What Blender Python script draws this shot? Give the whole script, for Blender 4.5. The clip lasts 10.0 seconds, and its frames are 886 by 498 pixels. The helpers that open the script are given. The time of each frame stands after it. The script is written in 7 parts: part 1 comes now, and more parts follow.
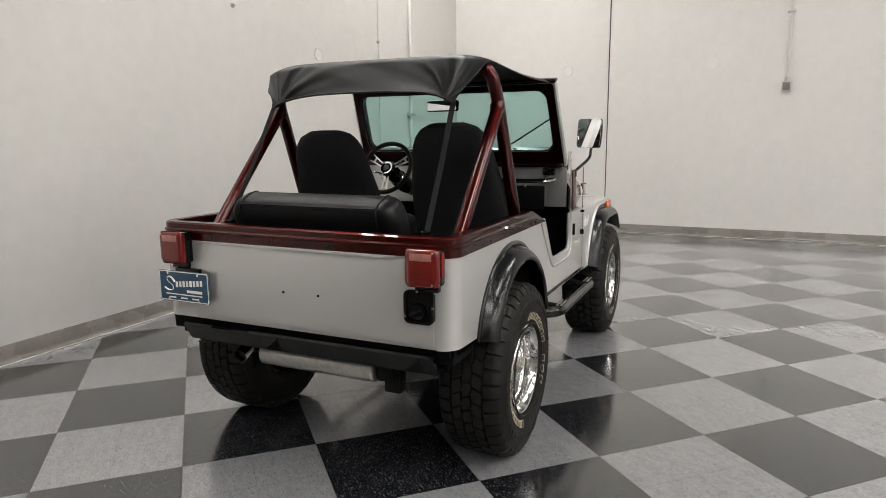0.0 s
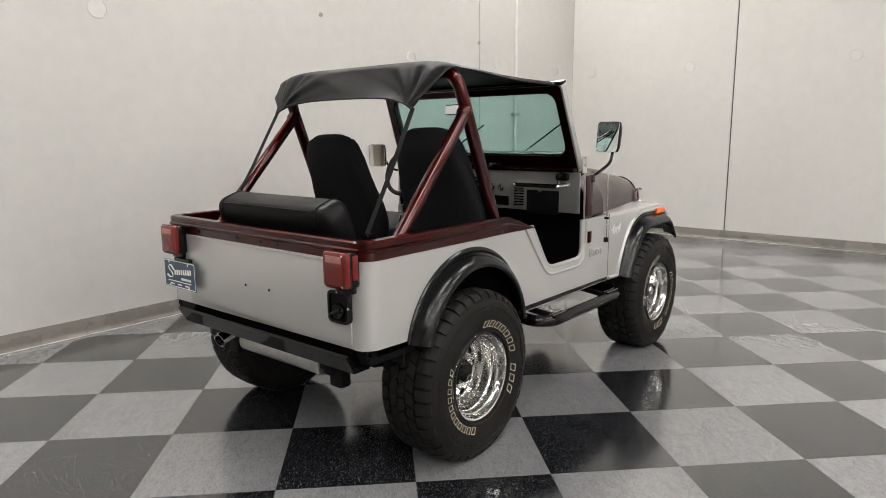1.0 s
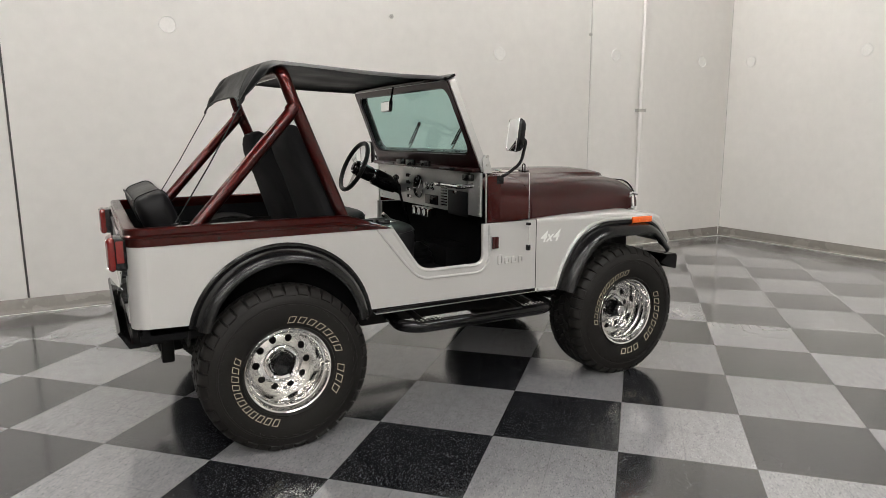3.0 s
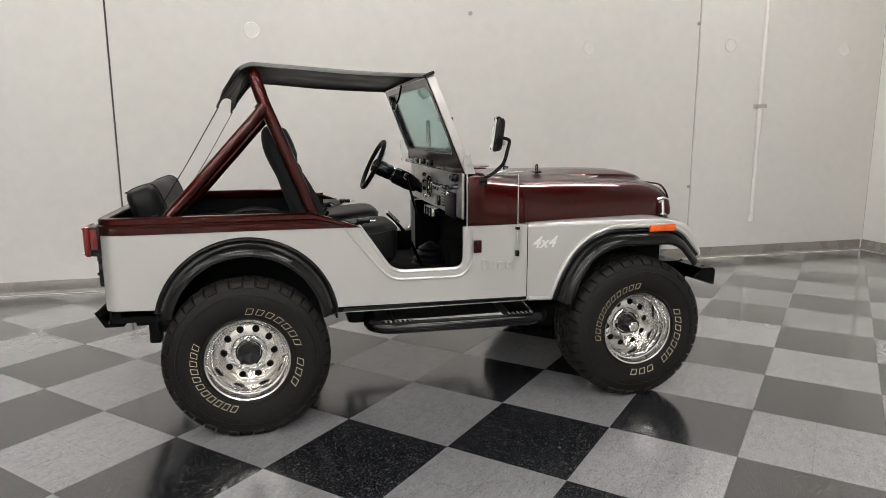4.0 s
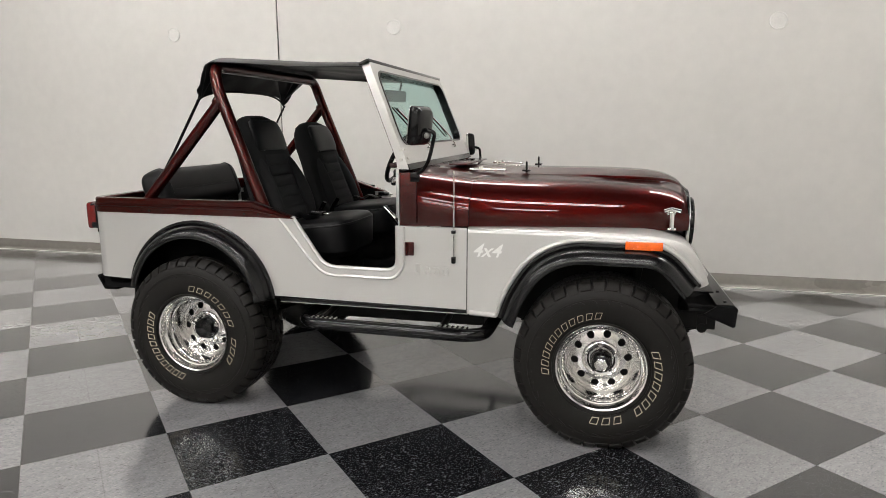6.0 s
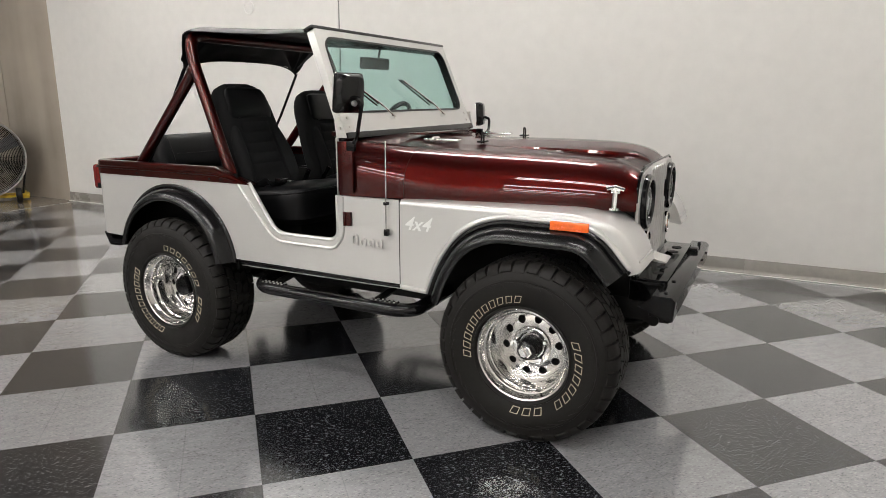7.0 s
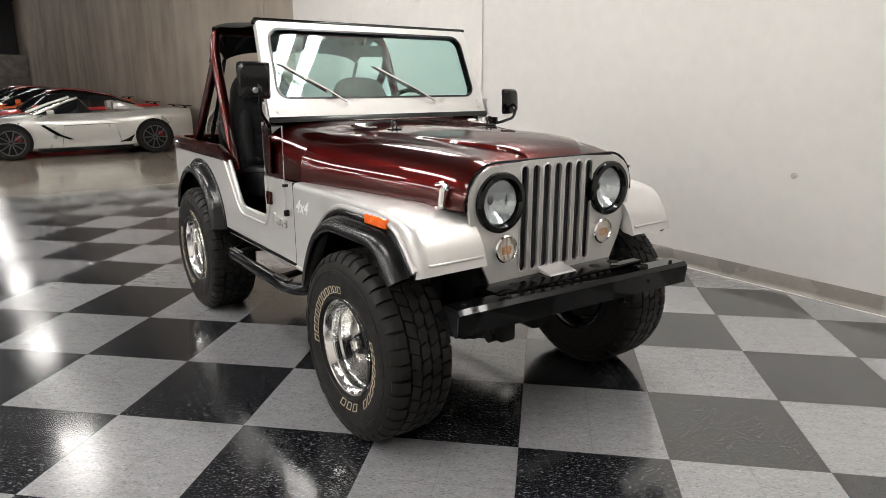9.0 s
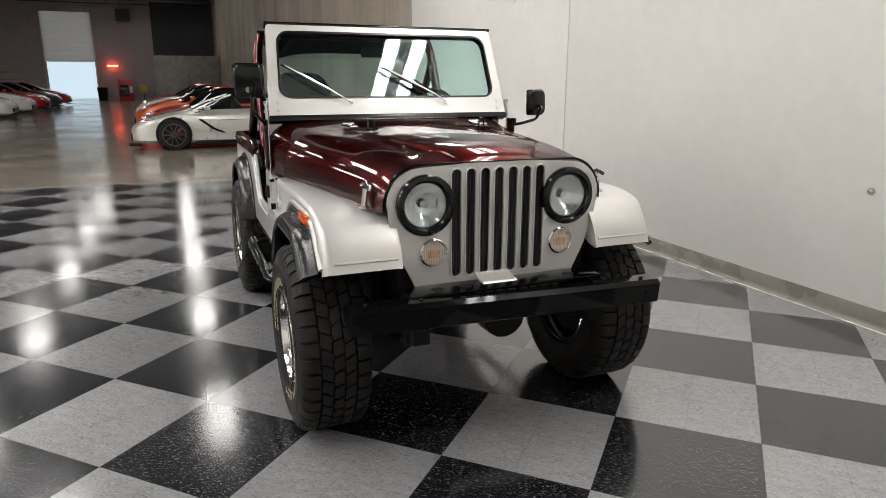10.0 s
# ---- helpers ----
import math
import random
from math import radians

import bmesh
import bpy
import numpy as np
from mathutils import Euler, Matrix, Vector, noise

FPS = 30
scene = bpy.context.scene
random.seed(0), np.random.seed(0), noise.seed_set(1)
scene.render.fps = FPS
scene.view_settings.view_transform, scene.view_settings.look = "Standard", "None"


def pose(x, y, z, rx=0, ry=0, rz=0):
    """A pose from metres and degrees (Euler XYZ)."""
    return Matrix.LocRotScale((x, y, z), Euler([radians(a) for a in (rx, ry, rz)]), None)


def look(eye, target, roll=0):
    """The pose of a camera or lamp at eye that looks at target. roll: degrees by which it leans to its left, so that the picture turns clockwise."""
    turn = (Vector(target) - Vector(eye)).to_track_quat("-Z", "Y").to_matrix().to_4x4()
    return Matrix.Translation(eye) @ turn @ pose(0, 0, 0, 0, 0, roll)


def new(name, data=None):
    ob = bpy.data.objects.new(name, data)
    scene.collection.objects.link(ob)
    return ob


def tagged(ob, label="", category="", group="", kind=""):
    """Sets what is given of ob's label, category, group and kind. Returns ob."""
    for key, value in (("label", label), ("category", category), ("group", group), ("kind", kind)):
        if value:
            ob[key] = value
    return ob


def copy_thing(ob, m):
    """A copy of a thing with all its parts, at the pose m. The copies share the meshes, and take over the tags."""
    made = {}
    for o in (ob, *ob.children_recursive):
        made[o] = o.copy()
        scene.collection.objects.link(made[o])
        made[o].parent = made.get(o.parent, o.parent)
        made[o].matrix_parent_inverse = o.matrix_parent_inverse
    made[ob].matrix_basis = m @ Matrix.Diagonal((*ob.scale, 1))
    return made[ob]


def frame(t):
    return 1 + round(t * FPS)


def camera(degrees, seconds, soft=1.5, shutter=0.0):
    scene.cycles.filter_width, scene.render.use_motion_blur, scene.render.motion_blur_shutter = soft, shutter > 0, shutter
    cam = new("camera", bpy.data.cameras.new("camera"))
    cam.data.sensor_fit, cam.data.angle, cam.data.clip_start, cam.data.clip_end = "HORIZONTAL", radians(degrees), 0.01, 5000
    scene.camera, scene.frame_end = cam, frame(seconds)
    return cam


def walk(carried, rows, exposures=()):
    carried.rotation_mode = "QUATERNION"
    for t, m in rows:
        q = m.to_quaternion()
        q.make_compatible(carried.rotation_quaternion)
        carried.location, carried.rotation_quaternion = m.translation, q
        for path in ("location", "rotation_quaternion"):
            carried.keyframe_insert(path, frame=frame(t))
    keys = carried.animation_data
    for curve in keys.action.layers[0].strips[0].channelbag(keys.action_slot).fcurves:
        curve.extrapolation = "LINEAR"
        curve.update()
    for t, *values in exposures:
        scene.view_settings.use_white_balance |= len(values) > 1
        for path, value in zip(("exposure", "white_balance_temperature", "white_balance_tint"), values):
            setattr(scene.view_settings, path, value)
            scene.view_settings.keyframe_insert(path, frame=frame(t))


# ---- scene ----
cam = camera(68.1, 10.0, soft=0.6)
PATH = [
    (0, (-1.67, -3.038, 1.485), (-0.986, -1.19, 1.144), -0.5),
    (0.5, (-1.223, -3.183, 1.488), (-0.747, -1.27, 1.151), -0.5),
    (1, (-0.749, -3.288, 1.516), (-0.554, -1.328, 1.17), -0.4),
    (1.5, (-0.226, -3.289, 1.516), (-0.233, -1.318, 1.177), -0.4),
    (2, (0.308, -3.277, 1.506), (0.144, -1.313, 1.165), -0.4),
    (2.5, (0.796, -3.197, 1.496), (0.436, -1.259, 1.156), -0.3),
    (2.7, (0.984, -3.13, 1.503), (0.546, -1.209, 1.159), -0.3),
    (3.8, (1.955, -2.671, 1.496), (1.024, -0.936, 1.144), -0.2),
    (4, (2.132, -2.538, 1.506), (1.11, -0.856, 1.152), -0.2),
    (4.5, (2.492, -2.195, 1.501), (1.273, -0.651, 1.14), -0.1),
    (5, (2.794, -1.835, 1.506), (1.368, -0.481, 1.144), -0.1),
    (5.5, (3.052, -1.416, 1.506), (1.482, -0.232, 1.14), -0.1),
    (5.7, (3.154, -1.246, 1.497), (1.535, -0.13, 1.13), -0.1),
    (6.8, (3.559, -0.232, 1.474), (1.728, 0.458, 1.059), 0.1),
    (7, (3.608, -0.044, 1.47), (1.756, 0.564, 1.021), 0.1),
    (7.5, (3.727, 0.443, 1.483), (1.821, 0.814, 1.002), -0.0),
    (8, (3.762, 0.923, 1.475), (1.826, 1.05, 0.989), -0.0),
    (8.5, (3.742, 1.419, 1.468), (1.804, 1.35, 0.978), -0.1),
    (9, (3.696, 1.889, 1.477), (1.779, 1.595, 0.987), -0.0),
    (9.5, (3.571, 2.344, 1.479), (1.696, 1.852, 0.989), -0.0),
    (10, (3.433, 2.764, 1.487), (1.646, 2.014, 0.993), 0.1),
]
walk(cam, [(t, look(eye, target, roll)) for t, eye, target, roll in PATH], [(0.0, -0.03), (1.0, 0.02), (2.5, 0.02), (4.5, -0.05), (5.5, 0.03), (7.0, 0.17), (8.0, 0.30), (9.0, 0.30), (10.0, 0.19)])

# ---- world and lights ----
ORG = (-0.115, 0.952)
JEEP = pose(ORG[0] + 0.0106, ORG[1] - 0.0106, 0, 0, 0, 45.0)
ROOM = pose(ORG[0], ORG[1], 0, 0, 0, 45.0)

world = bpy.data.worlds.new("world")
world.use_nodes = True
world.node_tree.nodes["Background"].inputs[0].default_value = (0.5, 0.55, 0.6, 1)
world.node_tree.nodes["Background"].inputs[1].default_value = 0.03
scene.world = world
scene.view_settings.exposure = 0.0

# twin fluorescent strips in rows along the hall: (row y, first x, last x, step, height)
LAMP_ROWS = [(1.97, -4.35, 3.7, 4.0, 5.6), (-3.6, -6.2, 1.9, 4.0, 5.6), (-7.6, -10.2, 1.9, 4.0, 5.6), (-11.4, -10.2, 1.9, 4.0, 5.6), (-14.6, -10.2, 1.9, 4.0, 5.6), (-0.75, -46.25, -12.7, 8.35, 7.0), (-6.2, -46.25, -12.7, 8.35, 7.0), (-0.75, -50.2, -50.2, 8.35, 7.62), (-6.2, -50.2, -50.2, 8.35, 7.62)]


# ---- materials ----
def mat_new(name):
    m = bpy.data.materials.new(name)
    m.use_nodes = True
    return m, m.node_tree.nodes, m.node_tree.links, m.node_tree.nodes["Principled BSDF"]


def noise_tex(n, l, scale, detail=4.0, rough=0.55, coord="Object"):
    tc = n.new("ShaderNodeTexCoord")
    t = n.new("ShaderNodeTexNoise")
    t.inputs["Scale"].default_value = scale
    t.inputs["Detail"].default_value = detail
    t.inputs["Roughness"].default_value = rough
    l.new(tc.outputs[coord], t.inputs["Vector"])
    return t


def ramp(n, l, src, stops):
    r = n.new("ShaderNodeValToRGB")
    while len(r.color_ramp.elements) < len(stops):
        r.color_ramp.elements.new(0.5)
    for e, (p, c) in zip(r.color_ramp.elements, stops):
        e.position = p
        e.color = (c, c, c, 1) if isinstance(c, float) else (*c, 1)
    l.new(src, r.inputs[0])
    return r


def bump(n, l, src, b, strength, dist):
    k = n.new("ShaderNodeBump")
    k.inputs["Strength"].default_value = strength
    k.inputs["Distance"].default_value = dist
    l.new(src, k.inputs["Height"])
    l.new(k.outputs[0], b.inputs["Normal"])
    return k


def surface(name, colour, rough=0.5, metal=0.0, coat=0.0, vary=0.12, scale=6.0, grain=60.0, relief=0.05, dist=0.002, rough_vary=0.1, spec=0.5):
    """A surface with variation at two scales in colour and gloss, and a fine relief."""
    m, n, l, b = mat_new(name)
    big, small = noise_tex(n, l, scale), noise_tex(n, l, grain, 6.0)
    add = n.new("ShaderNodeMath")
    add.operation = "ADD"
    half = n.new("ShaderNodeMath")
    half.operation = "MULTIPLY"
    half.inputs[1].default_value = 0.5
    l.new(big.outputs[0], add.inputs[0])
    l.new(small.outputs[0], add.inputs[1])
    l.new(add.outputs[0], half.inputs[0])
    lo = tuple(c * (1 - vary) for c in colour)
    hi = tuple(min(1, c * (1 + vary)) for c in colour)
    r = ramp(n, l, half.outputs[0], [(0.35, lo), (0.65, hi)])
    l.new(r.outputs[0], b.inputs["Base Color"])
    rr = ramp(n, l, big.outputs[0], [(0.3, max(0.02, rough - rough_vary)), (0.7, min(1.0, rough + rough_vary))])
    l.new(rr.outputs[0], b.inputs["Roughness"])
    b.inputs["Metallic"].default_value = metal
    b.inputs["Coat Weight"].default_value = coat
    b.inputs["Coat Roughness"].default_value = 0.04
    b.inputs["Specular IOR Level"].default_value = spec
    if relief:
        bump(n, l, small.outputs[0], b, relief, dist)
    return m


def flake_paint(name, colour, rough, metal, flake, coat=1.0, spec=0.5):
    """Metallic car paint: fine flakes that differ in lightness, under a clear coat."""
    m, n, l, b = mat_new(name)
    tc = n.new("ShaderNodeTexCoord")
    v = n.new("ShaderNodeTexVoronoi")
    v.inputs["Scale"].default_value = 900.0
    l.new(tc.outputs["Object"], v.inputs["Vector"])
    big = noise_tex(n, l, 2.5)
    bw = n.new("ShaderNodeRGBToBW")
    l.new(v.outputs["Color"], bw.inputs[0])
    r = ramp(n, l, bw.outputs[0], [(0.1, tuple(c * (1 - flake) for c in colour)), (0.9, tuple(min(1, c * (1 + flake)) for c in colour))])
    l.new(r.outputs[0], b.inputs["Base Color"])
    rr = ramp(n, l, big.outputs[0], [(0.3, rough - 0.04), (0.7, rough + 0.05)])
    l.new(rr.outputs[0], b.inputs["Roughness"])
    b.inputs["Metallic"].default_value = metal
    b.inputs["Coat Weight"].default_value = coat
    b.inputs["Coat Roughness"].default_value = 0.03
    b.inputs["Specular IOR Level"].default_value = spec
    return m


def glass(name, tint, gloss=0.02):
    m, n, l, b = mat_new(name)
    n.remove(b)
    tr, gl, mix, lw = n.new("ShaderNodeBsdfTransparent"), n.new("ShaderNodeBsdfGlossy"), n.new("ShaderNodeMixShader"), n.new("ShaderNodeLayerWeight")
    tr.inputs[0].default_value = (*tint, 1)
    gl.inputs["Roughness"].default_value = gloss
    lw.inputs["Blend"].default_value = 0.5
    fac = ramp(n, l, lw.outputs["Facing"], [(0.0, 0.045), (0.45, 0.06), (0.65, 0.12), (0.8, 0.28), (0.92, 0.6), (1.0, 1.0)])
    l.new(fac.outputs[0], mix.inputs[0])
    l.new(tr.outputs[0], mix.inputs[1])
    l.new(gl.outputs[0], mix.inputs[2])
    l.new(mix.outputs[0], n["Material Output"].inputs["Surface"])
    return m


def glow(name, colour, strength):
    m, n, l, b = mat_new(name)
    b.inputs["Base Color"].default_value = (0.8, 0.8, 0.8, 1)
    b.inputs["Emission Color"].default_value = (*colour, 1)
    b.inputs["Emission Strength"].default_value = strength
    return m


def tile_material(name, base, chip, seam, pit_depth):
    """Vinyl composition tile: fine chips drawn out along one grain, a waxed top and a faint joint across the middle."""
    m, n, l, b = mat_new(name)
    tc, info = n.new("ShaderNodeTexCoord"), n.new("ShaderNodeObjectInfo")
    shift = n.new("ShaderNodeVectorMath")
    shift.operation = "ADD"
    comb = n.new("ShaderNodeCombineXYZ")
    for k in range(3):
        l.new(info.outputs["Random"], comb.inputs[k])
    big = n.new("ShaderNodeVectorMath")
    big.operation = "SCALE"
    big.inputs["Scale"].default_value = 0.013
    l.new(comb.outputs[0], big.inputs[0])
    geo = n.new("ShaderNodeNewGeometry")
    l.new(geo.outputs["Position"], shift.inputs[0])
    l.new(big.outputs[0], shift.inputs[1])
    mp = n.new("ShaderNodeMapping")
    mp.inputs["Scale"].default_value = (1.0, 0.42, 1.0)
    mp.inputs["Rotation"].default_value = (0.55, 0.35, 0.9)
    l.new(shift.outputs[0], mp.inputs[0])
    chips = n.new("ShaderNodeTexNoise")
    chips.inputs["Scale"].default_value = 160.0
    chips.inputs["Detail"].default_value = 2.0
    l.new(mp.outputs[0], chips.inputs["Vector"])
    mott = n.new("ShaderNodeTexNoise")
    mott.inputs["Scale"].default_value = 34.0
    mott.inputs["Detail"].default_value = 6.0
    l.new(mp.outputs[0], mott.inputs["Vector"])
    dirt = noise_tex(n, l, 1.1, 5.0, 0.6)
    body = ramp(n, l, mott.outputs[0], [(0.35, tuple(c * 0.92 for c in base)), (0.65, tuple(c * 1.08 for c in base))])
    fleck = ramp(n, l, chips.outputs[0], [(0.575, 0.0), (0.665, 1.0)])
    mix = n.new("ShaderNodeMix")
    mix.data_type = "RGBA"
    l.new(fleck.outputs[0], mix.inputs[0])
    l.new(body.outputs[0], mix.inputs[6])
    mix.inputs[7].default_value = (*chip, 1)
    # each tile a little lighter or darker
    pits = ramp(n, l, chips.outputs[0], [(0.33, pit_depth), (0.40, 1.0)])
    val = n.new("ShaderNodeMapRange")
    val.inputs[3].default_value, val.inputs[4].default_value = 0.88, 1.12
    l.new(info.outputs["Random"], val.inputs[0])
    hsv = n.new("ShaderNodeHueSaturation")
    l.new(val.outputs[0], hsv.inputs["Value"])
    l.new(mix.outputs[2], hsv.inputs["Color"])
    # hairline joint of the quarter tiles
    sep = n.new("ShaderNodeSeparateXYZ")
    l.new(tc.outputs["Object"], sep.inputs[0])
    ab = []
    for k in (0, 1):
        a = n.new("ShaderNodeMath")
        a.operation = "ABSOLUTE"
        l.new(sep.outputs[k], a.inputs[0])
        ab.append(a)
    mn = n.new("ShaderNodeMath")
    mn.operation = "MINIMUM"
    l.new(ab[0].outputs[0], mn.inputs[0])
    l.new(ab[1].outputs[0], mn.inputs[1])
    line = ramp(n, l, mn.outputs[0], [(0.0006, seam), (0.0018, 1.0)])
    mul = n.new("ShaderNodeMix")
    mul.data_type = "RGBA"
    mul.blend_type = "MULTIPLY"
    mul.inputs[0].default_value = 1.0
    pit = n.new("ShaderNodeMix")
    pit.data_type = "RGBA"
    pit.blend_type = "MULTIPLY"
    pit.inputs[0].default_value = 1.0
    l.new(hsv.outputs[0], pit.inputs[6])
    l.new(pits.outputs[0], pit.inputs[7])
    l.new(pit.outputs[2], mul.inputs[6])
    l.new(line.outputs[0], mul.inputs[7])
    l.new(mul.outputs[2], b.inputs["Base Color"])
    rr = ramp(n, l, dirt.outputs[0], [(0.3, 0.095), (0.7, 0.185)])
    # short scuffs where the wax is dulled
    sm = n.new("ShaderNodeMapping")
    sm.inputs["Scale"].default_value = (1.0, 9.0, 1.0)
    sm.inputs["Rotation"].default_value = (0, 0, 1.15)
    l.new(geo.outputs["Position"], sm.inputs[0])
    sn = n.new("ShaderNodeTexNoise")
    sn.inputs["Scale"].default_value = 5.0
    sn.inputs["Detail"].default_value = 4.0
    l.new(sm.outputs[0], sn.inputs["Vector"])
    scuff = ramp(n, l, sn.outputs[0], [(0.66, 0.0), (0.72, 0.05)])
    dull = n.new("ShaderNodeMath")
    dull.operation = "ADD"
    l.new(rr.outputs[0], dull.inputs[0])
    l.new(scuff.outputs[0], dull.inputs[1])
    l.new(dull.outputs[0], b.inputs["Roughness"])
    b.inputs["Specular IOR Level"].default_value = 0.2
    b.inputs["Coat Weight"].default_value = 1.0
    b.inputs["Coat IOR"].default_value = 1.65
    l.new(dull.outputs[0], b.inputs["Coat Roughness"])
    wave = noise_tex(n, l, 9.0, 3.0, 0.5)
    bump(n, l, wave.outputs[0], b, 0.03, 0.003)
    return m


def streaked(name, colour):
    """Bare tilt-up concrete: broad clouds, run-down streaks and fine pores."""
    m, n, l, b = mat_new(name)
    tc, mp = n.new("ShaderNodeTexCoord"), n.new("ShaderNodeMapping")
    mp.inputs["Scale"].default_value = (1.3, 1.3, 0.10)
    l.new(tc.outputs["Object"], mp.inputs[0])
    run = n.new("ShaderNodeTexNoise")
    run.inputs["Scale"].default_value = 1.5
    run.inputs["Detail"].default_value = 3.0
    l.new(mp.outputs[0], run.inputs["Vector"])
    cloud, pores = noise_tex(n, l, 0.7, 4.0), noise_tex(n, l, 45.0, 4.0)
    mix = n.new("ShaderNodeMath")
    mix.operation = "ADD"
    l.new(run.outputs[0], mix.inputs[0])
    l.new(cloud.outputs[0], mix.inputs[1])
    half = n.new("ShaderNodeMath")
    half.operation = "MULTIPLY"
    half.inputs[1].default_value = 0.5
    l.new(mix.outputs[0], half.inputs[0])
    r = ramp(n, l, half.outputs[0], [(0.36, tuple(c * 0.72 for c in colour)), (0.50, colour), (0.63, tuple(c * 1.22 for c in colour))])
    l.new(r.outputs[0], b.inputs["Base Color"])
    b.inputs["Roughness"].default_value = 0.7
    bump(n, l, pores.outputs[0], b, 0.15, 0.003)
    return m


M_SILVER = flake_paint("silver_paint", (0.545, 0.537, 0.52), 0.36, 0.47, 0.08, 0.7)
M_MAROON = flake_paint("maroon_paint", (0.050, 0.0023, 0.0015), 0.32, 0.88, 0.6, 0.8, 0.1)
# the same maroon, darkened in colour for faces that only reflect the dark cabin
M_MAROON_SHADED = flake_paint("maroon_shaded", (0.016, 0.0010, 0.0008), 0.30, 0.6, 0.4, 0.5, 0.1)
M_MAROON.node_tree.nodes["Principled BSDF"].inputs["Specular Tint"].default_value = (0.30, 0.05, 0.04, 1)
M_MAROON.node_tree.nodes["Principled BSDF"].inputs["Coat Roughness"].default_value = 0.015
M_BLACK = surface("black_enamel", (0.003, 0.003, 0.0033), 0.10, 0.0, 0.15, 0.3, 5, 40, 0.03, 0.002, 0.04, 0.3)
M_BUMPER = surface("bumper_black", (0.003, 0.003, 0.0032), 0.06, 0.0, 0.0, 0.3, 5, 40, 0.02, 0.001, 0.02, 0.15)
M_CHASSIS = surface("chassis_black", (0.0045, 0.0042, 0.0038), 0.55, 0.0, 0.0, 0.4, 8, 50, 0.2, spec=0.16)
M_FLARE = surface("flare_plastic", (0.004, 0.004, 0.0043), 0.22, 0.0, 0.0, 0.25, 4, 160, 0.0, 0.001, 0.02, 0.42)
M_RUBBER = surface("tyre_rubber", (0.0098, 0.0088, 0.0079), 0.58, 0.0, 0.0, 0.3, 14, 180, 0.15, spec=0.22)
M_LETTER = surface("letter_rubber", (0.52, 0.45, 0.33), 0.6, 0.0, 0.0, 0.15, 20, 90, 0.05)
M_CHROME = surface("chrome", (0.86, 0.86, 0.85), 0.07, 1.0, 0.0, 0.05, 9, 60, 0.02, 0.001, 0.04)
M_ALLOY = surface("polished_alloy", (0.70, 0.69, 0.67), 0.17, 1.0, 0.0, 0.03, 5, 30, 0.0, 0.001, 0.02)
M_STEEL = surface("aluminised_steel", (0.50, 0.49, 0.46), 0.38, 0.9, 0.0, 0.2, 5, 50, 0.1)
M_DASH = surface("brushed_aluminium", (0.45, 0.45, 0.44), 0.36, 0.8, 0.0, 0.08, 4, 90, 0.05)
M_VINYL = surface("black_vinyl", (0.0045, 0.0045, 0.005), 0.42, 0.0, 0.0, 0.25, 7, 220, 0.25, 0.001, 0.05, 0.18)
M_CLOTH = surface("black_cloth", (0.0095, 0.0095, 0.010), 0.85, 0.0, 0.0, 0.3, 9, 400, 0.4, 0.001, 0.05, 0.18)
M_TOP = surface("soft_top_vinyl", (0.006, 0.006, 0.0065), 0.48, 0.0, 0.0, 0.2, 5, 260, 0.3, 0.001, 0.08, 0.19)
M_LINER = surface("bed_liner", (0.005, 0.005, 0.0055), 0.8, 0.0, 0.0, 0.3, 6, 150, 0.5, spec=0.1)
M_GLASS = glass("window_glass", (0.70, 0.86, 0.84))
M_CLEAR = glass("lamp_glass", (0.92, 0.94, 0.95), 0.05)
M_MIRROR = surface("mirror_silver", (0.88, 0.9, 0.9), 0.02, 1.0, 0.0, 0.01, 3, 20, 0.0, 0.001, 0.0)
M_RED = surface("red_lens", (0.15, 0.008, 0.006), 0.12, 0.0, 0.4, 0.2, 20, 120, 0.1)
M_REDCLEAR = surface("clear_lens", (0.42, 0.37, 0.31), 0.2, 0.0, 0.5, 0.2, 20, 120, 0.1)
M_PINK = surface("reverse_lens", (0.36, 0.14, 0.12), 0.2, 0.0, 0.5, 0.2, 20, 120, 0.1)
M_AMBER = surface("amber_glass", (0.46, 0.25, 0.13), 0.25, 0.0, 0.4, 0.25, 30, 150, 0.1)
M_RIB = surface("clear_rib", (0.55, 0.50, 0.45), 0.15, 0.0, 0.5, 0.1, 20, 120, 0.0)
M_ORANGE = surface("amber_lens", (0.85, 0.13, 0.01), 0.2, 0.0, 0.6, 0.12, 30, 150, 0.1)
M_WHITE = surface("white_vinyl", (0.78, 0.78, 0.76), 0.4, 0.0, 0.0, 0.04, 8, 60, 0.0)
M_BLUE = surface("plate_blue", (0.012, 0.055, 0.11), 0.35, 0.0, 0.3, 0.1, 8, 60, 0.0)
M_WALL = surface("wall_paint", (0.74, 0.72, 0.69), 0.42, 0.0, 0.0, 0.035, 0.7, 9, 0.10, 0.004, 0.06, 0.4)
M_CONCRETE = streaked("bare_concrete", (0.31, 0.267, 0.222))
M_SLAB = surface("polished_concrete", (0.19, 0.165, 0.135), 0.16, 0.0, 0.0, 0.2, 0.6, 6, 0.05, 0.003, 0.06)
M_BASE = surface("vinyl_base", (0.20, 0.185, 0.165), 0.28, 0.0, 0.0, 0.1, 2, 20, 0.05)
M_STRIP = surface("cream_white", (0.62, 0.60, 0.56), 0.35, 0.0, 0.0, 0.06, 3, 20, 0.0)
M_JOINT = surface("joint_sealant", (0.10, 0.095, 0.09), 0.7, 0.0, 0.0, 0.2, 4, 30, 0.1)
M_CAULK = surface("painted_caulk", (0.50, 0.485, 0.465), 0.6, 0.0, 0.0, 0.1, 4, 30, 0.1)
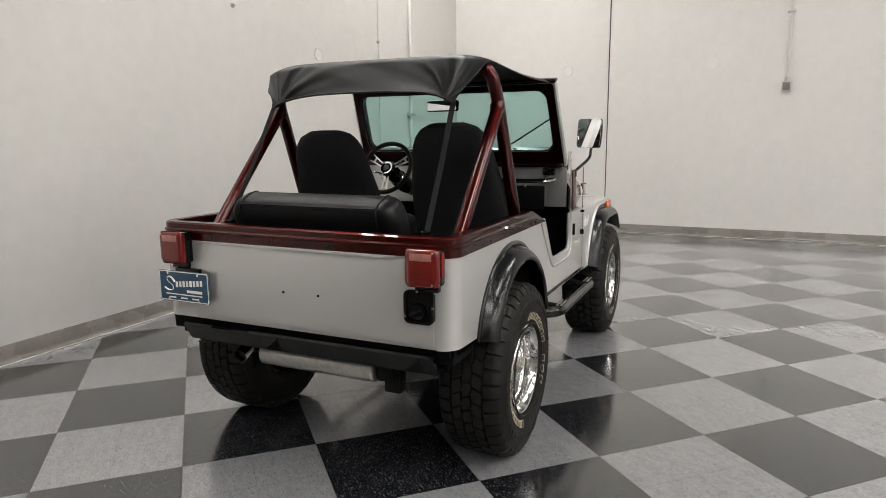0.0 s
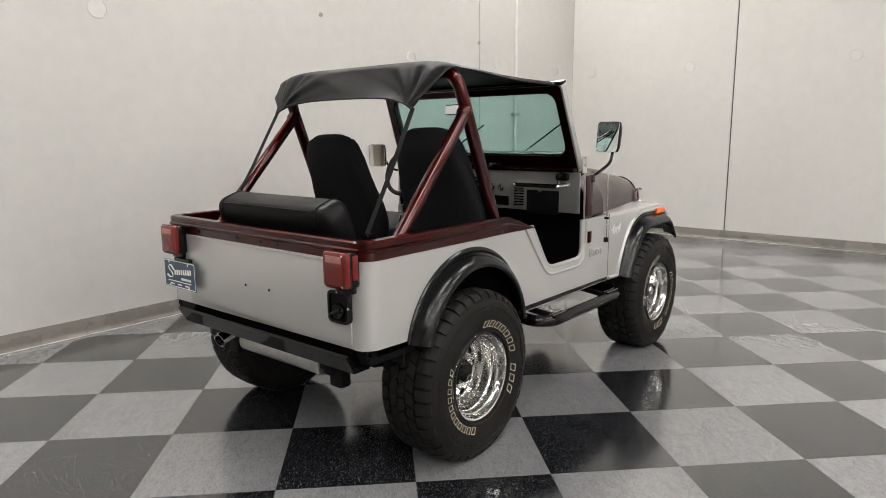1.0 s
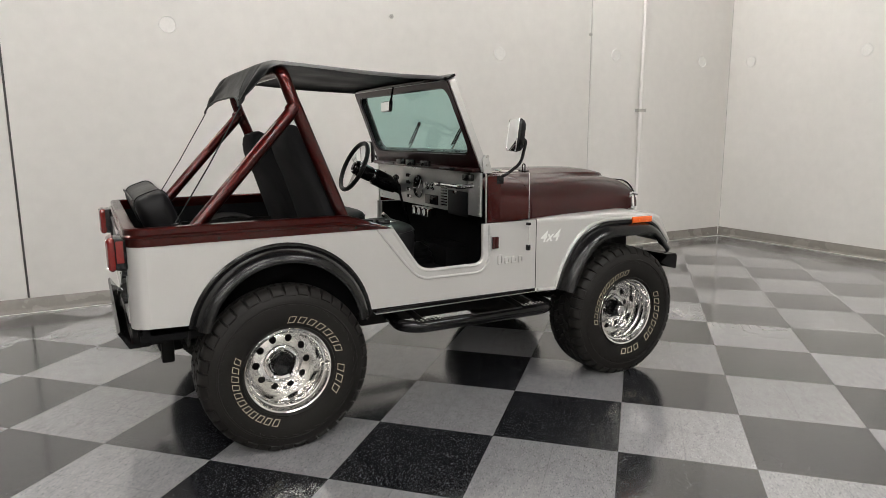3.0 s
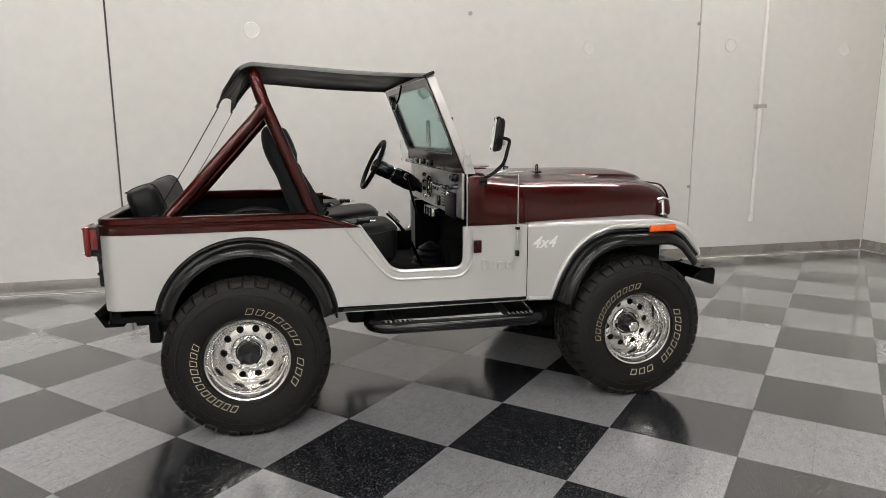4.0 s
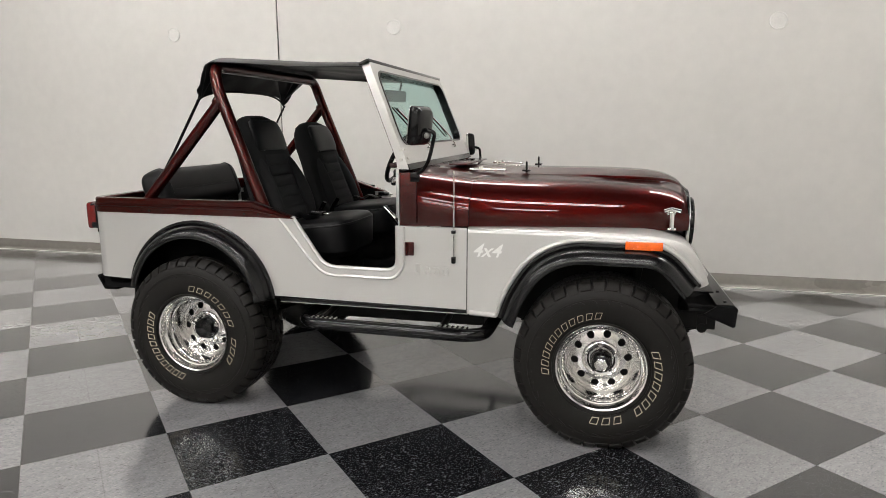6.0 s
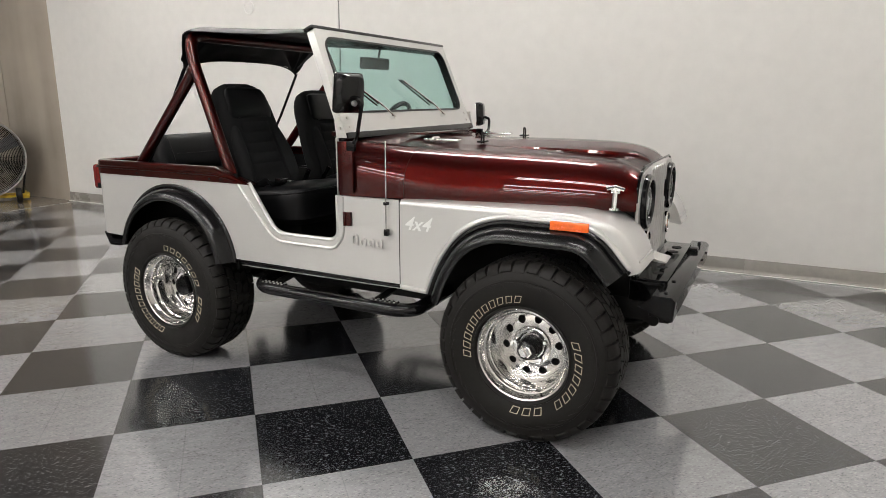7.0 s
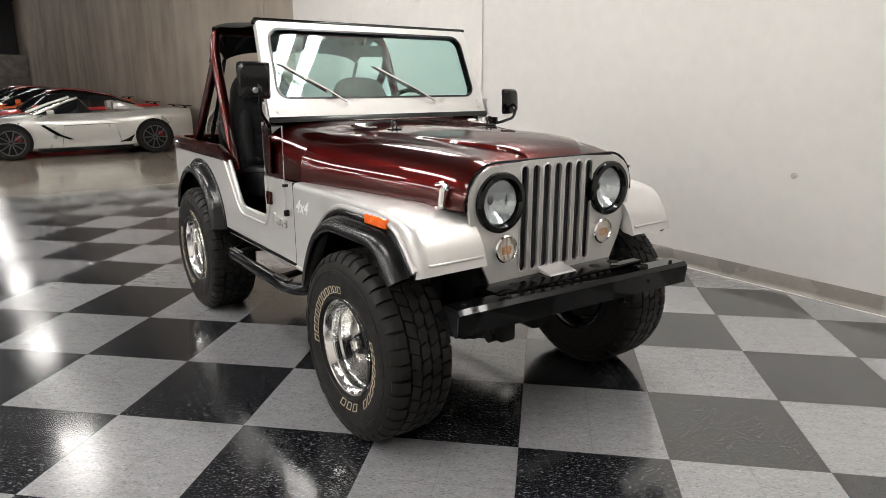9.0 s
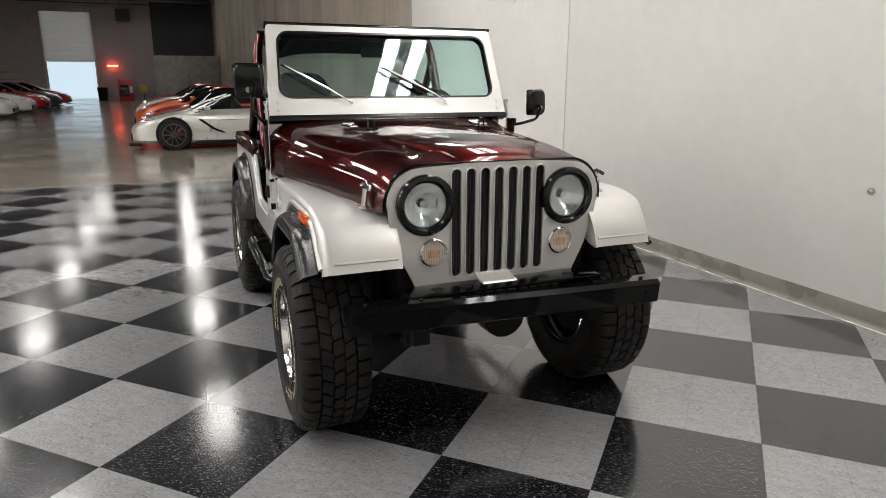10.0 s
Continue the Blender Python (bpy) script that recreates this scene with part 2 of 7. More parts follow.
M_PATCH = surface("patch_plaster", (0.75, 0.735, 0.71), 0.5, 0.0, 0.0, 0.05, 9, 60, 0.1)
M_GLAZING = surface("dark_glazing", (0.006, 0.007, 0.008), 0.03, 0.0, 0.0, 0.1, 3, 20, 0.0, 0.001, 0.0, 0.7)
M_REFLECT = surface("lamp_reflector", (0.85, 0.85, 0.84), 0.22, 0.85, 0.0, 0.05, 60, 90, 0.25, 0.002, 0.05)
M_DECK = surface("roof_deck", (0.045, 0.045, 0.047), 0.7, 0.0, 0.0, 0.2, 1, 10, 0.1)
M_FARWALL = surface("dark_painted_wall", (0.36, 0.325, 0.33), 0.7, 0.0, 0.0, 0.12, 0.4, 4, 0.1)
M_DOORPANEL = surface("door_panel_white", (0.72, 0.70, 0.68), 0.5, 0.0, 0.0, 0.06, 1, 8, 0.05)
mix, thin = M_DOORPANEL.node_tree.nodes.new("ShaderNodeMixShader"), M_DOORPANEL.node_tree.nodes.new("ShaderNodeBsdfTranslucent")
thin.inputs[0].default_value = (0.95, 0.86, 0.80, 1)
mix.inputs[0].default_value = 0.72
M_DOORPANEL.node_tree.links.new(M_DOORPANEL.node_tree.nodes["Principled BSDF"].outputs[0], mix.inputs[1])
M_DOORPANEL.node_tree.links.new(thin.outputs[0], mix.inputs[2])
M_DOORPANEL.node_tree.links.new(mix.outputs[0], M_DOORPANEL.node_tree.nodes["Material Output"].inputs["Surface"])
M_DARKRIM = surface("dark_rim_paint", (0.07, 0.068, 0.07), 0.35, 0.3, 0.0, 0.1, 8, 60, 0.0)
M_FIN = surface("radiator_fin", (0.085, 0.085, 0.085), 0.5, 0.3, 0.0, 0.2, 8, 60, 0.1)
M_YELLOW = surface("yellow_paint", (0.55, 0.36, 0.02), 0.45, 0.0, 0.0, 0.15, 8, 60, 0.05)
M_WIRE = surface("galvanised_wire", (0.42, 0.41, 0.40), 0.45, 0.7, 0.0, 0.1, 8, 60, 0.05)
M_SUBFLOOR = surface("dark_adhesive", (0.05, 0.048, 0.045), 0.7, 0.0, 0.0, 0.2, 6, 30, 0.1)
M_TUBE = glow("tube_white", (1.0, 0.975, 0.94), 33.0)
M_TUBE_HIGH = glow("high_bay_tube", (1.0, 0.965, 0.93), 13.5)
M_DAY = glow("daylight_backdrop", (0.70, 0.88, 1.0), 0.75)
M_REDGLOW = glow("red_lamp", (1.0, 0.10, 0.05), 9.0)
M_LIGHT_TILE = tile_material("light_tile", (0.222, 0.221, 0.228), (0.285, 0.285, 0.285), 0.80, 0.62)
M_DARK_TILE = tile_material("dark_tile", (0.0105, 0.0108, 0.0130), (0.092, 0.096, 0.102), 0.7, 0.9)


# ---- mesh helpers ----
def finish(bm, name, material, sharp=32.0):
    bmesh.ops.remove_doubles(bm, verts=bm.verts, dist=1e-5)
    bmesh.ops.recalc_face_normals(bm, faces=bm.faces)
    for f in bm.faces:
        f.smooth = True
    for e in bm.edges:
        e.smooth = len(e.link_faces) == 2 and e.calc_face_angle(0) < radians(sharp)
    me = bpy.data.meshes.new(name)
    bm.to_mesh(me)
    bm.free()
    if material:
        me.materials.append(material)
    return me


def part(name, bm, material, parent, label="", m=None, sharp=32.0):
    ob = new(name, finish(bm, name, material, sharp))
    ob.parent = parent
    if m is not None:
        ob.matrix_basis = m
    return tagged(ob, label)


def empty(name, m, label, category, group="", kind=""):
    ob = new(name)
    ob.empty_display_size = 0.1
    ob.matrix_basis = m
    return tagged(ob, label, category, group, kind)


def thing(name, bm, material, m, label, category, group="", kind="", sharp=32.0):
    ob = new(name, finish(bm, name, material, sharp))
    ob.matrix_basis = m
    return tagged(ob, label, category, group, kind)


def box(x0, x1, y0, y1, z0, z1, r=0.0, bm=None, m=None, seg=2):
    one = bmesh.new()
    vs = bmesh.ops.create_cube(one, size=1.0)["verts"]
    bmesh.ops.scale(one, vec=(abs(x1 - x0), abs(y1 - y0), abs(z1 - z0)), verts=vs)
    bmesh.ops.translate(one, vec=((x0 + x1) / 2, (y0 + y1) / 2, (z0 + z1) / 2), verts=vs)
    if r:
        bmesh.ops.bevel(one, geom=list(one.edges), offset=r, segments=seg, affect="EDGES", profile=0.6)
    return joined(bm, one, m)


def joined(bm, one, m=None):
    """Adds the bmesh one to bm, moved by m, and returns bm."""
    if m is not None:
        bmesh.ops.transform(one, matrix=m, verts=one.verts)
    if bm is None:
        return one
    me = bpy.data.meshes.new("t")
    one.to_mesh(me)
    one.free()
    bm.from_mesh(me)
    bpy.data.meshes.remove(me)
    return bm


def loft(rings, bm=None, close=True, caps=True, m=None):
    """A skin over rings of equally many points."""
    one = bmesh.new()
    vs = [[one.verts.new(p) for p in ring] for ring in rings]
    k = len(rings[0])
    for a, b in zip(vs, vs[1:]):
        for i in range(k if close else k - 1):
            j = (i + 1) % k
            one.faces.new((a[i], a[j], b[j], b[i]))
    if caps and close:
        one.faces.new(vs[0][::-1])
        one.faces.new(vs[-1])
    return joined(bm, one, m)


def round_path(points, r=0.05, n=5):
    """A polyline with its inner corners rounded by arcs (quadratic)."""
    pts = [Vector(p) for p in points]
    out = [pts[0]]
    for a, b, c in zip(pts, pts[1:], pts[2:]):
        u, v = (a - b), (c - b)
        k = min(r, u.length * 0.49, v.length * 0.49)
        p, q = b + u.normalized() * k, b + v.normalized() * k
        for i in range(n + 1):
            t = i / n
            out.append(p * (1 - t) ** 2 + b * (2 * t * (1 - t)) + q * t * t)
    return out + [pts[-1]]


def tube(points, radius, bm=None, sides=12, m=None, flat=1.0):
    """A round tube along a path; flat squeezes it along its second axis."""
    pts = [Vector(p) for p in points]
    rings, up = [], None
    for i, p in enumerate(pts):
        d = (pts[min(i + 1, len(pts) - 1)] - pts[max(i - 1, 0)]).normalized()
        if up is None:
            up = d.orthogonal().normalized()
        up = (up - d * up.dot(d)).normalized()
        side = d.cross(up)
        rings.append([p + up * (math.cos(2 * math.pi * k / sides) * radius) + side * (math.sin(2 * math.pi * k / sides) * radius * flat) for k in range(sides)])
    return loft(rings, bm, m=m)


def lathe(profile, bm=None, sides=48, m=None, close=False):
    """Turns a profile of (radius, height) round the y axis."""
    one = bmesh.new()
    rings = []
    for r, y in profile:
        rings.append([one.verts.new((r * math.cos(2 * math.pi * k / sides), y, r * math.sin(2 * math.pi * k / sides))) for k in range(sides)] if r > 1e-6 else [one.verts.new((0, y, 0))])
    pairs = list(zip(rings, rings[1:])) + ([(rings[-1], rings[0])] if close else [])
    for a, b in pairs:
        for k in range(sides):
            j = (k + 1) % sides
            if len(a) == 1 and len(b) == 1:
                continue
            if len(a) == 1:
                one.faces.new((a[0], b[j], b[k]))
            elif len(b) == 1:
                one.faces.new((a[k], a[j], b[0]))
            else:
                one.faces.new((a[k], a[j], b[j], b[k]))
    return joined(bm, one, m)


def plate(outline, y0, y1, bm=None, m=None, r=0.0):
    """A flat polygon in x and z, with thickness from y0 to y1."""
    one = bmesh.new()
    a = [one.verts.new((x, y0, z)) for x, z in outline]
    b = [one.verts.new((x, y1, z)) for x, z in outline]
    fa, fb = one.faces.new(a), one.faces.new(b[::-1])
    k = len(outline)
    for i in range(k):
        j = (i + 1) % k
        one.faces.new((a[i], b[i], b[j], a[j]))
    if r:
        bmesh.ops.recalc_face_normals(one, faces=one.faces)
        es = list({e for f in (fa, fb) for e in f.edges})
        bmesh.ops.bevel(one, geom=es, offset=r, segments=2, affect="EDGES", profile=0.6)
    return joined(bm, one, m)


def oval(cx, cy, cz, hw, ht, axes, power=2.6, n=24):
    """A superellipse ring round a centre; axes: the two unit vectors."""
    u, v = Vector(axes[0]), Vector(axes[1])
    out = []
    for k in range(n):
        a = 2 * math.pi * k / n
        c, s = math.cos(a), math.sin(a)
        out.append(Vector((cx, cy, cz)) + u * (hw * math.copysign(abs(c) ** (2 / power), c)) + v * (ht * math.copysign(abs(s) ** (2 / power), s)))
    return out


def arc(cx, cz, r, a0, a1, n):
    return [(cx + r * math.cos(radians(a0 + (a1 - a0) * k / n)), cz + r * math.sin(radians(a0 + (a1 - a0) * k / n))) for k in range(n + 1)]


def text_mesh(body, size, depth, fat=0.0, name="lettering"):
    cu = bpy.data.curves.new(name, "FONT")
    cu.body, cu.size, cu.extrude, cu.align_x, cu.align_y, cu.offset = body, size, depth, "CENTER", "CENTER", fat
    ob = new(name, cu)
    me = bpy.data.meshes.new_from_object(ob.evaluated_get(bpy.context.evaluated_depsgraph_get()))
    bpy.data.objects.remove(ob)
    bm = bmesh.new()
    bm.from_mesh(me)
    bpy.data.meshes.remove(me)
    return bm


# ---- the hall ----
WALL_Y, WALL_X, EDGE_X, HALL_X, HALL_Y, HALL_Z = 2.70, 6.28, -7.05, -57.0, -16.0, 8.0
PAINT_X, STEP_X, STEP_Y = -7.23, 3.735, 2.70


def wall_run(name, along, a0, a1, at, out, joints, material, label, z1=HALL_Z, m=ROOM):
    """A wall of upright panels with sealed joints; along 'x' or 'y', its face at `at`, its body towards `out`."""
    back = (at + out * 0.02, at + out * 0.25)
    bm = box(a0, a1, *back, 0, z1) if along == "x" else box(*back, a0, a1, 0, z1)
    wall = thing(name, bm, M_JOINT, m, label, "wall", kind="structure")
    cuts = [a0, *joints, a1]
    for p, q in zip(cuts, cuts[1:]):
        g0, g1 = (0.009 if p in joints else 0), (0.009 if q in joints else 0)
        front = (at, at + out * 0.02)
        bm = box(p + g0, q - g1, *front, 0, z1, 0.003) if along == "x" else box(*front, p + g0, q - g1, 0, z1, 0.003)
        part("panel", bm, material, wall)
    return wall


wall_north = wall_run("wall_north", "x", PAINT_X, STEP_X, WALL_Y, 1, [-2.37], M_WALL, "off-white painted concrete panel wall with sealed joints")
# the last panel, up to the corner
LAST = ROOM @ pose(STEP_X, WALL_Y, 0)
wall_last = wall_run("wall_north_end", "x", 0.018, WALL_X - STEP_X, 0.0, 1, [], M_WALL, "off-white painted end panel beyond a dark joint", m=LAST)
part("joint", box(-0.01, 0.03, 0.012, 0.10, 0, HALL_Z, m=None), M_CAULK, wall_last)
wall_run("wall_north_bare", "x", HALL_X, PAINT_X, WALL_Y, 1, [-51.4, -45.3, -39.2, -33.1, -26.9, -20.8, -14.6, -8.48], M_CONCRETE, "bare stained concrete panel wall of the hall")
wall_east = wall_run("wall_east", "y", HALL_Y, STEP_Y, WALL_X, 1, [-11.9, -5.85, 0.22], M_WALL, "off-white painted concrete end wall with joints")
wall_run("wall_south", "x", HALL_X, WALL_X + 0.25, HALL_Y, -1, [-39.0, -28.0, -17.0, -6.0], M_WALL, "plain painted wall closing the hall")

# far wall with the opening of the roller door
DOOR = (-9.8, -6.4, 2.95)
bm = box(HALL_X - 0.3, HALL_X, HALL_Y, DOOR[0], 0, HALL_Z)
box(HALL_X - 0.3, HALL_X, DOOR[1], WALL_Y, 0, HALL_Z, bm=bm)
box(HALL_X - 0.3, HALL_X, DOOR[0], DOOR[1], 6.72, HALL_Z, bm=bm)
thing("wall_west", bm, M_FARWALL, ROOM, "dark grey far wall with a tall door opening", "wall", kind="structure")

# roof deck with purlins and girders in one mesh
bm = box(HALL_X, WALL_X + 0.25, HALL_Y, STEP_Y + 0.2, HALL_Z, HALL_Z + 0.2)
for k in range(21):
    x = 5.4 - 3.05 * k
    box(x - 0.06, x + 0.06, HALL_Y, WALL_Y, HALL_Z - 0.12, HALL_Z - 0.003, bm=bm)
    box(x - 0.04, x + 0.04, HALL_Y, WALL_Y, HALL_Z - 0.75, HALL_Z - 0.68, bm=bm)
    for j in range(18):
        y = HALL_Y + 0.5 + j
        tube([(x, y, HALL_Z - 0.1), (x, y + 0.5, HALL_Z - 0.7), (x, y + 1.0, HALL_Z - 0.1)], 0.018, bm, 5)
thing("ceiling", bm, M_DECK, ROOM, "dark steel roof deck with open web joists", "ceiling", kind="structure")

# slab of the hall and bed of the tiled bay
slab = thing("floor", box(HALL_X - 8, EDGE_X, HALL_Y, WALL_Y, -0.2, -0.002), M_SLAB, ROOM, "polished stained concrete slab of the hall", "floor", kind="structure")
tile_floor = thing("floor_tiled", box(EDGE_X, WALL_X, HALL_Y, STEP_Y, -0.2, -0.004), M_SUBFLOOR, ROOM, "checkered vinyl tile floor, grey and near black, waxed", "floor", kind="structure")
bm = plate([(EDGE_X - 0.03, -0.002), (EDGE_X - 0.015, 0.003), (EDGE_X + 0.012, 0.004), (EDGE_X + 0.012, -0.004)], HALL_Y, WALL_Y)
part("edge_strip", bm, M_BASE, tile_floor, "dark reducer strip at the edge of the tiles")


def base_run(name, along, a0, a1, at, sign, m=ROOM):
    """Coved vinyl base with a toe."""
    prof = [(0, 0.001), (0.032, 0.001), (0.030, 0.005), (0.020, 0.013), (0.011, 0.026), (0.007, 0.042), (0.006, 0.125), (0.003, 0.13), (0, 0.13)]
    rings = [[((a, at + sign * d, z) if along == "x" else (at + sign * d, a, z)) for d, z in prof] for a in (a0, a1)]
    run = thing(name, loft(rings), M_BASE, m, "taupe coved vinyl base along the wall", "baseboard", kind="structure")
    # highlight along the toe, put in as a pale strip of its own
    bead = [[((a, at + sign * d, z) if along == "x" else (at + sign * d, a, z)) for d, z in ((0.033, 0.0005), (0.037, 0.004), (0.034, 0.008), (0.028, 0.0075), (0.024, 0.0005))] for a in (a0, a1)]
    part("toe_bead", loft(bead), M_STRIP, run, "cream strip painting the grazing highlight on the toe")
    return run


base_run("baseboard", "x", PAINT_X, STEP_X, WALL_Y, -1)
base_run("baseboard", "x", 0.001, WALL_X - STEP_X - 0.036, 0.0, -1, LAST)
base_run("baseboard", "y", HALL_Y, STEP_Y, WALL_X, -1)

# round patches over lifting inserts and stubs of bolts
for x, z in ((-3.604, 2.47), (-1.10, 2.46), (2.405, 2.387)):
    part("patch", lathe([(0, -0.004), (0.066, -0.004), (0.07, -0.010), (0.074, -0.006), (0.075, 0.0)], sides=28, m=pose(x, WALL_Y, z)), M_PATCH, wall_north)
part("patch", lathe([(0, -0.004), (0.066, -0.004), (0.07, -0.010), (0.074, -0.006), (0.075, 0.0)], sides=28, m=pose(0.415, 0.0, 2.455)), M_PATCH, wall_last)
part("patch", lathe([(0, -0.004), (0.066, -0.004), (0.07, -0.010), (0.074, -0.006), (0.075, 0.0)], sides=28, m=pose(1.98, 0.0, 2.446)), M_PATCH, wall_last)
for y, z in ((0.834, 2.435), (2.363, 2.447), (-1.2, 2.44)):
    part("patch", lathe([(0, -0.004), (0.066, -0.004), (0.07, -0.010), (0.074, -0.006), (0.075, 0.0)], sides=28, m=pose(WALL_X, y, z, 0, 0, -90)), M_PATCH, wall_east)
for x, z in ((1.106, 0.844), (1.066, 2.69), (3.725, 2.68), (3.725, 0.86)):
    bm = lathe([(0, -0.03), (0.010, -0.03), (0.010, -0.012), (0.022, -0.012), (0.022, 0.0)], sides=12, m=pose(x, WALL_Y, z))
    part("bolt_stub", bm, M_STEEL, wall_north, "small steel bolt stub")

# conduits
cond = empty("conduit", LAST, "white painted steel conduit clamped to the wall", "conduit")
PX, PY = 0.845, -0.035
part("pipe", tube([(PX, PY, 0.46), (PX, PY, HALL_Z)], 0.024), M_WALL, cond)
part("coupling", tube([(PX, PY, 1.48), (PX, PY, 1.76)], 0.033), M_WALL, cond)
part("coupling", tube([(PX, PY, 2.02), (PX, PY, 2.06)], 0.032), M_WALL, cond)
part("clamp", box(PX - 0.065, PX + 0.065, PY - 0.035, 0.0, 1.76, 1.80, 0.004), M_STEEL, cond, "steel strut clamp")
part("end_cap", tube([(PX, PY, 0.42), (PX, PY, 0.50)], 0.032), M_WALL, cond)
drop = empty("conduit", ROOM, "white conduit drop ending in a junction box", "conduit")
part("pipe", tube([(WALL_X - 0.03, -2.15, 2.12), (WALL_X - 0.03, -2.15, HALL_Z)], 0.017), M_STRIP, drop)
part("junction_box", box(WALL_X - 0.06, WALL_X, -2.21, -2.09, 2.035, 2.165, 0.008), M_STRIP, drop, "pale steel junction box")
part("connector", tube([(WALL_X - 0.03, -2.15, 2.165), (WALL_X - 0.03, -2.15, 2.225)], 0.026), M_STEEL, drop)
part("cover_plate", box(WALL_X - 0.066, WALL_X - 0.06, -2.195, -2.105, 2.05, 2.15, 0.003), M_BASE, drop)
part("strap", box(WALL_X - 0.05, WALL_X, -2.20, -2.10, 3.05, 3.08, 0.003), M_STEEL, drop)


def strip_light(x, y, z, glowing=M_TUBE):
    """A twin fluorescent strip hung below the deck."""
    e = empty("strip_light", ROOM @ pose(x, y, z), "white twin tube fluorescent strip hung from the roof", "lamp", "strip lights of the hall")
    part("housing", box(-1.22, 1.22, -0.07, 0.07, 0.03, 0.11, 0.01), M_WHITE, e)
    for s in (-0.20, 0.20):
        part("tube", box(-1.2, 1.2, s - 0.10, s + 0.10, -0.012, 0.012, 0.0), glowing, e)
    for s in (-1.0, 1.0):
        part("arm", box(s - 0.02, s + 0.02, -0.29, 0.29, 0.013, 0.03), M_WHITE, e)
        part("hanger", tube([(s, 0, 0.1), (s, 0, HALL_Z - z)], 0.006, sides=6), M_STEEL, e)
    return e


first_lamp = {}
for y, x0, x1, step, z in LAMP_ROWS:
    x = x0
    while x <= x1 + 0.01:
        if z not in first_lamp:
            first_lamp[z] = strip_light(x, y, z, M_TUBE if z < 6 else M_TUBE_HIGH)
        else:
            copy_thing(first_lamp[z], ROOM @ pose(x, y, z))
        x += step


# ---- the off-road vehicle ----
jeep = empty("off_road_vehicle", JEEP, "silver and maroon open four-wheel-drive with black soft top on the tiles", "car")
SIDE = 0.745
AX_R, AX_F = -1.083, 1.042
ARCH_R = (-1.07, 0.555)


# tub: side panels with door cut and wheel arch, rounded rear corners, rear panel
DOOR_CUT = [(0.047, 1.01), (0.047, 0.836), (0.040, 0.808), (0.022, 0.791), (-0.005, 0.784), (-0.285, 0.784), (-0.325, 0.791), (-0.36, 0.811), (-0.40, 0.866), (-0.443, 0.93), (-0.515, 1.035)]
DOOR_BEAD = [(0.081, 1.005), (0.081, 0.823), (0.06, 0.778), (0.03, 0.750), (0.0, 0.743), (-0.32, 0.745), (-0.37, 0.767), (-0.414, 0.813), (-0.50, 0.920), (-0.585, 1.028)]
REAR_ARCH = arc(ARCH_R[0], ARCH_R[1], 0.415, 8, 167, 22)
side = [(0.398, 1.01)] + DOOR_CUT + [(-1.655, 1.035), (-1.655, 0.666)] + [(-1.49, 0.660)] + REAR_ARCH[::-1] + [(-0.645, 0.618), (0.398, 0.610)]


bm = plate(side, -SIDE, -SIDE + 0.018)
plate(side, SIDE - 0.018, SIDE, bm)
for s in (-1, 1):
    rings = []
    for z in (0.666, 0.70, 0.8, 1.035):
        ring = []
        for rr in (0.075, 0.057):
            pts = [(-1.655 - rr * math.sin(radians(a)), s * (SIDE - 0.075 + rr * math.cos(radians(a))), z) for a in range(0, 91, 15)]
            ring += pts if rr > 0.06 else pts[::-1]
        rings.append(ring)
    loft(rings, bm)
box(-1.73, -1.712, -SIDE + 0.075, SIDE - 0.075, 0.668, 1.035, bm=bm)
part("tub", bm, M_SILVER, jeep, "silver steel tub with cut-out door openings")

# pressed bead round the door opening
for s in (-1, 1):
    line = [(x, s * (SIDE + 0.0005), z) for x, z in DOOR_BEAD]
    part("door_bead", tube(round_path(line, 0.03, 4), 0.008, sides=10), M_SILVER, jeep)
    lip = [(x, s * (SIDE - 0.009), z) for x, z in DOOR_CUT]
    part("door_edge", tube(round_path(lip, 0.02, 3), 0.012, sides=10), M_SILVER, jeep)

# tailgate panel line and the holes of the spare wheel carrier
bm = box(-1.736, -1.73, -0.66, 0.535, 0.682, 1.018, 0.003)
tg = part("tailgate", bm, M_SILVER, jeep)
for y in (0.046, -0.132):
    part("bolt_hole", lathe([(0, -0.002), (0.006, -0.002), (0.006, 0.001)], sides=12, m=pose(-1.737, y, 0.835, 0, 0, -90)), M_CHASSIS, tg)
part("hinge_rail", box(-1.744, -1.73, -0.50, 0.52, 1.016, 1.029, 0.004), M_SILVER, jeep, "bright strip under the top rail")

# maroon top rail round the tub
def rail_path(off):
    pts = []
    for a, (cx, cy) in ((0, (-1.655, -(SIDE - 0.075))), (1, (-1.655, SIDE - 0.075))):
        for k in range(0, 91, 15):
            ang = radians(k if a == 0 else 90 - k)
            sg = -1 if a == 0 else 1
            pts.append((cx - (0.075 + off) * math.sin(ang), cy + sg * (0.075 + off) * math.cos(ang)))
    return [(-0.50, -(SIDE + off)), (-0.74, -(SIDE + off)), (-1.2, -(SIDE + off))] + pts + [(-1.2, SIDE + off), (-0.74, SIDE + off), (-0.50, SIDE + off)]


def rail_drop(x):
    """The rail bends down towards the door opening."""
    if x < -0.76:
        return 0.0
    t = (x + 0.76) / 0.26
    return -0.085 * t * t


